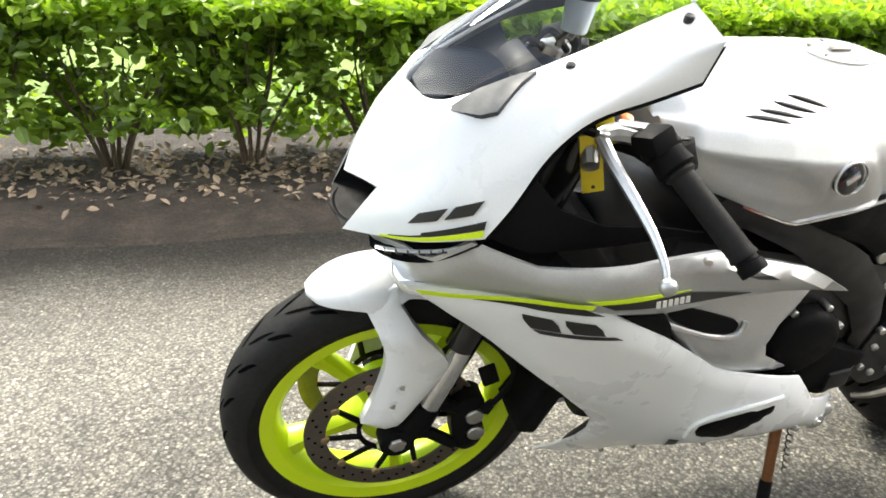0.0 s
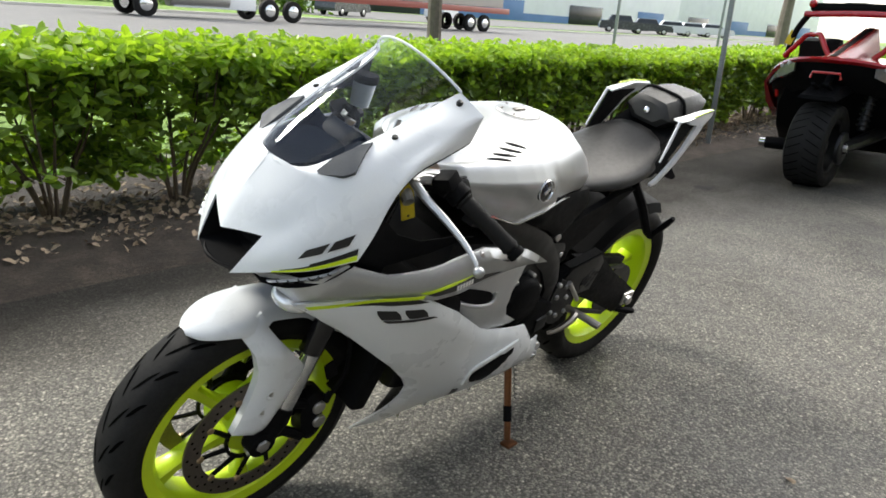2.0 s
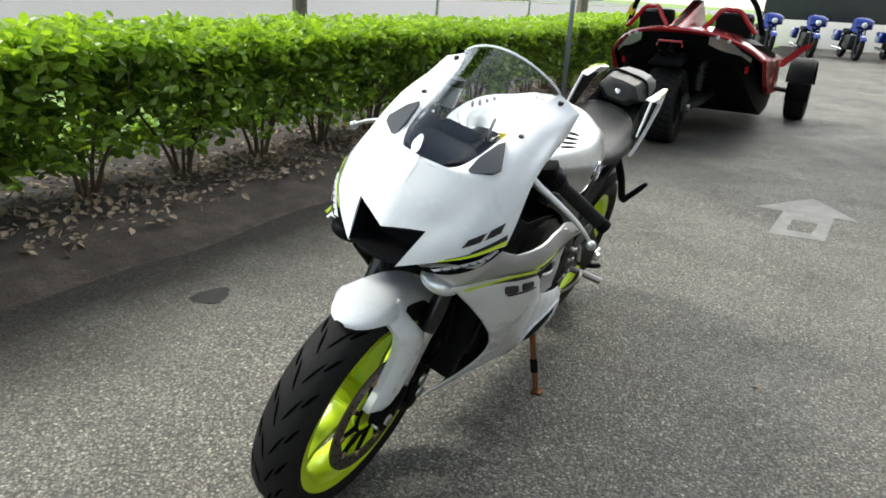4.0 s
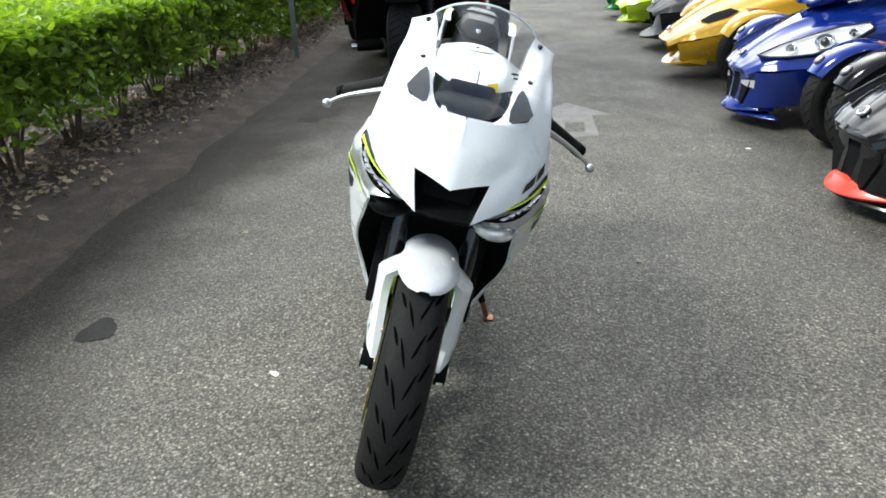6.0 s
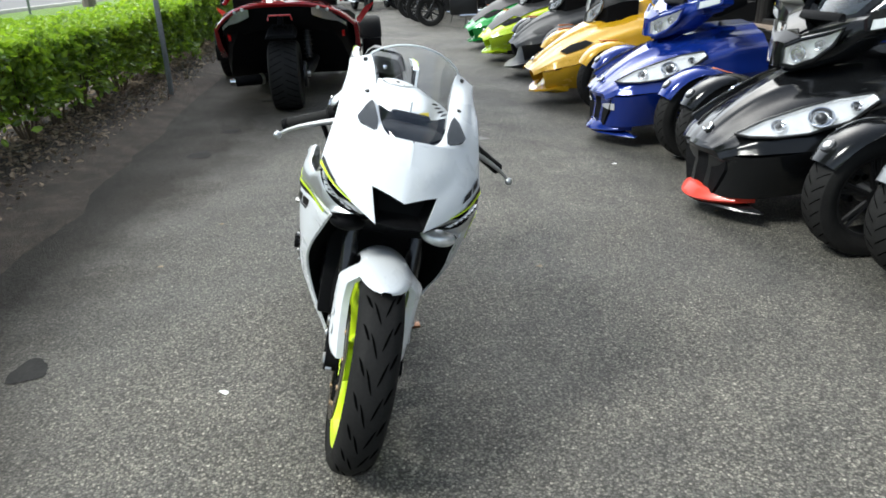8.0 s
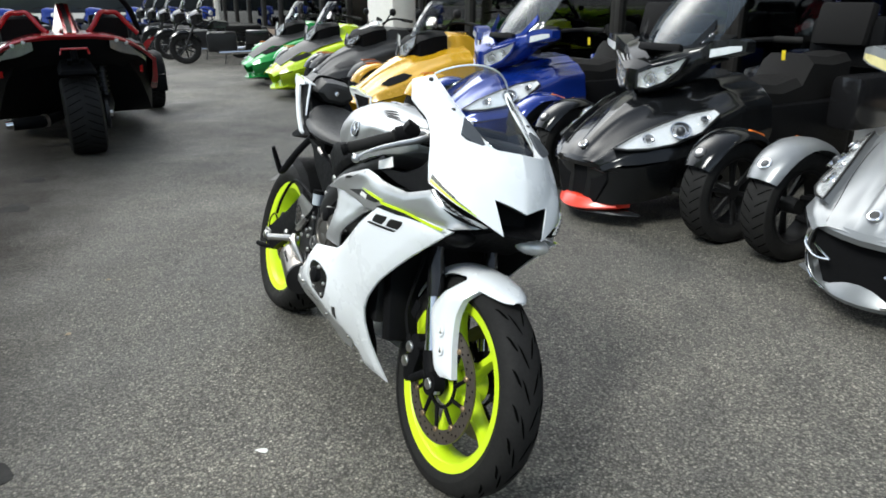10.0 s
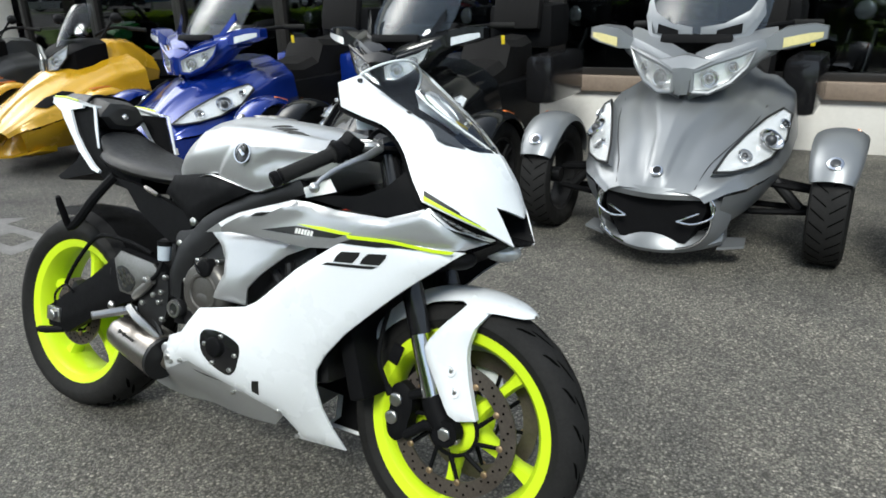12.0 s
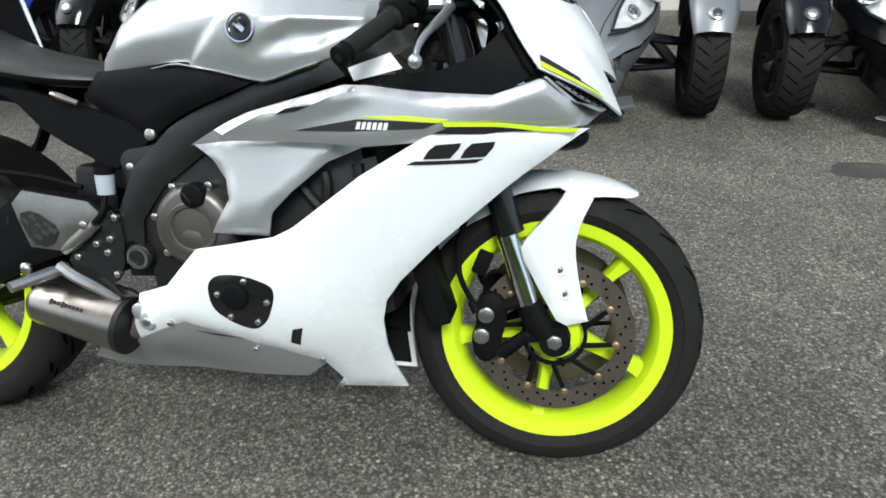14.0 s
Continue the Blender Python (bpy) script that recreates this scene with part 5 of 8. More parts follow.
# ---- engine covers ----
COVER_METAL = plain("bronze_grey_cover", (0.13, 0.122, 0.112), 0.42, 0.75, 120, 0.2, 0.06)
cl = part("clutch_cover", disc(bmesh.new(), (.692, -.195, .512), (0, -1, 0), .084, .08, 36, .018), COVER_METAL, BIKE, "bronze-grey round clutch cover")
part("cover_boss", panel(bmesh.new(), rounded([(.650, .490), (.672, .520), (.716, .512), (.724, .478), (.690, .466)], 2), flat(.197), .010, 0, -1, .012, .005), COVER_METAL, cl)
part("cap_slot", box(bmesh.new(), (.700, -.222, .578), (.030, .006, .006), (0, 50, 0), .002), BLACK_GLOSS, cl)
part("cover_ring", lathe(bmesh.new(), [(-.196, .040), (-.200, .043), (-.200, .050), (-.196, .053)], (.692, 0, .512), 30, True), COVER_METAL, cl)
part("oil_cap", disc(bmesh.new(), (.700, -.205, .578), (0, -1, 0), .024, .03, 18, .005), BLACK, cl)
for k in range(7):
    a = radians(20 + 50 * k)
    part("cover_bolt", disc(bmesh.new(), (.692 + .088 * math.cos(a), -.178, .512 + .088 * math.sin(a)), (0, -1, 0), .008, .03, 10, .002), STEEL, cl)
gc = part("generator_cover", disc(bmesh.new(), (.70, .190, .520), (0, 1, 0), .075, .08, 36, .018), BLACK, BIKE, "black round generator cover")
for k in range(7):
    a = radians(10 + 50 * k)
    part("cover_bolt", disc(bmesh.new(), (.70 + .080 * math.cos(a), .172, .520 + .080 * math.sin(a)), (0, 1, 0), .007, .03, 10, .002), STEEL, gc)
part("sprocket_cover", box(bmesh.new(), (.60, .155, .43), (.15, .05, .13), (0, -20, 0), .03), BLACK, BIKE)
part("heel_plate", box(bmesh.new(), (.565, .178, .41), (.05, .02, .05), (0, 10, 0), .01), DARK, BIKE)
part("white_label", panel(bmesh.new(), [(.991, .837), (1.066, .864), (1.088, .838), (1.003, .813)], flat(.199), .001, 0, -1, .02), PAPER, BIKE, "plain white sticker on the frame")

# ---- front brakes ----
for s in (1, -1):
    bm = bmesh.new()
    panel(bm, rounded([(1.232, .372), (1.262, .392), (1.292, .372), (1.296, .330), (1.288, .300), (1.284, .262), (1.258, .240), (1.232, .256), (1.226, .300), (1.236, .316)], 2), flat(.126), .050, 0, s, .012, .010)
    tube(bm, [(1.285, s * .112, .362), (1.325, s * .108, .378)], [.012, .013], 10)
    tube(bm, [(1.280, s * .112, .262), (1.330, s * .108, .300), (1.372, s * .106, .306)], [.012, .013, .015], 10)
    tube(bm, [(1.222, s * .118, .372), (1.236, s * .118, .352)], [.008, .012], 8)
    cal = part("front_caliper", bm, BLACK, BIKE, "black radial brake caliper")
    for x, z in ((1.255, .347), (1.247, .302)):
        part("caliper_bolt", disc(bmesh.new(), (x, s * .1335, z), (0, s, 0), .0165, .012, 18, .003), STEEL, cal)
    part("brake_hose", tube(bmesh.new(), bow([(1.225, s * .125, .375), (1.20, s * .13, .43), (1.20, s * .125, .50), (1.215, s * .115, .60), (1.19, s * .09, .75)], 5), .006, 8), BLACK, BIKE)
    part("hose_bracket", box(bmesh.new(), (1.245, s * .13, .455), (.03, .006, .05), (0, 20, 0), .004), BLACK, BIKE)
    part("clamp_bolt", disc(bmesh.new(), (1.42, s * .125, .287), (0, s, 0), .006, .02, 8, .001), STEEL, BIKE)

# ---- bars, levers, switches ----
top_clamp = part("top_clamp", box(bmesh.new(), (1.155, 0, .945), (.075, .26, .03), (0, -19, 0), .012), DASH, BIKE)
for s in (1, -1):
    part("fork_cap", tube(bmesh.new(), [(1.150, s * .105, .94), (1.139, s * .105, .968)], [.022, .020], 6), STEEL, top_clamp)
    bar = part("clip_on_bar", tube(bmesh.new(), [(1.162, s * .100, .905), (1.120, s * .150, .908), (1.086, s * .205, .900)], .013, 12), BLACK, BIKE)
    a, b = Vector((1.088, s * .202, .902)), Vector((1.028, s * .327, .832))
    at = lambda f: tuple(a.lerp(b, f))
    grip = bmesh.new()
    fs = [0, .03, .06] + [.10 + .023 * k for k in range(30)] + [.80, .84, .86]
    tube(grip, [at(f) for f in fs], [.019, .021, .0165] + [.0163 + .0009 * (k % 2) for k in range(30)] + [.0165, .0185, .0180], 18)
    part("grip", grip, RUBBER, bar, "black ribbed rubber grip")
    end = part("bar_end", tube(bmesh.new(), [at(.86), at(.90), at(.91), at(.99), at(1.0)], [.0150, .0150, .0178, .0178, .0150], 18), BLACK, bar, "black bar end weight")
    part("end_screw", tube(bmesh.new(), [at(.99), at(1.006)], .007, 6), DARK, end)
    bm = bmesh.new()
    d = (b - a).normalized()
    tube(bm, [a - d * .060, a - d * .056, a - d * .030, a - d * .027, a - d * .004, a], [.019, .026, .027, .024, .026, .020], 16)
    box(bm, a - d * .036 + Vector((.016, 0, .014)), (.040, .046, .030), (s * 25, 20, s * 20), .008)
    box(bm, a - d * .030 + Vector((-.020, 0, -.008)), (.034, .044, .040), (s * 25, 10, s * 20), .008)
    sw = part("switch_box", bm, BLACK, bar, "black switch housing")
    part("switch_button", box(bmesh.new(), a - d * .042 + Vector((-.040, 0, .004)), (.012, .018, .014), (s * 25, 10, s * 20), .003), DARK, sw)
    part("switch_button", box(bmesh.new(), a - d * .020 + Vector((-.034, 0, -.016)), (.014, .012, .012), (s * 25, 10, s * 20), .003), DARK, sw)
    bm = bmesh.new()
    arm = bow([(1.178, s * .150, .924), (1.171, s * .185, .905), (1.162, s * .23, .887), (1.153, s * .28, .865), (1.150, s * .314, .846), (1.151, s * .330, .833)], 5)
    tube(bm, arm, [.0095 - .0055 * ease(k / len(arm)) for k in range(len(arm))], 10)
    ball(bm, (1.151, s * .335, .829), (.0115,) * 3, 12)
    ALLOY = plain("cast_alloy", (.50, .51, .52), .35, .9, 120, .15, .03)
    lever = part("lever", bm, ALLOY, bar, "bare alloy lever with a ball end")
    part("pivot_bolt", disc(bmesh.new(), (1.176, s * .153, .934), (0, 0, 1), .007, .016, 10, .002), STEEL, lever)
    perch = bmesh.new()
    tube(perch, bow([(1.100, s * .160, .918), (1.130, s * .150, .926), (1.158, s * .143, .928), (1.180, s * .148, .925)], 4), [.016, .016, .015, .014, .013, .013, .013, .013, .013, .012, .012, .011, .010], 10)
    box(perch, (1.132, s * .146, .932), (.044, .020, .020), (0, 0, s * -20), .005)
    part("lever_perch", perch, ALLOY, bar, "cast alloy lever bracket")
    part("lever_cable", tube(bmesh.new(), bow([(1.182, s * .142, .926), (1.215, s * .115, .925), (1.240, s * .07, .900), (1.235, s * .03, .86)], 5), .0055, 8), BLACK, bar)
cup = part("brake_reservoir", tube(bmesh.new(), [(1.098, -.130, .985), (1.094, -.130, 1.037)], [.021, .026], 20), CUP, BIKE, "translucent grey brake fluid cup")
part("cup_cap", tube(bmesh.new(), [(1.094, -.130, 1.037), (1.093, -.130, 1.054)], [.0285, .028], 20), BLACK, cup)
part("cup_stay", tube(bmesh.new(), [(1.105, -.122, 1.002), (1.13, -.14, .92)], .006, 8), BLACK, cup)
for a, b, c in (((1.15, -.10, .96), (1.19, -.09, .985), (1.23, -.05, .96)), ((1.12, .14, .93), (1.17, .12, .955), (1.22, .05, .95)), ((1.10, -.13, .95), (1.14, -.13, .985), (1.19, -.09, .955))):
    part("control_cable", tube(bmesh.new(), bow([a, b, c], 6), .0055, 8), BLACK, BIKE)
key = part("ignition_key", box(bmesh.new(), (1.108, .012, .985), (.012, .005, .05), (0, -15, 0), .002), STEEL, BIKE)
part("key_ring", tube(bmesh.new(), [(1.112 + .014 * math.cos(a), .03 + .010 * math.sin(a), .966 + .012 * math.sin(a)) for a in (2 * math.pi * k / 20 for k in range(21))], .0013, 6), STEEL, key)
for c, turn, size in (((1.150, .142, .948), (25, 20, -20), (.024, .003, .040)), ((1.162, .147, .902), (0, 14, -12), (.030, .003, .084)), ((1.120, .060, .965), (0, -20, 70), (.028, .003, .052))):
    tg = part("key_tag", box(bmesh.new(), c, size, turn, .0012), TAG, key, "yellow plastic key tag")
    r_ = Euler([radians(a) for a in turn]).to_matrix()
    part("tag_hole", disc(bmesh.new(), Vector(c) + r_ @ Vector((0, .0022, -.40 * size[2])), r_ @ Vector((0, 1, 0)), .0028, .0045, 8), INK, tg)
part("choke_knob", disc(bmesh.new(), (1.098, .10, .945), (0, .4, 1), .010, .02, 12, .003), ORANGE, BIKE)
part("clutch_arm", tube(bmesh.new(), [(1.16, .12, .93), (1.17, .16, .905)], [.016, .012], 10), STEEL, BIKE)

# ---- side stand ----
st = part("side_stand", tube(bmesh.new(), [(.622, .150, .290), (.638, .200, .195), (.660, .262, .084)], [.0115, .0105, .0095], 12), COPPER, BIKE, "worn copper-brown side stand")
part("stand_foot", box(bmesh.new(), (.662, .272, .0785), (.040, .034, .009), (15.4, 0, 0), .003), COPPER, st)
part("stand_spring", tube(bmesh.new(), [(.588 + .0055 * math.cos(a * 1.0), .160 + .0009 * a + .0055 * math.sin(a), .262 - .0022 * a) for a in (k * .7 for k in range(70))], .0018, 5), INK, st)
part("stand_sleeve", tube(bmesh.new(), [(.643, .214, .168), (.651, .236, .130)], .0125, 12), BLACK, st, "dark sleeve low on the leg")
part("stand_bracket", box(bmesh.new(), (.625, .14, .30), (.06, .05, .05), (0, 0, 0), .01), DARK, st)

def settle(ob, fork):
    """Draws the built parts in to the machine's true girth and height."""
    if ob.type == "MESH":
        for v in ob.data.vertices:
            x, y, z = v.co
            up = ease((z - .70) / .14)
            y *= .82 + .08 * ease((z - .45) / .3) if fork else 1 - .055 * ease((.62 - z) / .3) - .065 * ease((z - .80) / .2)
            x += .015 * up * ease((x - .55) / .25)
            z -= .020 * up * ease((x - .10) / .5) + .012 * ease((x - 1.26) / .12) * ease((z - .60) / .1) * (1 - up)
            v.co = (x, y, z)
    for c in ob.children:
        settle(c, fork)


FORK_PARTS = ("fork_leg", "front_fender", "front_caliper", "brake_hose", "hose_bracket", "clamp_bolt")
for ob in list(BIKE.children):
    kind = ob.name.split(".")[0]
    if kind not in ("front_wheel", "rear_wheel", "side_stand", "axle_block", "clip_on_bar"):
        settle(ob, kind in FORK_PARTS)
# ---- shop front along the row of three-wheelers ----
BRICKISH = ground_mat("painted_block", (0.62, 0.60, 0.56), (0.70, 0.68, 0.64), (0.76, 0.74, 0.70), 18, 0.08, 0.8)
SILLMAT = ground_mat("brown_sill", (0.16, 0.12, 0.09), (0.22, 0.17, 0.13), (0.28, 0.22, 0.17), 30, 0.15, 0.7)
BRONZE = plain("bronze_frame", (0.045, 0.042, 0.04), 0.4, 0.6, 90, 0.2, 0.05)
SHOPGLASS = clear("shop_glass", (0.30, 0.33, 0.35), 0.01)
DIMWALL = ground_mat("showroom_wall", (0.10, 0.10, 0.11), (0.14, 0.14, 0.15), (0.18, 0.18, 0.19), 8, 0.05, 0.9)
FASCIA = ground_mat("stucco", (0.50, 0.48, 0.44), (0.57, 0.55, 0.51), (0.63, 0.61, 0.57), 40, 0.2, 0.9)
GLASSDARK = plain("dark_window", (0.02, 0.024, 0.028), 0.12, 0.0, 30, 0.2, 0.0)
WV = -4.95


def shop():
    slab("wall_low", -16, 24, WV - .20, WV, 0.0, 0.40, BRICKISH, "white painted low wall under the shop windows", "wall", 0.006)
    slab("sill", -16, 24, WV - .22, WV + .05, 0.402, 0.53, SILLMAT, "stained brown window sill", "sill", 0.012)
    slab("wall_header", -16, 24, WV - .22, WV, 2.75, 4.2, FASCIA, "beige stucco band above the windows", "wall", 0.01)
    slab("floor", -16, 24, WV - 9.0, WV - .25, 0.02, 0.10, CONCRETE, "pale showroom floor behind the glass", "floor")
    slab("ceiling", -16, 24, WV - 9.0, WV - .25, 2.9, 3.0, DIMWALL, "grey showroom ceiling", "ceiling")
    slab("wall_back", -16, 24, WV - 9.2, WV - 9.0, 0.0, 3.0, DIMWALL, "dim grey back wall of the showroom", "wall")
    slab("wall_side", -16.2, -16, WV - 9.2, WV, 0.0, 4.2, FASCIA, "beige end wall of the shop", "wall")
    slab("wall_side", 24, 24.2, WV - 9.2, WV, 0.0, 4.2, FASCIA, "beige end wall of the shop", "wall")
    slab("roof", -16.2, 24.2, WV - 9.2, WV + .3, 4.2, 4.4, FASCIA, "flat roof edge of the shop", "roof", 0.02)
    slab("pillar", 9.0, 10.1, WV - .30, WV + .16, 0.0, 2.75, BRICKISH, "white painted square pillar of the shop front", "pillar", 0.015)
    slab("pillar", -6.9, -5.9, WV - .30, WV + .16, 0.0, 2.75, BRICKISH, "white painted square pillar of the shop front", "pillar", 0.015)
    slab("wall_end", 26.0, 26.3, WV - 9.0, 2.4, 0.0, 0.9, BRICKISH, "white painted low wall at the far end of the lot", "wall", 0.01)
    slab("wall_end_glass", 26.1, 26.25, WV - 9.0, 2.4, 0.9, 3.0, GLASSDARK, "dark tinted shop glass at the far end of the lot", "window", 0.0)
    slab("wall_end_header", 25.8, 26.3, WV - 9.0, 2.4, 3.0, 4.4, FASCIA, "beige band over the far shop glass", "wall", 0.01)
    u = -15.9
    n = 0
    while u < 23:
        w = 1.62
        if not (8.9 < u + w and u < 10.1) and not (-7.0 < u + w and u < -5.9):
            win = empty("window_1", lot(u, WV - .10, .53), "large dark shop window in a bronze frame", "window", "shop windows", "structure")
            bm = bmesh.new()
            box(bm, (w / 2, 0, 1.11), (w - .1, .012, 2.12))
            pane = part("pane", bm, SHOPGLASS, win, "", 0)
            pane.visible_shadow = False
            for name, c, size in (("mullion", (.035, 0, 1.11), (.07, .12, 2.22)), ("mullion", (w - .035, 0, 1.11), (.07, .12, 2.22)), ("head_rail", (w / 2, 0, 2.19), (w - .15, .11, .06)), ("foot_rail", (w / 2, 0, .03), (w - .15, .11, .06))):
                part(name, box(bmesh.new(), c, size, bevel=.006), BRONZE, win)
        u += w
        n += 1


shop()

# ---- across the street ----
WHITEWALL = ground_mat("white_metal_wall", (0.62, 0.64, 0.66), (0.70, 0.72, 0.74), (0.76, 0.78, 0.80), 6, 0.05, 0.6)
BLUEWALL = ground_mat("blue_metal_wall", (0.05, 0.13, 0.30), (0.07, 0.17, 0.36), (0.09, 0.20, 0.42), 6, 0.05, 0.5)
GALV = plain("galvanised_steel", (0.27, 0.29, 0.30), 0.5, 0.7, 40, 0.2, 0.05)
TREEBARK = plain("grey_bark", (0.17, 0.145, 0.12), 0.95, 0.0, 25, 0.4, 0.6)
CROWN = leafy("tree_leaf", (0.03, 0.075, 0.012), (0.11, 0.20, 0.03))


def warehouse(u, v, w, d, h, label):
    b = empty("warehouse", far(u, v), label, "building")
    part("wall", box(bmesh.new(), (0, 0, h / 2), (w, d, h), bevel=.05), WHITEWALL, b)
    part("base_band", box(bmesh.new(), (0, -d / 2 - .03, .7), (w, .06, 1.4)), BLUEWALL, b, "blue lower wall band")
    part("roof", box(bmesh.new(), (0, 0, h + .2), (w + .8, d + .8, .35), bevel=.05), WHITEWALL, b)
    for k in range(4):
        x = -w / 2 + w * (k + .5) / 4
        part("door", box(bmesh.new(), (x, -d / 2 - .08, 1.8), (w / 9, .08, 3.6), bevel=.02), BLUEWALL if k % 2 else GLASSDARK, b)


warehouse(112, 92, 104, 14, 11, "long white metal warehouse with a blue band")
warehouse(222, 96, 104, 14, 14, "pale blue and white metal building across the street")


def crown_mesh(seed, rad, count, size, flat_=1.0):
    """Many small folded leaves spread over clumps."""
    rng = np.random.default_rng(seed)
    clumps = rng.normal(size=(26, 3))
    clumps /= np.linalg.norm(clumps, axis=1)[:, None]
    clumps *= (rng.random((26, 1)) ** .5) * rad * .8
    clumps[:, 2] *= flat_
    c = clumps[rng.integers(0, 26, count)] + rng.normal(size=(count, 3)) * rad * .17
    return leaves_at(c, rng, size)


def leaves_at(c, rng, size, up=0.6):
    """Folded leaf blades at the places c."""
    n = len(c)
    d = rng.normal(size=(n, 3))
    d[:, 2] = d[:, 2] * .6 - .1
    d /= np.linalg.norm(d, axis=1)[:, None]
    nrm = rng.normal(size=(n, 3)) * .8 + np.array([0, 0, up])
    nrm -= d * (nrm * d).sum(1)[:, None]
    nrm /= np.linalg.norm(nrm, axis=1)[:, None]
    s = np.cross(d, nrm)
    L = size * (.65 + .7 * rng.random((n, 1)))
    w = L * .30
    v = np.stack([c, c + d * L * .35 + s * w + nrm * w * .35, c + d * L * .72 + s * w * .75 + nrm * w * .25, c + d * L, c + d * L * .72 - s * w * .75 + nrm * w * .25, c + d * L * .35 - s * w + nrm * w * .35, c + d * L * .4, c + d * L * .72], 1)
    f = np.array([(0, 1, 6), (1, 2, 7, 6), (2, 3, 7), (3, 4, 7), (4, 5, 6, 7), (5, 0, 6)], dtype=object)
    base = np.arange(n) * 8
    faces = [tuple(int(b + k) for k in face) for b in base for face in f]
    me = bpy.data.meshes.new("leaves")
    me.from_pydata([tuple(p) for p in v.reshape(-1, 3)], [], faces)
    return me


def tree(u, v, h, rad, seed, trunk=.22, label="street tree with a grey trunk and a loose green crown"):
    t = empty("tree", far(u, v, -.03), label, "tree", "street trees")
    rng = random.Random(seed)
    bm = bmesh.new()
    lean = rng.uniform(-.3, .3)
    tube(bm, bow([(0, 0, -.1), (lean * .2, .05, h * .2), (lean * .5, 0, h * .45), (lean, .1, h * .7)], 4), [trunk * (1.25 - .05 * k) for k in range(13)], 10)
    for k in range(6):
        a = k * 1.05 + rng.random()
        z0 = h * rng.uniform(.35, .6)
        tube(bm, bow([(lean * .5, 0, z0), (math.cos(a) * rad * .4, math.sin(a) * rad * .4, z0 + h * .15), (math.cos(a) * rad * .8, math.sin(a) * rad * .8, z0 + h * .28)], 4), [trunk * (.5 - .045 * q) for q in range(9)], 7)
    part("trunk", bm, TREEBARK, t)
    me = crown_mesh(seed, rad, 2600, .34, .7)
    me.materials.append(CROWN)
    ob = new("crown", me)
    ob.parent, ob.location = t, (lean, 0, h * .82)


tree(3.14, 3.95, 6.5, 2.3, 3, .070)
tree(23.4, 40.0, 10, 4.2, 4, .42)
tree(31.9, 11.2, 9, 3.4, 5, .24)
for k in range(42):
    tree(-70 + k * 11 + (k * 37 % 7), 118 + (k * 53 % 17), 9 + (k * 29 % 5), 6.0, 40 + k, .4, "distant leafy tree across the street")

# dense dark bushes beyond the far verge
rng_b = np.random.default_rng(31)
cb = np.stack([rng_b.uniform(-70, 34, 9000), 50 + rng_b.normal(0, .8, 9000), rng_b.uniform(0, 1, 9000) ** .8 * 3.2], 1)
cb[:, 2] *= .7 + .5 * np.array([noise.noise((u * .25, 3, 1)) for u in cb[:, 0]])
bush = leaves_at(cb, rng_b, .55, .4)
bush.materials.append(CROWN)
bushes = new("bush_row", bush)
bushes.matrix_basis = FAR
tagged(bushes, "dense dark green bushes across the street", "bushes", "", "stuff")

# signs and poles
for u, v, h, r in ((5.25, 1.90, 2.6, .030), (18.6, 11.5, 4.0, .05), (26.2, 11.5, 4.5, .05)):
    p = empty("sign_post", (far if v > 5 else lot)(u, v, 0, 20), "grey galvanised steel post standing by the hedge", "post", "posts")
    bm = bmesh.new()
    box(bm, (0, 0, h / 2 - .1), (r * 2.2, r * 1.1, h + .2), bevel=.006)
    box(bm, (0, r * .8, h / 2 - .1), (r * .9, r * .8, h + .2), bevel=.004)
    part("post", bm, GALV, p)


def parked_car(u, v, turn, material, tall, label, long=4.6):
    c = empty("parked_car", far(u, v, .08, turn), label, "car", "cars across the street")
    w = 1.85
    bm = bmesh.new()
    prof = [(-long / 2, .35), (-long / 2 - .02, .75), (-long / 2 + .1, .95 * tall), (-long * .22, 1.0 * tall), (long * .22, .98 * tall), (long / 2 - .25, .90 * tall), (long / 2, .72), (long / 2, .35)]
    loft(bm, [[(x, y * k, z) for x, z in prof] for y, k in ((-w / 2 + .06, 1), (-w / 2, 1), (w / 2, 1), (w / 2 - .06, 1))][1:3])
    part("body", bm, material, c)
    bm = bmesh.new()
    box(bm, (-long * .08, 0, 1.22 * tall), (long * .52, w * .86, .52 * tall), bevel=.06, taper=(.74, .86))
    cab = part("cabin", bm, material, c)
    bm = bmesh.new()
    box(bm, (-long * .08, 0, 1.20 * tall), (long * .50, w * .875, .36 * tall), bevel=.03, taper=(.80, .90))
    part("windows", bm, GLASSDARK, cab)
    for x in (-long * .3, long * .3):
        for y in (-1, 1):
            wh = part("wheel", lathe(bmesh.new(), [(-.1, .2), (-.1, .30), (-.07, .335), (.07, .335), (.1, .30), (.1, .2)], (x, y * (w / 2 - .1), .335), 20), RUBBER, c)
            part("rim", disc(bmesh.new(), (x, y * (w / 2 + .005), .335), (0, y, 0), .21, .03, 14, .02), STEEL, wh)
    return c


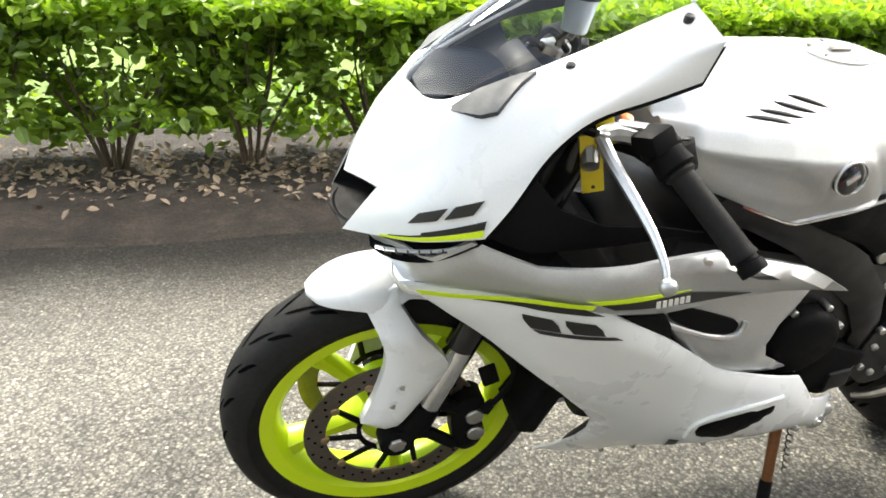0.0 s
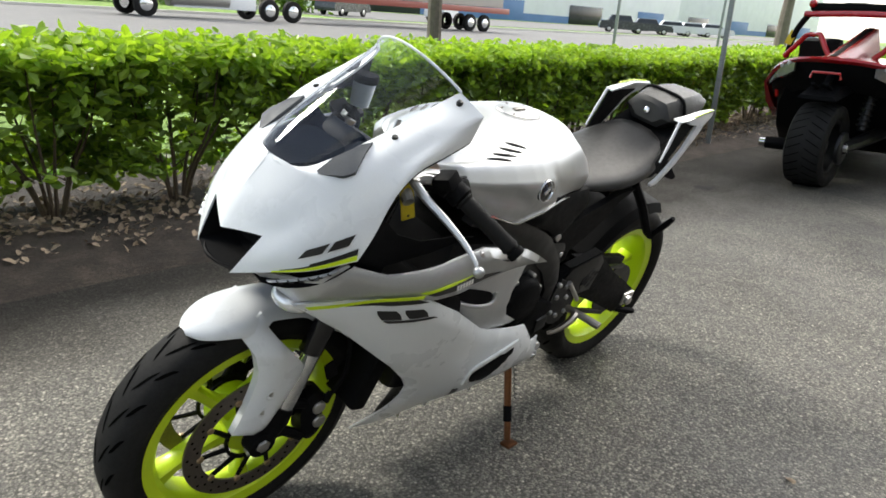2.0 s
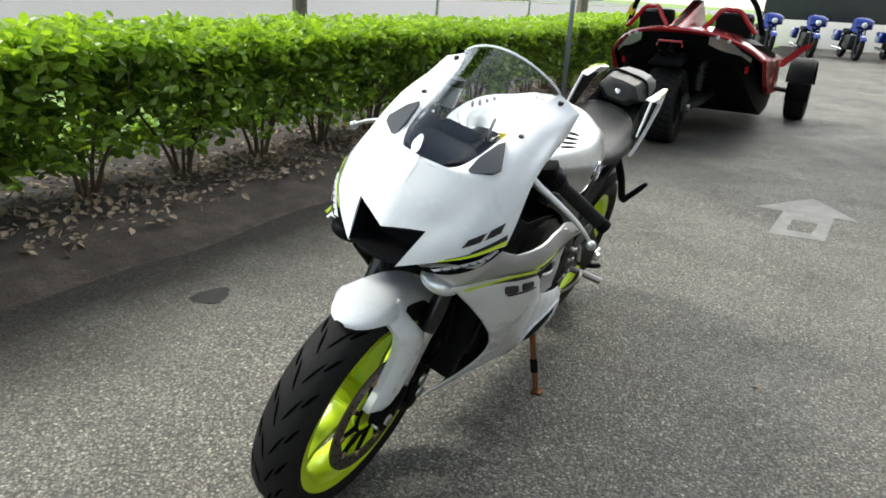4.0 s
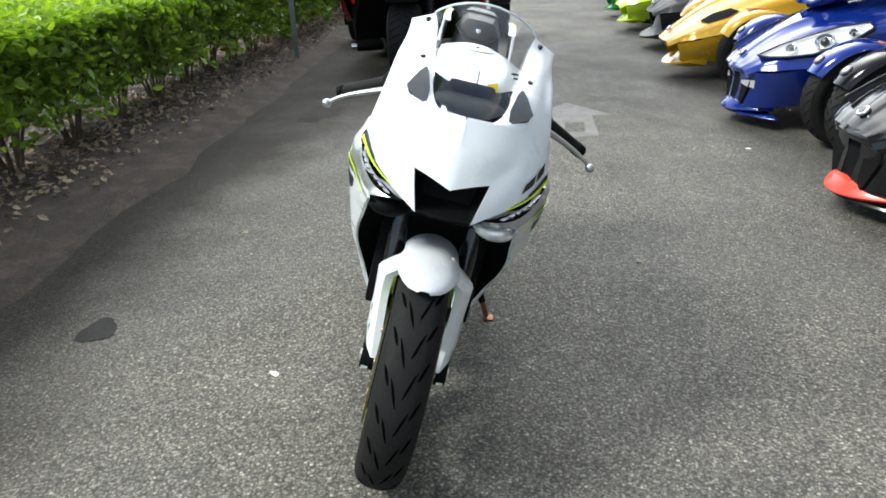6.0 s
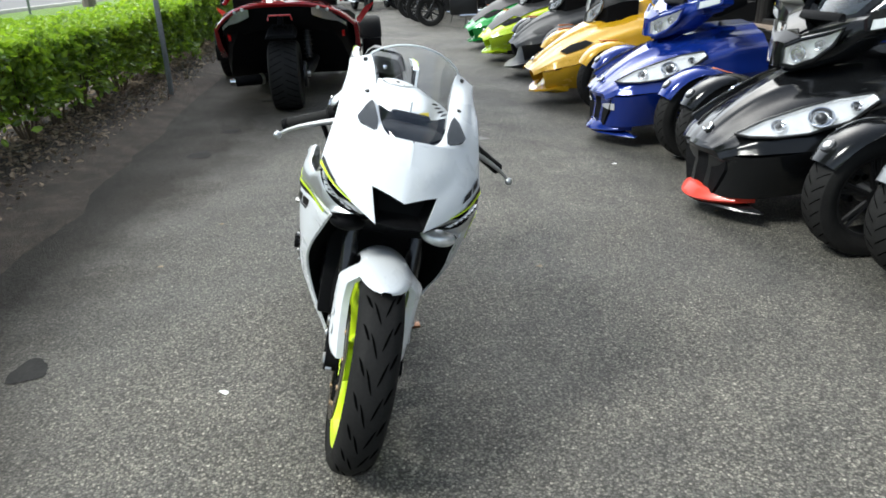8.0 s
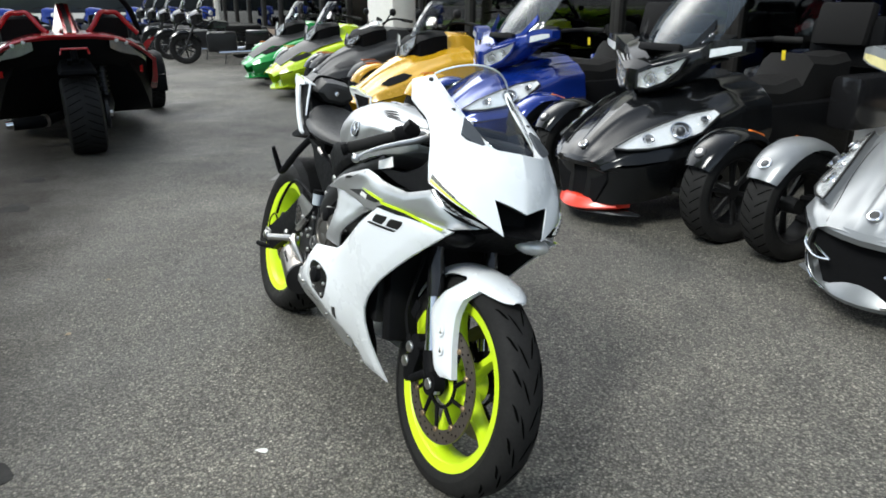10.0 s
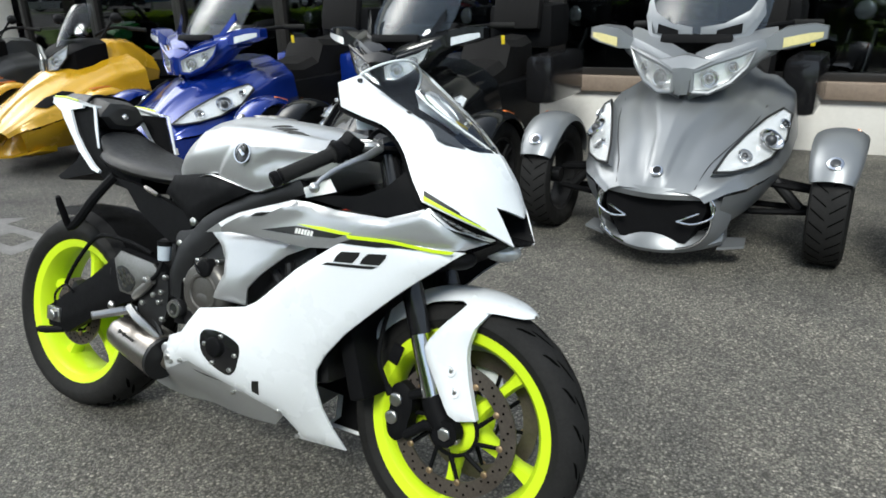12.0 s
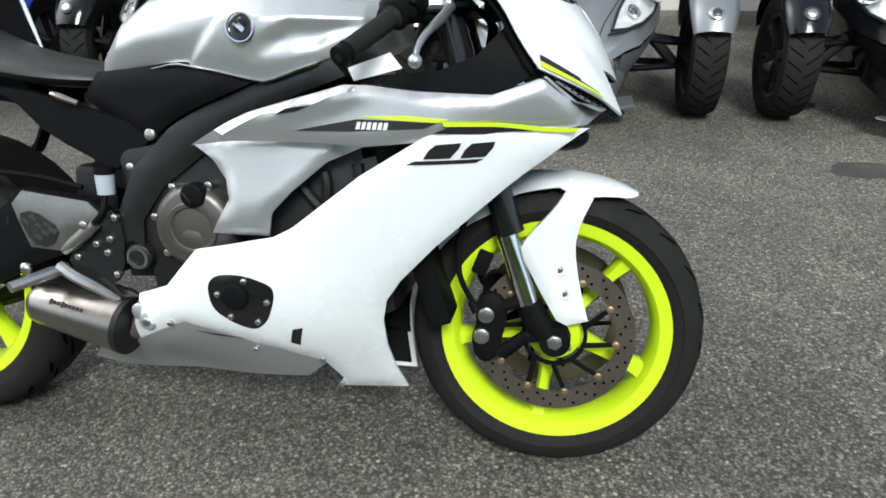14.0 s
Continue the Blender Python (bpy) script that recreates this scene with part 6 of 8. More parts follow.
CARWHITE = paint("car_white", (0.70, 0.71, 0.72), .25)
CARGREY = paint("car_dark_grey", (0.05, 0.055, 0.06), .25, .3)
for u, v, turn, m, tall, label in (
        (46, 47, 30, CARWHITE, 1.15, "white pickup truck parked on the grass"), (70, 42.5, -52, CARGREY, 1.25, "dark grey sport utility vehicle in the far lot"),
        (77.5, 43.5, -50, CARGREY, 1.15, "dark grey parked sport utility vehicle"), (83.5, 43.5, -48, CARWHITE, 1.15, "white parked pickup truck"), (90, 44, -46, CARWHITE, 1.15, "white parked van in the far lot"), (97, 44.5, -44, CARWHITE, 1.2, "white parked car in the far lot"), (34, 46, 20, CARGREY, 1.1, "dark parked car beyond the street")):
    parked_car(u, v, turn, m, tall, label, 5.3)


def truck():
    t = empty("trailer_truck", far(24.5, 31.0, 0, 0), "white truck with a long red flatbed trailer on the street", "truck")
    red, white = paint("trailer_red", (0.30, 0.06, 0.04), .5), CARWHITE
    part("deck", box(bmesh.new(), (2.5, 0, 1.35), (16, 2.4, .22), bevel=.02), red, t)
    part("side_rail", box(bmesh.new(), (2.5, -1.22, 1.30), (16, .06, .34), bevel=.01), red, t)
    part("load", box(bmesh.new(), (4.5, 0, 2.1), (11, 2.2, 1.2), bevel=.03), plain("load_grey", (.45, .42, .38), .8), t)
    part("fuel_tank", tube(bmesh.new(), [(-12.2, -1.0, .85), (-9.4, -1.0, .85)], .38, 20), STEEL, t)
    bm = bmesh.new()
    box(bm, (-10.5, 0, 2.1), (3.6, 2.3, 2.4), bevel=.15)
    box(bm, (-13.3, 0, 1.5), (2.2, 2.0, 1.3), bevel=.15)
    part("cab", bm, white, t)
    part("skirt", box(bmesh.new(), (-10.0, -1.18, .75), (4.0, .06, .6), bevel=.02), white, t)
    for x in (-13.2, -7.2, -5.9, 7.0, 8.3):
        for y in (-1, 1):
            w = part("wheel", lathe(bmesh.new(), [(-.14, .3), (-.14, .44), (-.10, .51), (.10, .51), (.14, .44), (.14, .3)], (x, y * 1.05, .50), 24), RUBBER, t)
            part("rim", disc(bmesh.new(), (x, y * 1.19, .50), (0, y, 0), .30, .05, 18, .04), CHROME, w)


truck()

# markings and stains on the asphalt
FADED = ground_mat("faded_road_paint", (0.11, 0.108, 0.104), (0.18, 0.176, 0.168), (0.27, 0.262, 0.25), 90, 0.2, 0.8)
OIL = plain("oil_stain", (0.034, 0.033, 0.032), 0.9, 0.0, 60, 0.3, 0.1, 0.0, 0.08)


def flat_shape(name, pts, z, material, label, category, m=LOT):
    bm = bmesh.new()
    vs = [bm.verts.new((x, y, z)) for x, y in pts]
    f = bm.faces.new(vs)
    ob = finish(bm, name, material, None, "", 0, m)
    return tagged(ob, label, category, "", "structure")


flat_shape("road_marking", [(2.78, -.89), (2.30, -.58), (2.30, -.745), (1.72, -.715), (1.77, -1.01), (2.33, -1.035), (2.34, -1.18)], .003, FADED, "faded white arrow painted on the asphalt", "road marking")
flat_shape("road_marking", [(2.12, -.815), (2.12, -.955), (1.87, -.935), (1.86, -.80)], .0045, ASPHALT, "worn patch inside the painted arrow", "road marking")


def blot(u, v, r, seed, label, squash=.75, material=OIL):
    rng = random.Random(seed)
    pts = []
    for k in range(26):
        a = 2 * math.pi * k / 26
        q = r * (1 + .14 * math.sin(3 * a + seed) + rng.uniform(-.06, .06))
        pts.append((u + q * math.cos(a), v + squash * q * math.sin(a)))
    flat_shape("stain", pts, .0025, material, label, "stain")


blot(-.747, 1.118, .085, 1, "dark round oil stain on the asphalt")
blot(2.40, 1.09, .12, 2, "dark oil stain on the asphalt")
blot(3.21, .967, .10, 3, "small dark stain on the asphalt")
DAMP = ground_mat("damp_asphalt", (0.020, 0.0195, 0.0185), (0.040, 0.039, 0.036), (0.085, 0.082, 0.078), 110, 0.3, 0.75)
blot(-2.70, -1.70, .22, 5, "long dark damp stain on the asphalt", .36, DAMP)
blot(-2.56, -2.53, .12, 4, "dark drip stain on the asphalt")
for k, (u, v) in enumerate(((-1.012, .395), (.154, .87), (.72, .67), (.343, -2.04), (1.4, -1.85), (-.2, -.9), (3.4, -.3))):
    bm = bmesh.new()
    rng = random.Random(70 + k)
    L = rng.uniform(.012, .022)
    ring = [(L * math.cos(a), L * .5 * math.sin(a), .003 * math.sin(2 * a)) for a in (k2 * math.pi / 4 for k2 in range(8))]
    top = bm.verts.new((0, 0, .007))
    vs = [bm.verts.new(p) for p in ring]
    for i in range(8):
        bm.faces.new((vs[i], vs[(i + 1) % 8], top))
    bm.faces.new(vs[::-1])
    ob = finish(bm, "fallen_leaf", PAPER if k in (0, 4) else LITTER, None, "", 60, lot(u, v, .003, rng.uniform(0, 180)))
    tagged(ob, "small dry leaf lying on the asphalt", "leaf", "fallen leaves")

# ---- the hedge: one shrub after another ----
def shrub_variant(seed, bare=0.0):
    rng = np.random.default_rng(seed)
    n = 7000
    # leaves sit mostly near the clipped faces, fewer inside and low down
    y = rng.uniform(-.46, .46, n)
    face = rng.random(n)
    x, z = np.empty(n), np.empty(n)
    topm = face < .28
    frm = (face >= .28) & (face < .74)
    bkm = ~(topm | frm)
    x[topm], z[topm] = rng.uniform(-.42, .42, topm.sum()), .90 - np.abs(rng.normal(0, .05, topm.sum()))
    x[frm], z[frm] = -.40 + np.abs(rng.normal(0, .11, frm.sum())), .10 + .82 * rng.beta(1.25, 1.0, frm.sum())
    x[bkm], z[bkm] = rng.uniform(-.32, .42, bkm.sum()), rng.uniform(.26, .90, bkm.sum())
    bulge = np.array([noise.noise((a * 3.1 + seed, b * 3.1, 1.7 * seed)) for a, b in zip(y, z)])
    x -= .12 * bulge * (x < 0)
    z += .06 * np.array([noise.noise((a * 4 + seed, b * 4, 3.3)) for a, b in zip(x, y)]) * (z > .7)
    gap = np.array([noise.noise((a * 4.2, b * 4.2, c * 4.2 + seed * 3)) for a, b, c in zip(x, y, z)])
    keep = gap > np.interp(z, [.1, .3, .5, .75, .82], [.14 - bare, .03 + .2 * bare, -.04 + bare, -.26 + .3 * bare, -.6])
    # the skirt of foliage frays towards the ground
    skirt = np.array([noise.noise((b * 2.7 + seed, 5.1, seed)) for b in y])
    keep &= z > .17 - .5 * bare + .24 * skirt
    c = np.stack([x, y, z], 1)[keep]
    # top leaves get the lighter colour: young growth plus sunlight put into it
    young = (c[:, 2] > .80 + .05 * rng.normal(size=len(c))) | (rng.random(len(c)) < .05 + .7 * bare)
    meshes = []
    shoots = np.stack([rng.uniform(-.4, .4, 160), rng.uniform(-.46, .46, 160), rng.uniform(.90, .985, 160)], 1)
    for pts, mat, size, up in ((c[~young], LEAF, .066 + .05 * bare, .8), (np.concatenate([c[young], shoots]), YOUNG_SUNLIT_LEAF, .058 + .05 * bare, .9)):
        me = leaves_at(pts, rng, size, up)
        me.materials.append(mat)
        meshes.append(me)
    wood = bmesh.new()
    r = random.Random(seed)
    for k in range(7):
        a = k * .9 + r.random()
        x1, y1 = .30 * math.cos(a) * r.uniform(.5, 1.1), .36 * math.sin(a) * r.uniform(.5, 1.1)
        tube(wood, bow([(.03 * math.cos(a), .04 * math.sin(a), -.03), (x1 * .35, y1 * .35, .22), (x1 * .8, y1 * .8, .50), (x1, y1, .82)], 3), [.014, .012, .011, .010, .009, .008, .006, .005, .004, .003], 6)
        for q in range(3):
            z0 = .2 + .2 * q
            f = z0 / .82
            tube(wood, [(x1 * f, y1 * f, z0), (x1 * f + r.uniform(-.14, .14), y1 * f + r.uniform(-.14, .14), z0 + r.uniform(.08, .2))], [.004, .002], 5)
    return meshes, wood


def hedge():
    """A full hedge along the aisle that grows thin and leggy towards the entrance."""
    made = []
    for k in range(12):
        meshes, wood = shrub_variant(11 + 5 * k, .16 if k < 6 else 0.0)
        s = empty("hedge_shrub", lot(-3.6 + .66 * k, 2.55, .05, -90), "clipped green hedge shrub, thin and leggy low down" if k < 6 else "clipped green hedge shrub with young leaves and painted sunlight on top", "shrub", "shrubs of the hedge")
        for name, me, label in (("foliage", meshes[0], "glossy dark green leaves"), ("young_foliage", meshes[1], "yellow-green young leaves with sunlit brightness put into their colour")):
            ob = new(name, me)
            ob.parent = s
            tagged(ob, label, kind="stuff")
        tagged(part("branchwork", wood, TWIG, s, "thin bare brown branchwork"), kind="stuff")
        s.matrix_basis = s.matrix_basis @ Matrix.Diagonal((1, 1, .95, 1))
        made.append(s)
    rng = random.Random(5)
    for k in range(12, 30):
        m = lot(-3.6 + .66 * k + rng.uniform(-.05, .05), 2.55 + rng.uniform(-.06, .06), .05, -90 + (180 if rng.random() < .4 else 0))
        copy_thing(made[6 + (k * 5 + k // 6) % 6], m @ Matrix.Diagonal((1, 1, min(1.04, .93 + .0135 * (k - 10.5)), 1)))


hedge()

# dry leaves under the hedge
rng_l = np.random.default_rng(9)
cl = np.stack([rng_l.uniform(-4.5, 12, 7500), 2.48 + rng_l.normal(0, .30, 7500), .062 + rng_l.random(7500) * .012], 1)
cl = cl[cl[:, 1] > 1.85]
lit = leaves_at(cl, rng_l, .045, 2.5)
lit.materials.append(LITTER)
litter = new("leaf_litter", lit)
litter.matrix_basis = LOT
tagged(litter, "dry brown fallen leaves scattered under the hedge", "leaf litter", "", "stuff")

# grass blades behind the hedge
rng_g = np.random.default_rng(19)
cg = np.stack([rng_g.uniform(-8, 14, 5000), rng_g.uniform(3.4, 7.5, 5000), np.full(5000, -.03)], 1)
blades = leaves_at(cg, rng_g, .10, 0.1)
blades.materials.append(leafy("grass_blade", (0.06, 0.15, 0.015), (0.20, 0.36, 0.05)))
gr = new("grass", blades)
gr.matrix_basis = LOT
tagged(gr, "sunlit green grass verge behind the hedge", "grass", "", "stuff")

# ---- three-wheeled roadsters: x forward, y left ----
TSILVER = paint("graphite_silver_paint", (0.205, 0.215, 0.225), .37, .5, .3, .04)
TBLACK = paint("black_metallic_paint", (0.006, 0.0065, 0.0072), .14, .0, .35, .3, .2)
TBLUE = paint("blue_metallic_paint", (0.006, 0.025, 0.21), .16, .3, .8, .25)
TYELLOW = paint("yellow_paint", (0.72, 0.40, 0.012), .25, .1, .7, .08)
TLIME = paint("lime_green_paint", (0.50, 0.68, 0.01), .25, 0, .7, .08)
TGREEN = paint("green_paint", (0.015, 0.26, 0.045), .22, .2, .7, .12)
TMATT = paint("matt_black_paint", (0.012, 0.0125, 0.013), .48, .0, .1, .2)
LIPRED = paint("red_lip_paint", (0.68, 0.045, 0.02), .35, 0, .4, .05)
AMBERLENS = plain("pale_amber_lens", (0.62, 0.55, 0.25), .25, 0, 60, .15, .02, .4)
DARKIN = plain("lamp_housing", (0.06, 0.062, 0.066), .3, .5, 60, .2, .02)


def strip(bm, a, b, thick=.006):
    """A band between two rows of points, given some thickness."""
    n = len(a)
    va, vb = [bm.verts.new(p) for p in a], [bm.verts.new(p) for p in b]
    fs = [bm.faces.new((va[i], va[i + 1], vb[i + 1], vb[i])) for i in range(n - 1)]
    return fs


def road_wheel(parent, c, r, half, rim_mat, spokes=5, rim_r=.66, side=1):
    prof = [(-half * .8, r * rim_r), (-half * .98, r * (rim_r + .1)), (-half, r * .86), (-half * .88, r * .965), (-half * .6, r * .995), (0, r), (half * .6, r * .995), (half * .88, r * .965), (half, r * .86), (half * .98, r * (rim_r + .1)), (half * .8, r * rim_r)]
    w = part("wheel", lathe(bmesh.new(), prof, c, 44), RUBBER, parent, "black tyre on a spoked rim")
    bm = bmesh.new()
    n = 30
    for k in range(n):
        for s in (-1, 1):
            a0 = 2 * math.pi * (k + (.5 if s > 0 else 0)) / n
            left, right = [], []
            for q in range(4):
                f = q / 3
                y = c[1] + s * half * (.10 + .72 * f)
                a = a0 + .16 * f
                rr = np.interp(.10 + .72 * f, [0, .6, .88, 1], [r, r * .995, r * .965, r * .86]) + .001
                for lst, d in ((left, -.0035), (right, .0035)):
                    lst.append(bm.verts.new((c[0] + rr * math.cos(a + d / rr), y, c[2] + rr * math.sin(a + d / rr))))
            for q in range(3):
                bm.faces.new((left[q], right[q], right[q + 1], left[q + 1]))
    tagged(part("tread_pattern", bm, GROOVE, w), kind="stuff")
    bm = bmesh.new()
    lathe(bm, [(-half * .8, r * rim_r), (-half * .7, r * (rim_r - .06)), (half * .7, r * (rim_r - .06)), (half * .8, r * rim_r)], c, 36)
    tube(bm, [(c[0], c[1] - half * .5, c[2]), (c[0], c[1] + half * .6, c[2])], [r * .16, r * .14], 14)
    for k in range(spokes):
        a = 2 * math.pi * (k + .3) / spokes
        for off in (-.10, .10):
            tube(bm, [(c[0] + r * .12 * math.cos(a), c[1] + side * half * .45, c[2] + r * .12 * math.sin(a)), (c[0] + r * (rim_r - .04) * math.cos(a + off), c[1] + side * half * .62, c[2] + r * (rim_r - .04) * math.sin(a + off))], [.014, .011], 6)
    part("rim", bm, rim_mat, w)
    return w


def lamp(parent, name, pts, depth, bulbs, label="clear headlight lens over bright reflectors"):
    """A headlight: a glazed outline of points, a dark bowl behind it and round reflectors inside."""
    c = sum((Vector(p) for p in pts), Vector()) / len(pts)
    nrm = Vector((0, 0, 0))
    for i in range(len(pts)):
        nrm += (Vector(pts[i - 1]) - c).cross(Vector(pts[i]) - c)
    nrm.normalize()
    if nrm.x < 0:
        nrm = -nrm
    bm = bmesh.new()
    vs = [bm.verts.new(Vector(p) + nrm * .004) for p in pts]
    mid = bm.verts.new(c + nrm * .018)
    for i in range(len(vs)):
        bm.faces.new((vs[i - 1], vs[i], mid))
    lens = part(name, bm, LENS, parent, label, 60)
    lens.visible_shadow = False
    bm = bmesh.new()
    rim = [bm.verts.new(p) for p in pts]
    bowl = [bm.verts.new(c + (Vector(p) - c) * .86 - nrm * depth) for p in pts]
    for i in range(len(pts)):
        bm.faces.new((rim[i - 1], rim[i], bowl[i], bowl[i - 1]))
    bm.faces.new(bowl)
    part("bowl", bm, REFLECTOR, lens)
    loop = [Vector(p) + nrm * .003 for p in pts]
    part("bezel", tube(bmesh.new(), [tuple(p) for p in loop + loop[:1]], .0065, 6), INK, lens)
    for p, r in bulbs:
        p = Vector(p)
        bm = bmesh.new()
        side = nrm.orthogonal().normalized()
        up = nrm.cross(side)
        rings = []
        for rr, dd in ((r, .002), (r * .97, .009), (r * .88, .008), (r * .80, -.004), (r * .58, -.014), (r * .54, -.008)):
            rings.append([p + nrm * (dd - .004) + rr * (math.cos(a) * side + math.sin(a) * up) for a in (2 * math.pi * k / 18 for k in range(18))])
        loft(bm, rings, True, False)
        part("reflector", bm, CHROME, lens)
        part("projector", ball(bmesh.new(), p - nrm * .006, (r * .45,) * 3, 12), DARKIN, lens)
    return lens


HOOD = [(.47, [(0, .455), (.09, .450), (.155, .435), (.200, .405), (.225, .372)]),
        (.43, [(0, .497), (.10, .487), (.195, .455), (.265, .415), (.292, .375)]),
        (.34, [(0, .565), (.10, .548), (.22, .505), (.325, .450), (.370, .385)]),
        (.20, [(0, .652), (.10, .632), (.24, .575), (.375, .500), (.425, .410)]),
        (.06, [(0, .725), (.12, .702), (.27, .640), (.420, .555), (.465, .440)]),
        (-.10, [(0, .780), (.15, .760), (.30, .705), (.440, .625), (.485, .480)]),
        (-.35, [(0, .835), (.18, .815), (.33, .765), (.445, .690), (.480, .520)]),
        (-.62, [(0, .850), (.20, .830), (.33, .780), (.42, .700), (.45, .540)])]


def hood_point(x, f):
    """On the hood: x along, f across from the ridge (0) to the lower edge (4)."""
    xs = [h[0] for h in HOOD]
    i = min(int(f), 3)
    g = f - i
    out = []
    for k in (0, 1):
        out.append(np.interp(-x, [-q for q in xs], [h[1][i][k] * (1 - g) + h[1][i + 1][k] * g for h in HOOD]))
    return Vector((x, out[0], out[1]))


def hood_mesh(drop=0.0, beak=0.0, ridge=.013, hollow=0.0):
    """The hood as one pressed skin with a raised, narrowing spine."""
    bm = bmesh.new()
    rings = []
    for k in range(45):
        x = .47 - 1.09 * (k / 44) ** 1.25
        half = [hood_point(x, f) for f in (0, .5, 1, 1.5, 2, 2.5, 3, 3.5, 4)]
        fine = bow(half, 5)
        q = max(0.0, (x - .1) / .37)
        half_w = np.interp(x, [-.3, 0, .25, .42], [.21, .17, .075, .05])
        row = []
        for p in fine:
            z = p.z + ridge * ease((half_w - p.y) / .016) * min(1.0, (.47 - x) / .05)
            z -= hollow * math.exp(-((p.y - half_w - .045) / .036) ** 2) * min(1.0, (.47 - x) / .10)
            nose = q * q * max(0.0, 1 - (p.y / .30) ** 2)
            row.append((x + beak * q + .028 * nose, p.y * (1 - .25 * beak * q), z - drop * q - .062 * nose + .018 * q * (p.y / .3) ** 2))
        rings.append([(a, -b, c) for a, b, c in row[:0:-1]] + row)
    loft(bm, rings, False, False)
    bmesh.ops.smooth_vert(bm, verts=[v for v in bm.verts if not v.is_boundary], factor=.4, use_axis_x=True, use_axis_y=True, use_axis_z=True)
    bmesh.ops.recalc_face_normals(bm, faces=bm.faces)
    bmesh.ops.solidify(bm, geom=bm.faces[:], thickness=.003)
    return bm


def fender_mesh(y, side, r=.325, half=.105, a0=31, a1=165):
    bm = bmesh.new()
    rings = []
    n = 14
    for k in range(n):
        f = k / (n - 1)
        a = radians(a0 + (a1 - a0) * f)
        rr = r + .018 * math.sin(math.pi * f)
        hw = half * (1 - .22 * (2 * f - 1) ** 4)
        ring = []
        for q in range(9):
            b = math.pi * (q / 8 - .5)
            ring.append((rr * math.cos(a) - .045 * (1 - math.cos(b)) * math.cos(a), y + hw * math.sin(b), .285 + rr * math.sin(a) - .045 * (1 - math.cos(b)) * math.sin(a)))
        rings.append(ring)
    loft(bm, rings, False, False)
    bmesh.ops.recalc_face_normals(bm, faces=bm.faces)
    bmesh.ops.solidify(bm, geom=bm.faces[:], thickness=-.005)
    return bm


def touring_trike(m, label, main, lip_mat, fender_mat, accent, shield, group, blinker=LENS, tall=1.0):
    t = empty("three_wheeler", m, label, "three-wheeler", group)
    hood = part("hood", hood_mesh(ridge=.016, hollow=.014) if main is TSILVER else hood_mesh(ridge=.007, hollow=.004), main, t, "", 30)
    for s in (1, -1):
        seam = []
        for x, y in ((.455, .175), (.36, .205), (.26, .245), (.14, .285), (0, .325), (-.15, .35)):
            fs = [f for f in np.linspace(0, 4, 60)]
            f = min(fs, key=lambda q: abs(hood_point(x, q).y - y))
            p = hood_point(x, f)
            q = max(0.0, (x - .1) / .37)
            nose = q * q * max(0.0, 1 - (p.y / .30) ** 2)
            seam.append((p.x + .028 * nose, s * p.y, p.z - .062 * nose + .018 * q * (p.y / .3) ** 2 + .0005))
        part("hood_seam", tube(bmesh.new(), bow(seam, 4), .0028, 6), INK, hood)
    bdg = part("badge", disc(bmesh.new(), (.452, 0, .477), (.62, 0, .78), .030, .012, 20, .004), CHROME, hood, "round chrome badge")
    part("badge_core", disc(bmesh.new(), (.4535, 0, .4795), (.62, 0, .78), .019, .008, 16), TBLACK, bdg)
    # shoulder lamps
    for s in (1, -1):
        P = [hood_point(x, f) for x, f in ((.405, 2.25), (.36, 2.75), (.27, 3.15), (.14, 3.38), (-.03, 3.40), (-.17, 3.05), (-.16, 2.72), (-.02, 2.45), (.13, 2.30), (.28, 2.18))]
        P = [p + Vector((.020, .016, .022)) for p in P]
        B = [(hood_point(.08, 2.90) + Vector((.022, .018, .026)), .060), (hood_point(.24, 2.68) + Vector((.020, .016, .024)), .036), (hood_point(-.06, 2.98) + Vector((.018, .016, .024)), .026)]
        if s < 0:
            P, B = [Vector((p.x, -p.y, p.z)) for p in P], [(Vector((p.x, -p.y, p.z)), r) for p, r in B]
        part("lamp_housing", loft(bmesh.new(), [[tuple(p) for p in P], [tuple(p - Vector((.034, s * .026, .036))) for p in P]], True, False), main, t)
        lamp(t, "lower_headlight", P, .012, B)
    # flanks and black under-body
    for s in (1, -1):
        bm = bmesh.new()
        rings = []
        for x, half in HOOD[1:]:
            y, z = half[-1]
            rings.append([(x, s * y, z + .004), (x - .01, s * (y - .01), z - .05), (x - .03, s * (y * .86), z - .14), (x - .05, s * (y * .70), .20)])
        loft(bm, rings, False, False)
        part("flank", bm, main, t)
    bm = bmesh.new()
    box(bm, (-.25, 0, .33), (1.15, .52, .34), bevel=.04)
    box(bm, (-1.0, 0, .42), (1.5, .50, .42), bevel=.06)
    part("underbody", bm, BLACK, t, "black plastic underbody")
    # front grille, bumper and lip
    bm = bmesh.new()
    loft(bm, [[(.440, -.225, .372), (.440, .225, .372), (.39, .25, .372), (.39, -.25, .372)], [(.450, -.225, .29), (.450, .225, .29), (.39, .24, .30), (.39, -.24, .30)], [(.464, -.15, .150), (.464, .15, .150), (.39, .17, .150), (.39, -.17, .150)]])
    part("grille", bm, BLACK, t, "black mesh grille", 20)
    bm = bmesh.new()
    rows = []
    for y in (-.235, -.17, -.085, 0, .085, .17, .235):
        k = abs(y) / .235
        x = .494 - .060 * k ** 2
        z = .388 + .004 * k
        rows.append([(x, y, z + .018), (x + .014, y, z - .008), (x + .002, y, z - .034), (x - .04, y, z - .03)])
    loft(bm, rows)
    part("hood_lip", bm, main, t, "", 30)
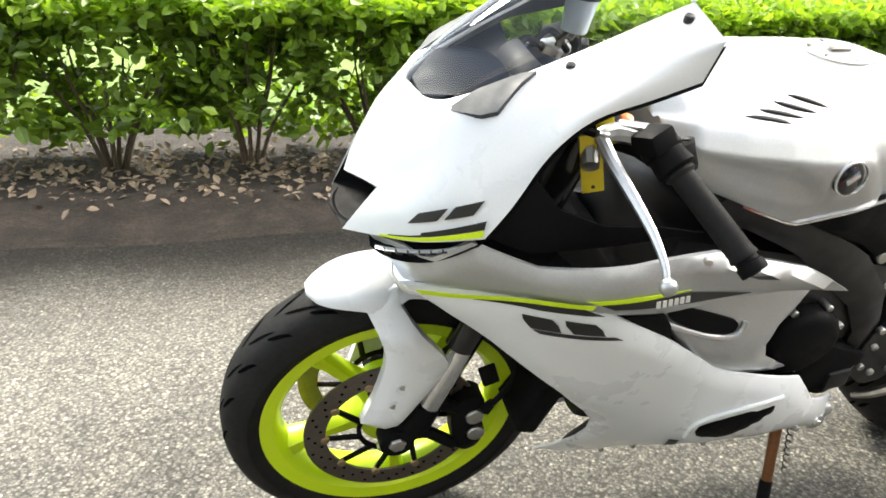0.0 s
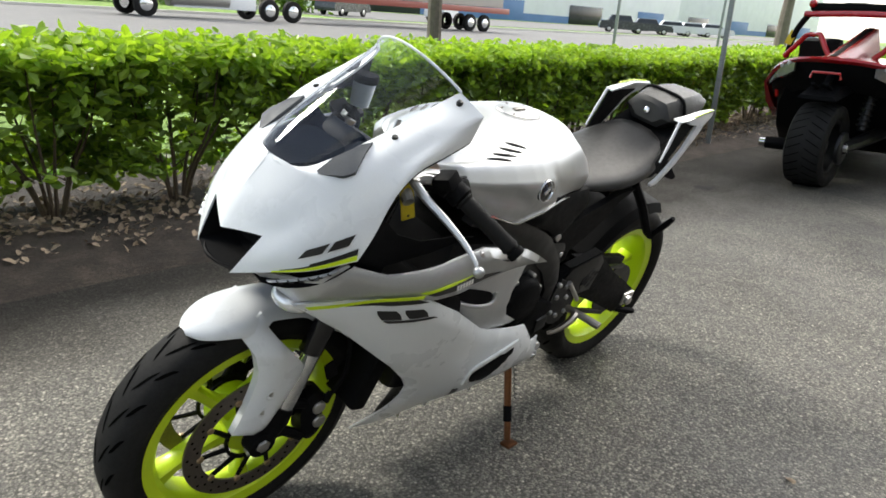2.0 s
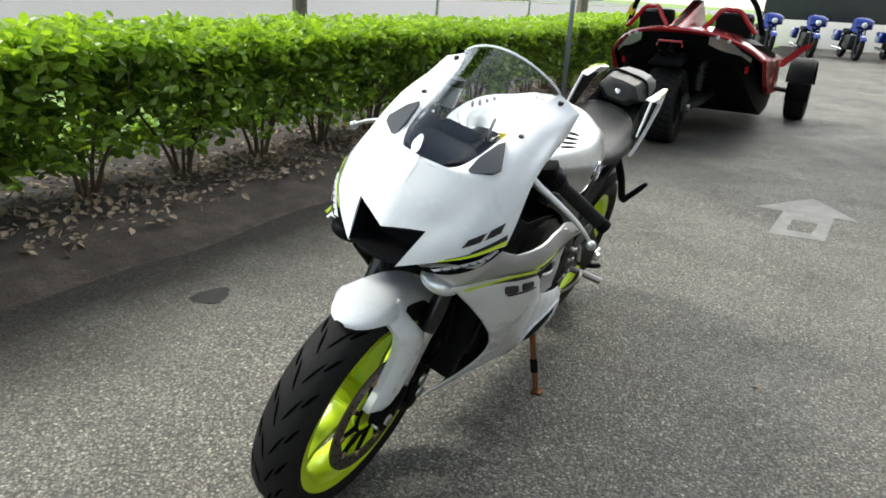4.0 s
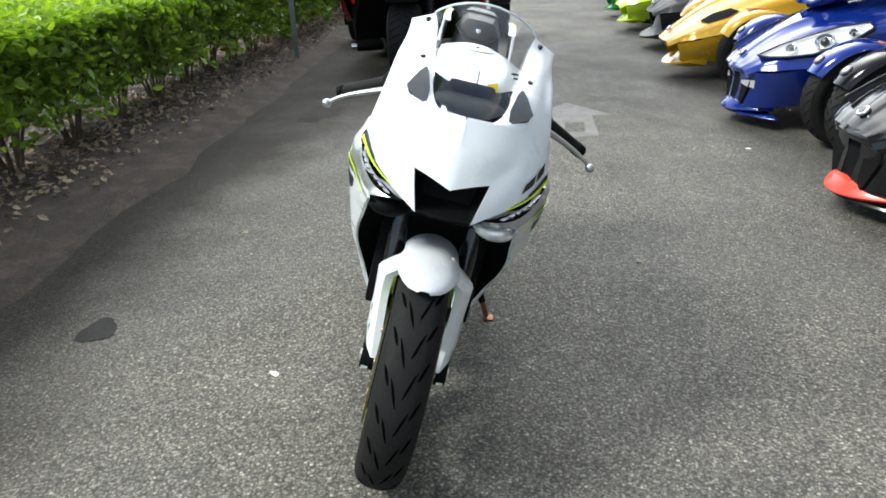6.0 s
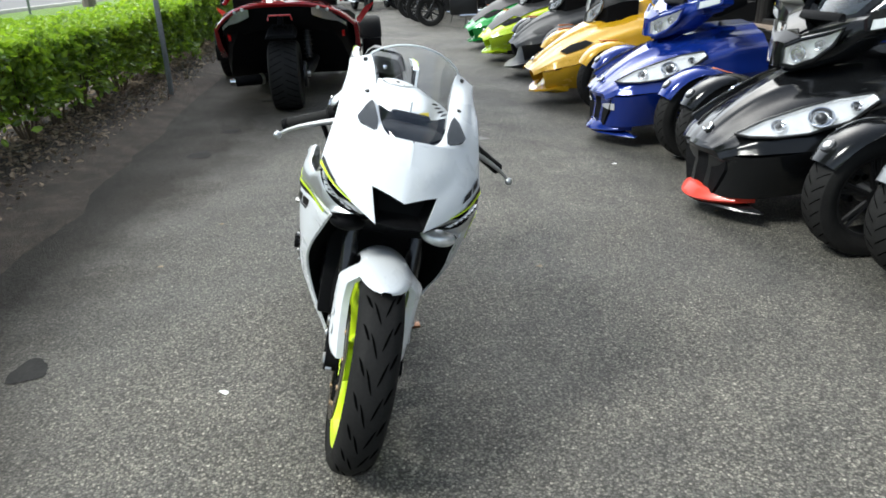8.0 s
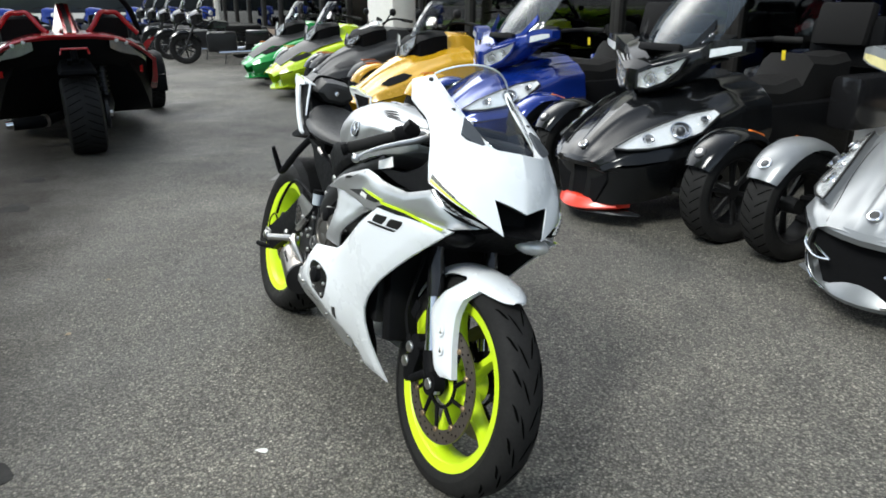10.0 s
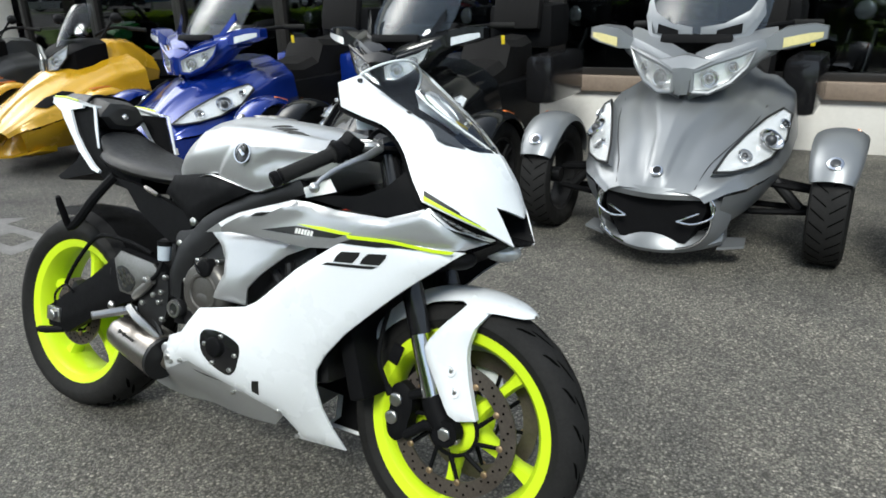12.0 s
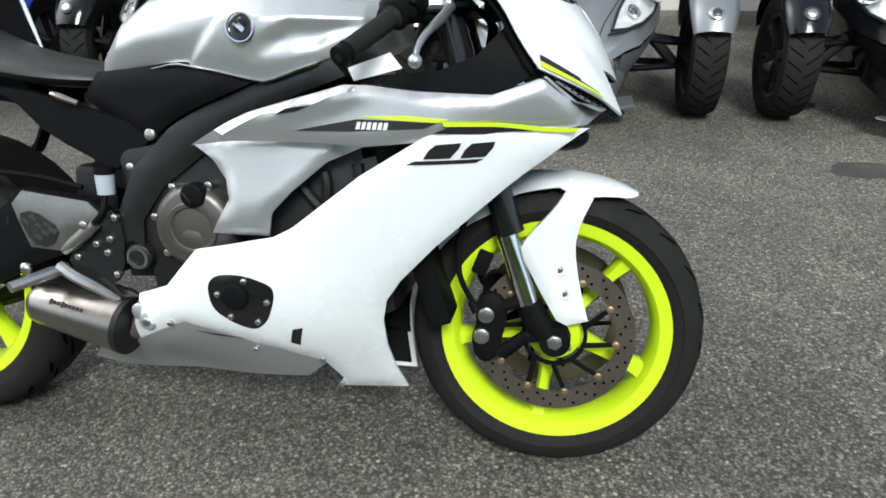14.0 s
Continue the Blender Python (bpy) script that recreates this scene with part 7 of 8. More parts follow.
    if main is TSILVER:
        for s in (1, -1):
            bm = bmesh.new()
            outer = [(.33, .300, .385), (.33, .318, .31), (.34, .308, .22), (.38, .255, .145), (.43, .18, .115)]
            mid = [(.405, .262, .380), (.415, .280, .30), (.425, .270, .215), (.448, .222, .150), (.475, .155, .120)]
            inner = [(.440, .236, .372), (.450, .255, .30), (.458, .244, .215), (.474, .195, .155), (.490, .12, .130)]
            loft(bm, [[(x, s * y, z) for x, y, z in curve_at(r, 14)] for r in (outer, mid, inner)], False, False)
            bmesh.ops.recalc_face_normals(bm, faces=bm.faces)
            bmesh.ops.solidify(bm, geom=bm.faces[:], thickness=.006)
            side_panel = part("bumper_side", bm, main, t, "", 40)
            part("bright_edge", tube(bmesh.new(), [(x + .003, s * y, z) for x, y, z in curve_at(inner, 16)], .005, 6), CHROME, side_panel)
            part("bumper_wire", tube(bmesh.new(), bow([(.498, s * .115, .262), (.496, s * .17, .256), (.484, s * .215, .266), (.462, s * .258, .290), (.452, s * .262, .335), (.455, s * .240, .368)], 4), .006, 8), CHROME, t, "thin chrome line across the grille")
            part("bumper_wire", tube(bmesh.new(), bow([(.498, s * .115, .262), (.490, s * .17, .288), (.480, s * .205, .305)], 4), .005, 8), CHROME, t, "thin chrome line across the grille")
        bm = bmesh.new()
        rows = []
        for y in np.linspace(-.29, .29, 17):
            k = abs(y) / .29
            x = .490 - .16 * k ** 2.2
            z = .098 + .030 * k ** 2
            h = .050 + .035 * (1 - k)
            rows.append([(x - .10, y, z + h + .006), (x - .025, y, z + h), (x + .006, y, z + h * .55), (x + .016, y, z + .020), (x, y, z), (x - .10, y, z - .008)])
        loft(bm, rows)
        part("front_lip", bm, lip_mat, t, "", 30)
        for s in (1, -1):
            bm = bmesh.new()
            loft(bm, [[(.34, s * .27, .112), (.34, s * .27, .098), (.22, s * .27, .098), (.22, s * .27, .125)], [(.30, s * .38, .122), (.30, s * .38, .112), (.20, s * .37, .112), (.20, s * .37, .132)]])
            part("side_blade", bm, accent, t)
    else:
        # a smooth front mask that falls from the hood's edge to the chin
        for s in (1, -1):
            top = curve_at([(.462, .06, .395), (.455, .18, .385), (.43, .292, .378), (.34, .37, .385), (.20, .425, .41), (.06, .465, .44)], 18)
            mid = curve_at([(.452, .06, .28), (.445, .17, .28), (.415, .27, .28), (.33, .345, .28), (.20, .395, .30), (.06, .425, .32)], 18)
            low = curve_at([(.470, .05, .150), (.455, .15, .148), (.415, .235, .15), (.33, .300, .155), (.20, .335, .17), (.06, .355, .19)], 18)
            bm = bmesh.new()
            loft(bm, [[(p.x, s * p.y, p.z) for p in r] for r in (top, mid, low)], False, False)
            mask = part("front_mask", bm, main, t, "", 40)
            part("mask_line", tube(bmesh.new(), [(.468, s * .10, .352), (.458, s * .19, .362), (.425, s * .285, .352), (.452, s * .20, .338), (.468, s * .10, .352)], .0045, 6), DARK if main is TBLACK else main, mask)
            if main is TBLUE:
                part("fog_lamp", loft(bmesh.new(), [[(.466, s * .12, .305), (.466, s * .12, .285)], [(.455, s * .20, .320), (.455, s * .20, .278)], [(.428, s * .265, .325), (.428, s * .265, .276)]], False, False), REFLECTOR, mask, "bright fog lamp")
        bm = bmesh.new()
        rows = []
        for y in np.linspace(-.25, .25, 13):
            k = abs(y) / .25
            x, z, h = .525 - .15 * k ** 2, .098 + .022 * k ** 2, .050 + .020 * (1 - k)
            rows.append([(x - .10, y, z + h + .012), (x - .03, y, z + h), (x + .004, y, z + h * .45), (x + .012, y, z + .010), (x, y, z), (x - .10, y, z - .004)])
        loft(bm, rows)
        part("front_lip", bm, lip_mat, t, "", 30)
        bm = bmesh.new()
        loft(bm, [[(.50 - .22 * (y / .36) ** 2, y, .098), (.51 - .22 * (y / .36) ** 2, y, .088), (.30, y, .084), (.30, y, .105)] for y in np.linspace(-.36, .36, 13)])
        part("chin_plate", bm, BLACK_GLOSS if main is TBLACK else main, t, "", 30)
    # front wheels, fenders, arms
    for s in (1, -1):
        road_wheel(t, (0, s * .69, .285), .285, .082, DARK, 6, .68, s)
        f = part("fender", fender_mesh(s * .69, s), fender_mat, t)
        part("fender_badge", disc(bmesh.new(), (.242, s * .69, .527), (.707, 0, .707), .034, .010, 20, .003), CHROME if main is TSILVER else DARKIN, f)
        part("fender_gem", disc(bmesh.new(), (.2445, s * .69, .5295), (.707, 0, .707), .021, .006, 16, .003), DARKIN if main is TSILVER else STEEL, f)
        for x0, z0, z1 in ((.10, .22, .24), (-.10, .22, .24), (.06, .38, .34), (-.08, .38, .34)):
            part("suspension_arm", tube(bmesh.new(), [(x0, s * .22, z0), (x0 * .3, s * .62, z1)], .016, 8), BLACK, t)
        bm = bmesh.new()
        tube(bm, [(.02, s * .30, .52), (.02, s * .56, .25)], .026, 10)
        part("damper", bm, DARK, t)
        part("fender_reflector", box(bmesh.new(), (-.10, s * .745, .595), (.13, .03, .018), (s * 35, -18, 0), .006), ORANGE, f)
        if s > 0 or main is TSILVER:
            part("price_tag", box(bmesh.new(), (-.60, s * .47, .965), (.004, .022, .055), (0, 6, s * 12), .001), TAG, t, "yellow paper tag")
    # upper fairing with the pair of upper lamps
    V = Vector
    for s in (1, -1):
        P = [V((.075, s * .040, .775)), V((.070, s * .035, .865)), V((.035, s * .12, .905)), V((-.02, s * .215, .935)), V((-.065, s * .285, .965)), V((-.045, s * .255, .885)), V((.0, s * .195, .815)), V((.05, s * .11, .77))]
        P = [p + V((.040, s * .004, .004)) for p in P]
        part("lamp_rim", tube(bmesh.new(), [tuple(p) for p in P + P[:1]], .012, 8), main, t)
        lamp(t, "upper_headlight", P, .028, [((.076, s * .115, .838), .042), ((.028, s * .205, .888), .026)])
    bm = bmesh.new()
    rings = []
    for f, w, z0, z1, x0 in ((0, .02, .755, .885, .085), (.2, .085, .775, .915, .06), (.45, .165, .80, .945, .02), (.7, .245, .86, .972, -.035), (.88, .31, .93, .99, -.075), (1, .36, .955, .995, -.12)):
        rings.append((w, z0, z1, x0))
    for s in (1, -1):
        rr = [[(x0 - .012, s * w, z1 - .015), (x0 - .03, s * w, z1 + .02), (x0 - .12, s * w * .95, z1 + .06), (x0 - .20, s * w * .95, z1 + .02), (x0 - .16, s * w, z0 - .01), (x0 - .03, s * w, z0 - .02), (x0 - .015, s * w, z0 - .005)] for w, z0, z1, x0 in rings]
        b2 = bmesh.new()
        loft(b2, rr)
        part("upper_fairing", b2, main, t)
    part("nose_divider", loft(bmesh.new(), [[(.124, -.030, .768), (.132, 0, .766), (.124, .030, .768), (.06, 0, .76)], [(.122, -.034, .83), (.136, 0, .832), (.122, .034, .83), (.06, 0, .84)], [(.118, -.052, .885), (.126, 0, .892), (.118, .052, .885), (.05, 0, .90)], [(.085, -.125, .922), (.085, 0, .945), (.085, .125, .922), (.02, 0, .95)]]), main, t, "", 30)
    # mirrors on stubby wings with light strips
    for s in (1, -1):
        bm = bmesh.new()
        loft(bm, [[(-.10, s * .30, 1.0), (-.10, s * .30, .955), (-.20, s * .30, .95), (-.20, s * .30, 1.01)], [(-.10, s * .39, 1.055), (-.09, s * .39, .960), (-.22, s * .39, .955), (-.22, s * .39, 1.06)], [(-.13, s * .50, 1.07), (-.125, s * .50, .985), (-.24, s * .50, .98), (-.24, s * .50, 1.07)], [(-.17, s * .56, 1.058), (-.165, s * .56, 1.005), (-.24, s * .56, 1.0), (-.24, s * .56, 1.058)]])
        mirror = part("mirror_wing", bm, main, t, "", 30)
        bm = bmesh.new()
        loft(bm, [[(-.088, s * .39, 1.012), (-.083, s * .39, .968), (-.095, s * .39, .966)], [(-.118, s * .49, 1.032), (-.115, s * .49, .992), (-.127, s * .49, .99)], [(-.152, s * .545, 1.035), (-.15, s * .545, 1.010), (-.16, s * .545, 1.008)]])
        part("turn_light", bm, blinker if blinker is not LENS else REFLECTOR, mirror)
    # screen
    bm = bmesh.new()
    rows = []
    for f, z, x, w in ((0, .985, -.10, .25), (.2, 1.06, -.15, .285), (.45, 1.16, -.235, .295), (.7, 1.26, -.33, .285), (.88, 1.33, -.40, .255), (.97, 1.362, -.437, .21), (1.0, 1.372, -.45, .15)):
        rows.append([(x - .12 * abs(y) ** 2.2, w * y, z if abs(y) < .99 else z) for y in (-1, -.8, -.55, -.28, 0, .28, .55, .8, 1)])
    rows = [[(x, y, .985 + (z - .985) * tall) for x, y, z in r] for r in rows]
    loft(bm, rows, False, False)
    sc = part("windscreen", bm, shield, t, "", 60)
    sc.visible_shadow = False
    for s in (1, -1):
        bm = bmesh.new()
        loft(bm, [[(-.085, s * .10, 1.0), (-.09, s * .13, .98), (-.12, s * .11, .98)], [(-.12, s * .22, 1.03), (-.12, s * .235, 1.0), (-.15, s * .22, 1.0)], [(-.24, s * .275, 1.17), (-.22, s * .285, 1.11), (-.25, s * .28, 1.12)]])
        part("screen_bracket", bm, accent, t)
    if main is TSILVER:
        for s in (1, -1):
            trim = part("screen_trim", loft(bmesh.new(), [[(-.085, s * y, z) for y, z in ((.02, 1.00), (.02, 1.035), (.02, 1.06))], [(-.112, s * .12, .995), (-.118, s * .12, 1.05), (-.125, s * .12, 1.075)], [(-.140, s * .22, 1.01), (-.150, s * .225, 1.09), (-.165, s * .22, 1.13)], [(-.19, s * .27, 1.10), (-.215, s * .275, 1.17), (-.24, s * .265, 1.21)]], False, False), main, t, "silver screen trim")
            part("trim_insert", loft(bmesh.new(), [[(-.100, s * .09, 1.015), (-.106, s * .09, 1.045)], [(-.132, s * .20, 1.03), (-.140, s * .20, 1.075)]], False, False), BLACK, trim)
    part("screen_base", box(bmesh.new(), (-.13, 0, .985), (.12, .34, .05), (0, -25, 0), .015), BLACK, t)
    # cockpit, seat, luggage
    for s in (1, -1):
        bm = bmesh.new()
        tube(bm, bow([(-.50, s * .05, 1.0), (-.56, s * .25, 1.04), (-.66, s * .38, 1.05)], 4), .014, 8)
        bar = part("handlebar", bm, BLACK, t)
        part("grip", tube(bmesh.new(), [(-.64, s * .36, 1.05), (-.72, s * .49, 1.045)], .019, 12), RUBBER, bar)
    part("dash", box(bmesh.new(), (-.42, 0, .98), (.25, .42, .12), (0, 20, 0), .03), BLACK, t)
    bm = bmesh.new()
    rings = []
    for x, w, z0, z1 in ((-.62, .16, .62, .80), (-.80, .20, .60, .76), (-1.0, .21, .58, .74), (-1.2, .20, .60, .78), (-1.28, .20, .62, .92), (-1.5, .19, .64, .90), (-1.72, .17, .66, .92)):
        rings.append([(x, -w, z0), (x, -w * .98, z1 - .05), (x, -w * .7, z1), (x, 0, z1 + .01), (x, w * .7, z1), (x, w * .98, z1 - .05), (x, w, z0)])
    loft(bm, rings)
    part("seat", bm, VINYL, t)
    part("backrest", box(bmesh.new(), (-1.83, 0, 1.10), (.10, .40, .30), (0, -12, 0), .04), VINYL, t)
    bm = bmesh.new()
    box(bm, (-2.05, 0, .98), (.40, .56, .34), (0, 0, 0), .06)
    part("top_case", bm, BLACK, t)
    for s in (1, -1):
        part("side_case", box(bmesh.new(), (-1.75, s * .36, .62), (.70, .22, .36), bevel=.06), main if main is TBLUE else BLACK_GLOSS, t)
    road_wheel(t, (-1.72, 0, .315), .315, .11, DARK, 5, .62)
    return t


def sport_trike(m, label, main, hood_mat, lip_mat, screen, group, drop=.06, beak=.10, tank_mat=None, low=1.0):
    t = empty("three_wheeler", m, label, "three-wheeler", group)
    hood = part("hood", hood_mesh(drop, beak), hood_mat, t, "", 30)
    part("badge", disc(bmesh.new(), (.455 + beak * .9, 0, .49 - drop), (.75, 0, .65), .024, .012, 16, .004), CHROME, hood)
    for s in (1, -1):
        P = [hood_point(.34, 1.9), hood_point(.28, 2.9), hood_point(.10, 3.1), hood_point(-.02, 2.9), hood_point(.06, 2.2), hood_point(.22, 1.8)]
        P = [Vector((p.x + beak * max(0, (p.x - .1) / .37) + .01, s * p.y, p.z - drop * max(0, (p.x - .1) / .37) + .012)) for p in P]
        bm = bmesh.new()
        c = sum(P, Vector()) / len(P)
        P = [c + (p - c) * .66 for p in P]
        vs = [bm.verts.new(p) for p in P]
        mid = bm.verts.new(c + Vector((0, 0, .006)))
        for i in range(len(vs)):
            bm.faces.new((vs[i - 1], vs[i], mid))
        part("hood_vent", bm, BLACK if hood_mat is not TMATT else DARK, hood)
        if hood_mat in (TLIME, TGREEN):
            bm = bmesh.new()
            rows = []
            for x in np.linspace(.38, -.40, 14):
                q = max(0.0, (x - .1) / .37)
                row = []
                for f in (0, .4, .8, 1.2, 1.6, 2.0 + .5 * (x < .1)):
                    p = hood_point(x, f)
                    nose = q * q * max(0.0, 1 - (p.y / .30) ** 2)
                    row.append((x + beak * q + .028 * nose + .006, s * p.y * (1 - .25 * beak * q), p.z - drop * q - .062 * nose + .018))
                rows.append(row)
            loft(bm, rows, False, False)
            part("hood_panel", bm, TMATT, hood, "dark grey centre panel", 50)
        bm = bmesh.new()
        rings = []
        for x, half in HOOD[1:]:
            k = max(0.0, (x - .1) / .37)
            y, z = half[-1]
            x, z = x + beak * k, z - drop * k
            rings.append([(x, s * y, z + .004), (x - .02, s * (y - .01), z - .06), (x - .05, s * (y * .82), max(.17, z - .15)), (x - .07, s * (y * .66), .16)])
        loft(bm, rings, False, False)
        part("flank", bm, main, t)
    bm = bmesh.new()
    box(bm, (-.20, 0, .32), (1.1, .46, .32), bevel=.04)
    box(bm, (-1.0, 0, .40), (1.4, .40, .36), bevel=.06)
    part("underbody", bm, BLACK, t)
    bm = bmesh.new()
    rows = []
    for y in [-.30, -.24, -.14, 0, .14, .24, .30]:
        k = abs(y) / .30
        x = .52 - .16 * k ** 2
        z = .09 + .05 * k ** 2
        rows.append([(x - .13, y, z + .26), (x - .09, y, z + .13), (x - .03, y, z + .06), (x + .05, y, z + .038), (x + .052, y, z + .024), (x - .10, y, z)])
    loft(bm, rows)
    part("front_lip", bm, lip_mat, t)
    for s in (1, -1):
        road_wheel(t, (0, s * .66, .285), .285, .080, DARK, 6, .68, s)
        f = part("fender", fender_mesh(s * .66, s), main if main is not TLIME else BLACK_GLOSS, t)
        part("fender_stripe", box(bmesh.new(), (.02, s * .66, .633), (.16, .05, .008), (0, 0, 0), .003), ORANGE, f)
        for x0, z0, z1 in ((.10, .22, .24), (-.10, .22, .24), (.06, .36, .33), (-.08, .36, .33)):
            part("suspension_arm", tube(bmesh.new(), [(x0, s * .2, z0), (x0 * .3, s * .6, z1)], .015, 8), BLACK, t)
    V = Vector
    for s in (1, -1):
        P = [V((-.005, s * .02, .735)), V((-.02, s * .02, .84)), V((-.06, s * .12, .90)), V((-.11, s * .21, .95)), V((-.09, s * .19, .85)), V((-.035, s * .12, .755))]
        P = [V((p.x, p.y, .8 + (p.z - .8) * low)) for p in P]
        P = [p + V((.03, 0, 0)) for p in P]
        lamp(t, "headlight", P, .022, [((-.018, s * .085, .8 + .02 * low), .044)])
    bm = bmesh.new()
    rings = [[(-.04, -.02, .84), (-.04, .02, .84), (-.02, .02, .755), (-.02, -.02, .755)]]
    rings = []
    for x, w, z0, z1 in ((-.04, .12, .74, .86), (-.12, .21, .74, .93), (-.25, .24, .76, .97), (-.42, .22, .80, .98)):
        rings.append([(x, -w, z0), (x, -w, z1 - .04), (x, -w * .6, z1), (x, w * .6, z1), (x, w, z1 - .04), (x, w, z0)])
    loft(bm, rings)
    part("upper_fairing", bm, BLACK, t)
    bm = bmesh.new()
    rows = []
    for z, x, w in ((.92, -.12, .15), (1.0, -.16, .165), (1.09, -.22, .17), (1.18, -.285, .155), (1.24, -.33, .12), (1.262, -.345, .07)):
        z = .92 + (z - .92) * (1 if low > .8 else .35)
        rows.append([(x - .10 * abs(y) ** 2.2, w * y, z) for y in (-1, -.75, -.4, 0, .4, .75, 1)])
    loft(bm, rows, False, False)
    sc = part("windscreen", bm, screen, t, "", 60)
    sc.visible_shadow = False
    # tank and tail sides
    bm = bmesh.new()
    rings = []
    for x, w, z0, z1 in ((-.30, .20, .62, .88), (-.50, .25, .56, .97), (-.72, .24, .56, .95), (-.95, .19, .56, .80)):
        rings.append([(x, -w * .8, z0), (x, -w, z0 + .4 * (z1 - z0)), (x, -w * .7, z1 - .03), (x, -w * .3, z1), (x, w * .3, z1), (x, w * .7, z1 - .03), (x, w, z0 + .4 * (z1 - z0)), (x, w * .8, z0)])
    loft(bm, rings)
    part("tank", bm, tank_mat or main, t)
    bm = bmesh.new()
    rings = []
    for x, w, z0, z1 in ((-.90, .16, .60, .76), (-1.1, .20, .60, .74), (-1.35, .18, .64, .84), (-1.65, .14, .70, .88)):
        rings.append([(x, -w, z0), (x, -w * .9, z1), (x, w * .9, z1), (x, w, z0)])
    loft(bm, rings)
    part("seat", bm, VINYL, t)
    for s in (1, -1):
        bm = bmesh.new()
        tube(bm, bow([(-.45, s * .05, 1.0), (-.50, s * .22, 1.06), (-.60, s * .36, 1.05)], 4), .013, 8)
        bar = part("handlebar", bm, BLACK, t)
        part("grip", tube(bmesh.new(), [(-.58, s * .34, 1.05), (-.66, s * .46, 1.03)], .018, 10), RUBBER, bar)
        bm = bmesh.new()
        tube(bm, [(-.38, s * .22, .98), (-.42, s * .36, 1.12)], .009, 6)
        ball(bm, (-.43, s * .40, 1.14), (.03, .07, .045), 10)
        part("mirror", bm, BLACK, t)
    road_wheel(t, (-1.70, 0, .315), .315, .11, DARK, 5, .62)
    return t


ROW = "three-wheelers in a row"
touring_trike(lot(-1.376, -2.42, 0, 88.3), "graphite silver three-wheeler with four headlights and fender badges", TSILVER, TSILVER, TSILVER, TSILVER, TINTED, ROW, AMBERLENS)
touring_trike(lot(.36, -2.40, 0, 89), "gloss black three-wheeler with a red front lip", TBLACK, LIPRED, TBLACK, TBLACK, TINTED, ROW)
touring_trike(lot(2.10, -2.42, 0, 90), "metallic blue three-wheeler with a tall clear windscreen", TBLUE, TBLUE, TBLUE, TBLUE, clear("pale_acrylic", (.78, .82, .86), .03, 1, .08, (.6, .65, .7)), ROW)
touring_trike(lot(-3.14, -2.40, 0, 90), "black three-wheeler with chrome-trimmed fenders", TBLACK, TBLACK, TBLACK, TBLACK, TINTED, ROW)
sport_trike(lot(3.80, -2.42, 0, 90), "yellow three-wheeler with a long pointed hood", TYELLOW, TYELLOW, TYELLOW, SCREEN, ROW)
sport_trike(lot(5.55, -2.55, 0, 90), "matt black low three-wheeler with a short hood", TMATT, TMATT, TMATT, TINTED, ROW, .0, .0, None, .6)
sport_trike(lot(7.10, -2.55, 0, 90), "lime yellow and black three-wheeler with a beak nose", TLIME, TLIME, TLIME, SCREEN, ROW)
sport_trike(lot(8.70, -2.60, 0, 90), "green and grey three-wheeler with a beak nose", TGREEN, TGREEN, TGREEN, SCREEN, ROW)


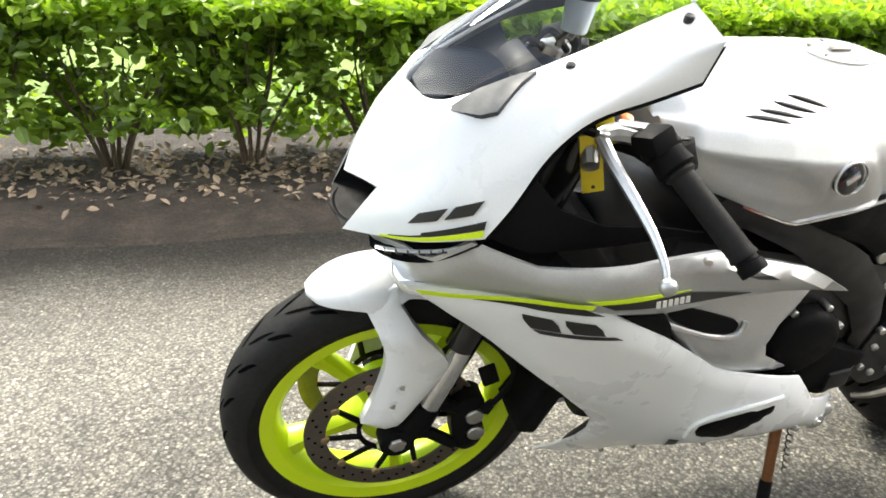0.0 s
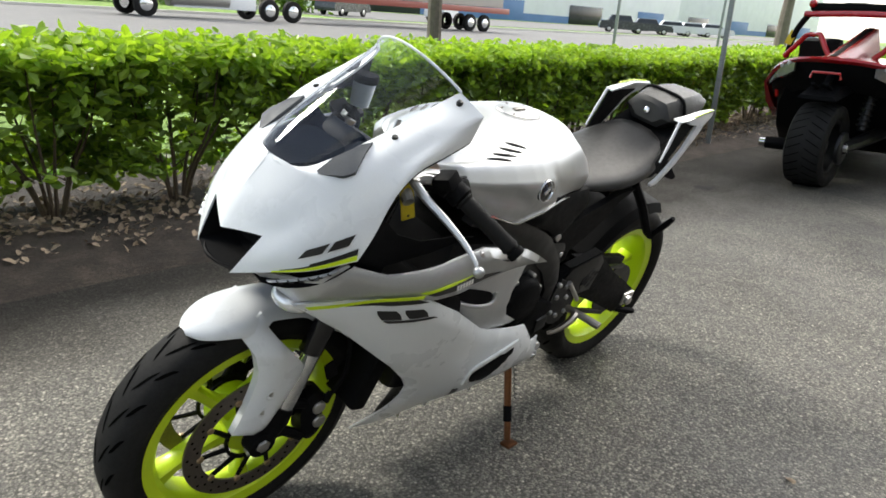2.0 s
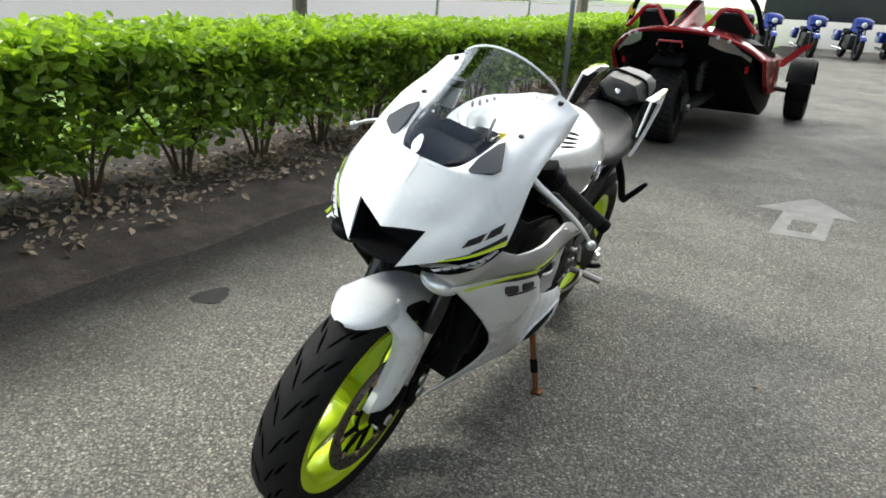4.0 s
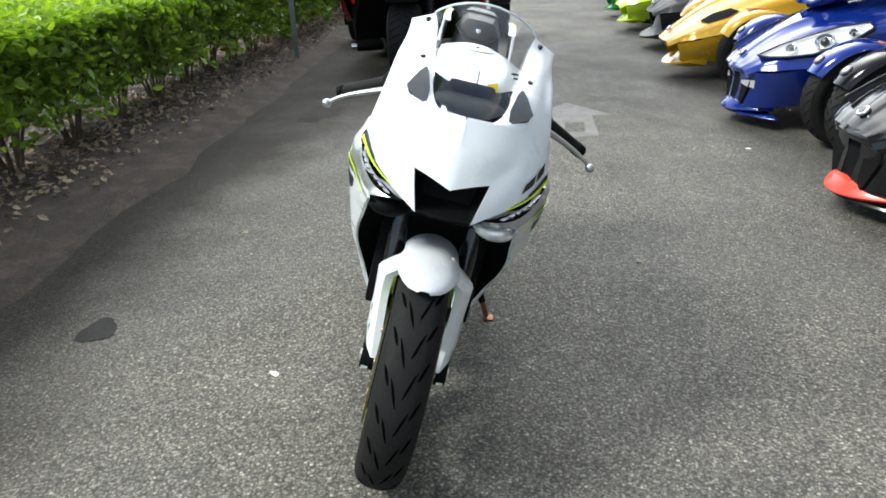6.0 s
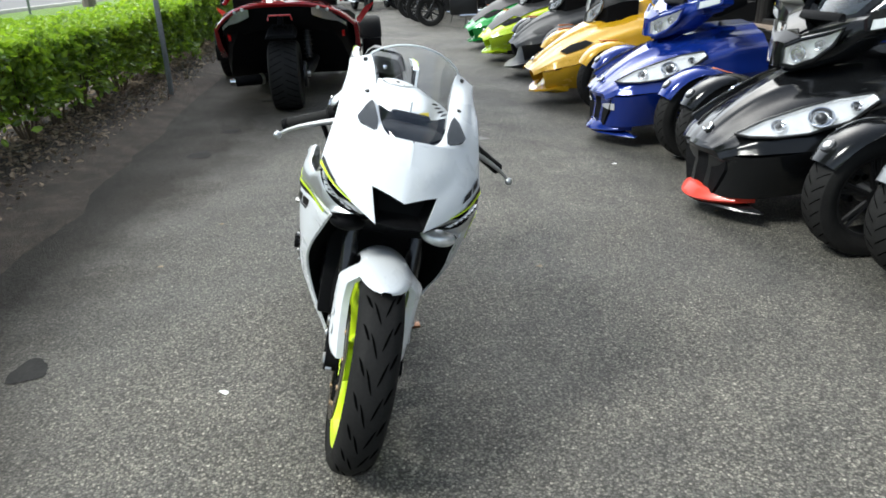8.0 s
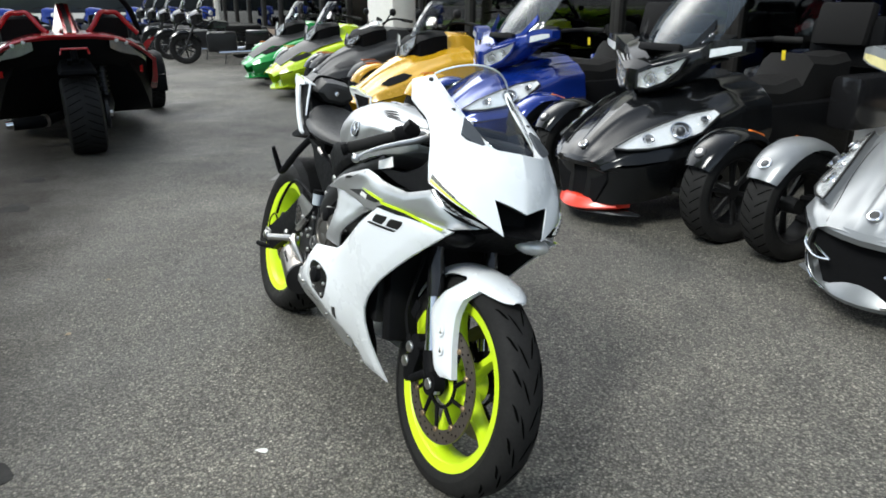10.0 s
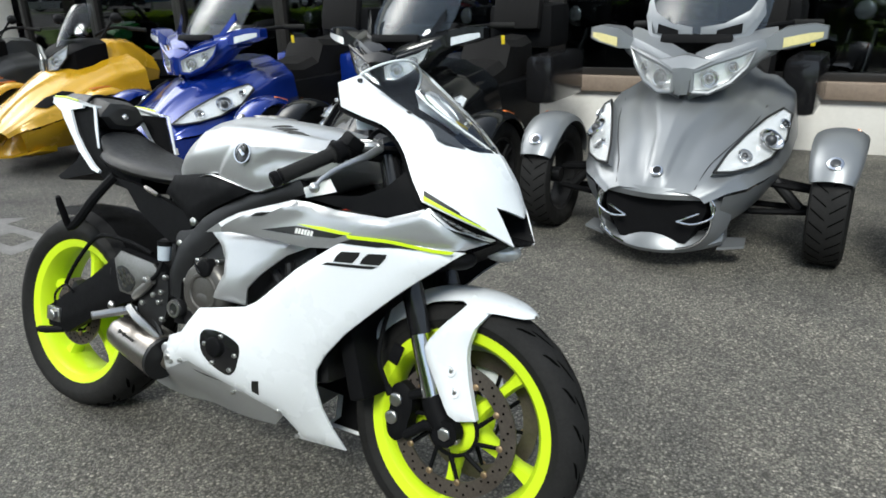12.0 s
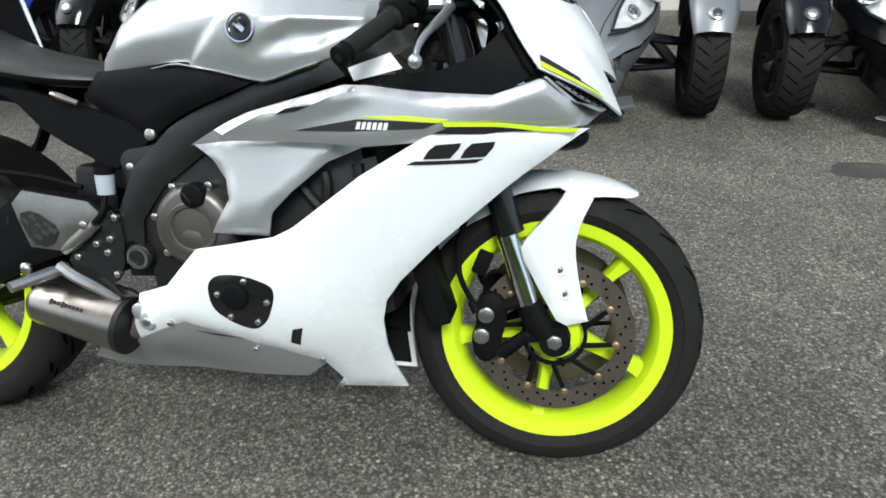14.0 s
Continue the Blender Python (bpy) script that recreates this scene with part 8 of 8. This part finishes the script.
# ---- red open three-wheeled car, seen from behind ----
def red_roadster():
    red = paint("red_metallic_paint", (0.40, 0.009, 0.014), .24, .2, .7, .15)
    smoke = plain("smoked_tail_lens", (.20, .20, .19), .22, .2, 60, .3, .02, .4)
    t = empty("open_three_wheeler", lot(4.15, .52, 0, 0), "red and black open three-wheeled car with a wide rear tyre", "three-wheeler")
    road_wheel(t, (0, 0, .335), .335, .150, DARK, 5, .64)
    for s in (1, -1):
        road_wheel(t, (2.72, s * .93, .315), .315, .115, DARK, 5, .66, s)
        bm = bmesh.new()
        rings = []
        for k in range(11):
            a = radians(10 + 150 * k / 10)
            rings.append([(2.72 + rr * math.cos(a), s * .93 + y, .315 + rr * math.sin(a)) for y, rr in ((-.14, .36), (-.10, .385), (.10, .385), (.14, .36))])
        loft(bm, rings, False, False)
        part("front_fender", bm, BLACK, t)
        part("mud_flap", box(bmesh.new(), (2.36, s * .94, .34), (.04, .24, .20), bevel=.01), BLACK, t)
        bm = bmesh.new()
        loft(bm, [[(2.05, s * .74, .70), (2.05, s * .76, .62), (2.05, s * .72, .62)], [(2.35, s * .88, .84), (2.35, s * .90, .76), (2.35, s * .84, .76)], [(2.45, s * .99, .88), (2.45, s * .985, .85), (2.45, s * .97, .855)]])
        part("side_fin", bm, red, t, "pointed red body fin")
        part("front_arm", tube(bmesh.new(), [(2.70, s * .55, .34), (2.72, s * .82, .315)], .03, 8), DARK, t)
    # black tub whose rear wall leans forward under the deck
    bm = bmesh.new()
    rings = []
    for x, wd, z0, z1 in ((.34, .44, .80, .95), (.56, .58, .58, .95), (.84, .665, .36, .93), (1.18, .73, .19, .86), (2.0, .70, .18, .74), (2.9, .55, .22, .66), (3.25, .40, .28, .55)):
        rings.append([(x, -wd * .97, z0), (x, -wd, z0 + .25 * (z1 - z0)), (x, -wd, z1 - .05), (x, -wd * .85, z1), (x, wd * .85, z1), (x, wd, z1 - .05), (x, wd, z0 + .25 * (z1 - z0)), (x, wd * .97, z0)])
    loft(bm, rings)
    part("tub", bm, BLACK, t, "black plastic tub")
    # red deck: a bow whose ends sweep forward and down
    edge = lambda v: (-.12 + .68 * v * v, .72 * v, 1.015 - .25 * abs(v) ** 3)
    bm = bmesh.new()
    rows = []
    for k in range(21):
        v = k / 10 - 1
        x, y, z = edge(v)
        rows.append([(x + .03, y * .985, z - .035), (x, y, z - .012), (x + .012, y, z + .004), (x + .3 * (1 - v * v) + .08, y, z + .012), (1.0, y, 1.02 - .26 * abs(v) ** 3)])
    loft(bm, rows, False, False)
    bmesh.ops.recalc_face_normals(bm, faces=bm.faces)
    bmesh.ops.solidify(bm, geom=bm.faces[:], thickness=.012)
    part("rear_deck", bm, red, t, "red rear deck")
    # black valance under the deck edge
    bm = bmesh.new()
    rows = []
    for k in range(17):
        v = .92 * (k / 8 - 1)
        x, y, z = edge(v)
        rows.append([(x + .05, y * .97, z - .034), (x + .10, y * .96, z - .13), (x + .30, y * .93, z - .26)])
    loft(bm, rows, False, False)
    part("valance", bm, BLACK, t, "black panel below the deck edge")
    for s in (1, -1):
        bm = bmesh.new()
        loft(bm, [[(.54, s * .70, .775), (.58, s * .735, .765), (.76, s * .755, .575), (.80, s * .71, .565)], [(.95, s * .70, .78), (.95, s * .765, .74), (1.05, s * .77, .42), (1.05, s * .70, .42)], [(2.0, s * .68, .76), (2.0, s * .74, .72), (2.0, s * .74, .36), (2.0, s * .66, .36)]])
        part("flank", bm, red, t)
        bm = bmesh.new()
        pts = []
        for k in range(9):
            x, y, z = edge(s * (.42 + .46 * k / 8))
            pts.append((x + .028, y * .985, z - .070 - .012 * k / 8))
        rings = []
        for k, (x, y, z) in enumerate(pts):
            hgt = .022 + .040 * math.sin(math.pi * min(1, (k + 1) / 7))
            rings.append([(x + .03, y, z + hgt), (x - .012, y, z + hgt * .8), (x - .012, y, z - hgt * .8), (x + .03, y, z - hgt)])
        loft(bm, rings)
        tl = part("tail_light", bm, smoke, t, "pale curved tail light")
        for f in (.50, .62):
            x, y, z = edge(s * f)
            part("bulb", ball(bmesh.new(), (x + .012, y, z - .028), (.017, .017, .017), 10), PAPER, tl)
        part("reflector", box(bmesh.new(), (.535, s * .585, .69), (.02, .028, .11), (0, -20, 0), .004), plain("red_reflector", (.6, .02, .02), .25), t)
        bm = bmesh.new()
        tube(bm, bow([(.58, s * .60, .99), (.57, s * .52, 1.08), (.56, s * .44, 1.175), (.52, s * .36, 1.185), (.46, s * .29, 1.18), (.42, s * .22, 1.08), (.38, s * .165, 1.02)], 4), .022, 10)
        part("roll_hoop", bm, red, t)
        part("seat", box(bmesh.new(), (.80, s * .37, .98), (.16, .34, .36), (0, -12, 0), .05), VINYL, t)
        part("roof_post", tube(bmesh.new(), bow([(.74, s * .64, .98), (.66, s * .57, 1.20), (.60, s * .47, 1.345)], 4), .026, 8), BLACK, t)
        part("hugger_rib", box(bmesh.new(), (-.12, s * .05, .785), (.26, .03, .02), (0, 18, 0), .006), BLACK, t)
    part("window_tag", box(bmesh.new(), (.66, .60, 1.15), (.01, .06, .12), (20, 0, 0), .003), TAG, t, "yellow hanging tag")
    bm = bmesh.new()
    loft(bm, [[(-.06, -.065, 1.005), (-.06, .065, 1.005), (-.06, .045, 1.03), (-.06, -.045, 1.03)], [(.35, -.10, 1.01), (.35, .10, 1.01), (.35, .045, 1.14), (.35, -.045, 1.14)], [(.80, -.12, 1.0), (.80, .12, 1.0), (.80, .05, 1.26), (.80, -.05, 1.26)]])
    fin = part("centre_fin", bm, red, t)
    bm = bmesh.new()
    loft(bm, [[(-.065, -.02, 1.036), (-.065, .02, 1.036), (-.05, .02, 1.028), (-.05, -.02, 1.028)], [(.35, -.02, 1.146), (.35, .02, 1.146), (.35, .02, 1.13), (.35, -.02, 1.13)], [(.79, -.02, 1.266), (.79, .02, 1.266), (.79, .02, 1.25), (.79, -.02, 1.25)]])
    part("centre_stripe", bm, BLACK, fin, "dark stripe along the fin")
    part("roof_bar", tube(bmesh.new(), bow([(.60, -.50, 1.352), (.58, 0, 1.368), (.60, .50, 1.352)], 6), .026, 10), red, t)
    roof = part("roof_panel", box(bmesh.new(), (1.12, 0, 1.425), (1.0, .96, .07), (0, -1, 0), .025), BLACK, t, "black fabric roof panel")
    part("roof_patch", box(bmesh.new(), (1.12, .12, 1.462), (1.01, .16, .008), (0, -1, 0), .003), plain("grey_fabric", (.10, .10, .105), .8, 0, 300, .2, .1), roof)
    for s in (1, -1):
        part("roof_knob", ball(bmesh.new(), (.62, s * .455, 1.440), (.035, .035, .035), 10), red, roof)
    # tyre hugger, plate frame and trailing arm
    bm = bmesh.new()
    loft(bm, [[(-.25, -.145, .705), (-.25, .145, .705), (-.25, .12, .735), (-.25, -.12, .735)], [(-.06, -.15, .735), (-.06, .15, .735), (-.06, .11, .800), (-.06, -.11, .800)], [(.22, -.13, .760), (.22, .13, .760), (.22, .10, .815), (.22, -.10, .815)]])
    part("fender_hugger", bm, BLACK, t, "black hugger over the rear tyre")
    part("plate_mount", tube(bmesh.new(), bow([(.30, 0, .90), (.05, 0, .90), (-.10, 0, .80)], 4), .03, 8), BLACK, t)
    part("plate_frame", tube(bmesh.new(), [(-.155, -.115, .862), (-.155, -.105, .905), (-.155, .095, .905), (-.155, .105, .862)], .010, 6), red, t)
    arm = part("swingarm", tube(bmesh.new(), [(.0, -.19, .335), (.42, -.24, .38), (.95, -.26, .42)], [.05, .055, .06], 10), DARK, t)
    part("pulley", disc(bmesh.new(), (.0, -.205, .335), (0, -1, 0), .13, .03, 28, .008), DARK, arm)
    part("axle_nut", disc(bmesh.new(), (.0, -.235, .335), (0, -1, 0), .03, .03, 6, .004), STEEL, arm)
    sh = part("shock", tube(bmesh.new(), [(.30, -.22, .46), (.40, -.22, .80)], .032, 12), DARK, t)
    for k in range(7):
        f = k / 6
        part("coil", tube(bmesh.new(), [(.308 + .08 * f, -.22, .495 + .26 * f), (.311 + .08 * f, -.22, .507 + .26 * f)], .048, 12), DARK, sh)
    mf = part("muffler", tube(bmesh.new(), [(.75, .10, .27), (.56, .26, .245), (.50, .34, .238), (.475, .57, .228)], [.04, .045, .058, .055], 14), BLACK, t)
    part("tip", tube(bmesh.new(), [(.475, .565, .228), (.470, .625, .226)], [.040, .036], 12), CHROME, mf)
    part("muffler_collar", tube(bmesh.new(), [(.530, .295, .242), (.515, .320, .240)], .06, 12), STEEL, mf)


red_roadster()


# ---- motorcycles at the far end and behind the glass ----
def cruiser(m, label, main, group, screen=True):
    c = empty("parked_motorcycle", m, label, "motorcycle", group)
    for x, r in ((.78, .33), (-.78, .33)):
        w = part("wheel", lathe(bmesh.new(), [(-.05, r * .66), (-.065, r * .8), (-.055, r * .95), (0, r), (.055, r * .95), (.065, r * .8), (.05, r * .66)], (x, 0, r), 32), RUBBER, c)
        bm = bmesh.new()
        lathe(bm, [(-.045, r * .68), (-.03, r * .60), (.03, r * .60), (.045, r * .68)], (x, 0, r), 28)
        for k in range(7):
            a = 2 * math.pi * k / 7
            tube(bm, [(x, 0, r), (x + r * .62 * math.cos(a), 0, r + r * .62 * math.sin(a))], [.022, .014], 6)
        part("rim", bm, DARK, w)
        bm = bmesh.new()
        rings = []
        for k in range(9):
            a = radians((35 if x > 0 else 20) + 125 * k / 8)
            rings.append([(x + rr * math.cos(a), y, r + rr * math.sin(a)) for y, rr in ((-.08, r * 1.02), (-.05, r * 1.12), (.05, r * 1.12), (.08, r * 1.02))])
        loft(bm, rings, False, False)
        part("fender", bm, main, c)
    bm = bmesh.new()
    loft(bm, [[(.30, -.05, .78), (.30, .05, .78), (.30, .05, .70), (.30, -.05, .70)], [(.15, -.15, .92), (.15, .15, .92), (.15, .17, .76), (.15, -.17, .76)], [(-.15, -.11, .86), (-.15, .11, .86), (-.15, .13, .74), (-.15, -.13, .74)]])
    part("tank", bm, main, c)
    bm = bmesh.new()
    box(bm, (.02, 0, .45), (.62, .34, .40), bevel=.06)
    part("engine", bm, DARK, c)
    bm = bmesh.new()
    box(bm, (-.45, 0, .74), (.75, .30, .13), bevel=.05)
    part("seat", bm, VINYL, c)
    for s in (1, -1):
        part("saddlebag", box(bmesh.new(), (-.72, s * .27, .58), (.50, .16, .30), bevel=.05), main, c)
        part("fork_leg", tube(bmesh.new(), [(.78, s * .09, .33), (.46, s * .09, 1.0)], .022, 8), DARK, c)
        part("muffler", tube(bmesh.new(), [(.1, s * .2, .25), (-.9, s * .24, .28)], .045, 10), CHROME, c)
        bm = bmesh.new()
        tube(bm, bow([(.45, s * .05, 1.02), (.36, s * .25, 1.10), (.22, s * .40, 1.05)], 3), .013, 6)
        part("handlebar", bm, BLACK, c)
    bm = bmesh.new()
    rings = []
    for x, w, z0, z1 in ((.66, .08, .86, .98), (.60, .20, .80, 1.06), (.48, .26, .80, 1.12), (.36, .24, .86, 1.10)):
        rings.append([(x, -w, z0 + .05), (x, -w, z1 - .06), (x, -w * .5, z1), (x, w * .5, z1), (x, w, z1 - .06), (x, w, z0 + .05), (x, 0, z0)])
    loft(bm, rings)
    part("fairing", bm, main, c)
    part("headlight", disc(bmesh.new(), (.675, 0, .93), (1, 0, .1), .075, .04, 18, .015), REFLECTOR, c)
    if screen:
        bm = bmesh.new()
        rows = [[(x - .08 * abs(y) ** 2, .23 * k * y, z) for y in (-1, -.6, -.2, .2, .6, 1)] for x, z, k in ((.50, 1.09, 1), (.44, 1.22, 1), (.38, 1.34, .85), (.36, 1.38, .6))]
        loft(bm, rows, False, False)
        part("windscreen", bm, SCREEN, c, "", 60)
    part("side_stand", tube(bmesh.new(), [(-.05, .14, .30), (.0, .30, .0)], .012, 6), DARK, c)
    return c


BLACKBIKE = "motorcycles parked along the aisle"
first = cruiser(lot(13.3, -2.75, 0, 78) @ pose(0, 0, 0, -6, 0, 0), "black touring motorcycle with chrome trim and a windscreen", BLACK_GLOSS, BLACKBIKE)
for k in range(1, 7):
    copy_thing(first, lot(13.3 + 1.42 * k, -2.75 + .1 * (k % 3), 0, 78) @ pose(0, 0, 0, -6, 0, 0))
second = cruiser(lot(20.0, 1.6, 0, 200) @ pose(0, 0, 0, -6, 0, 0), "dark blue motorcycle parked across the far end", TBLUE, "motorcycles at the far end", False)
for k in range(1, 6):
    copy_thing(second, lot(20.2 + .3 * k, 1.6 - 1.1 * k, 0, 195) @ pose(0, 0, 0, -6, 0, 0))
third = cruiser(lot(-4.4, -6.4, .1, 75) @ pose(0, 0, 0, -5, 0, 0), "black motorcycle displayed behind the shop glass", BLACK_GLOSS, "motorcycles behind the glass", False)
for k in range(1, 14):
    copy_thing(third, lot(-4.4 + 1.15 * k, -6.4 + .15 * (k % 3), .1, 70 + 5 * (k % 4)) @ pose(0, 0, 0, -5, 0, 0))
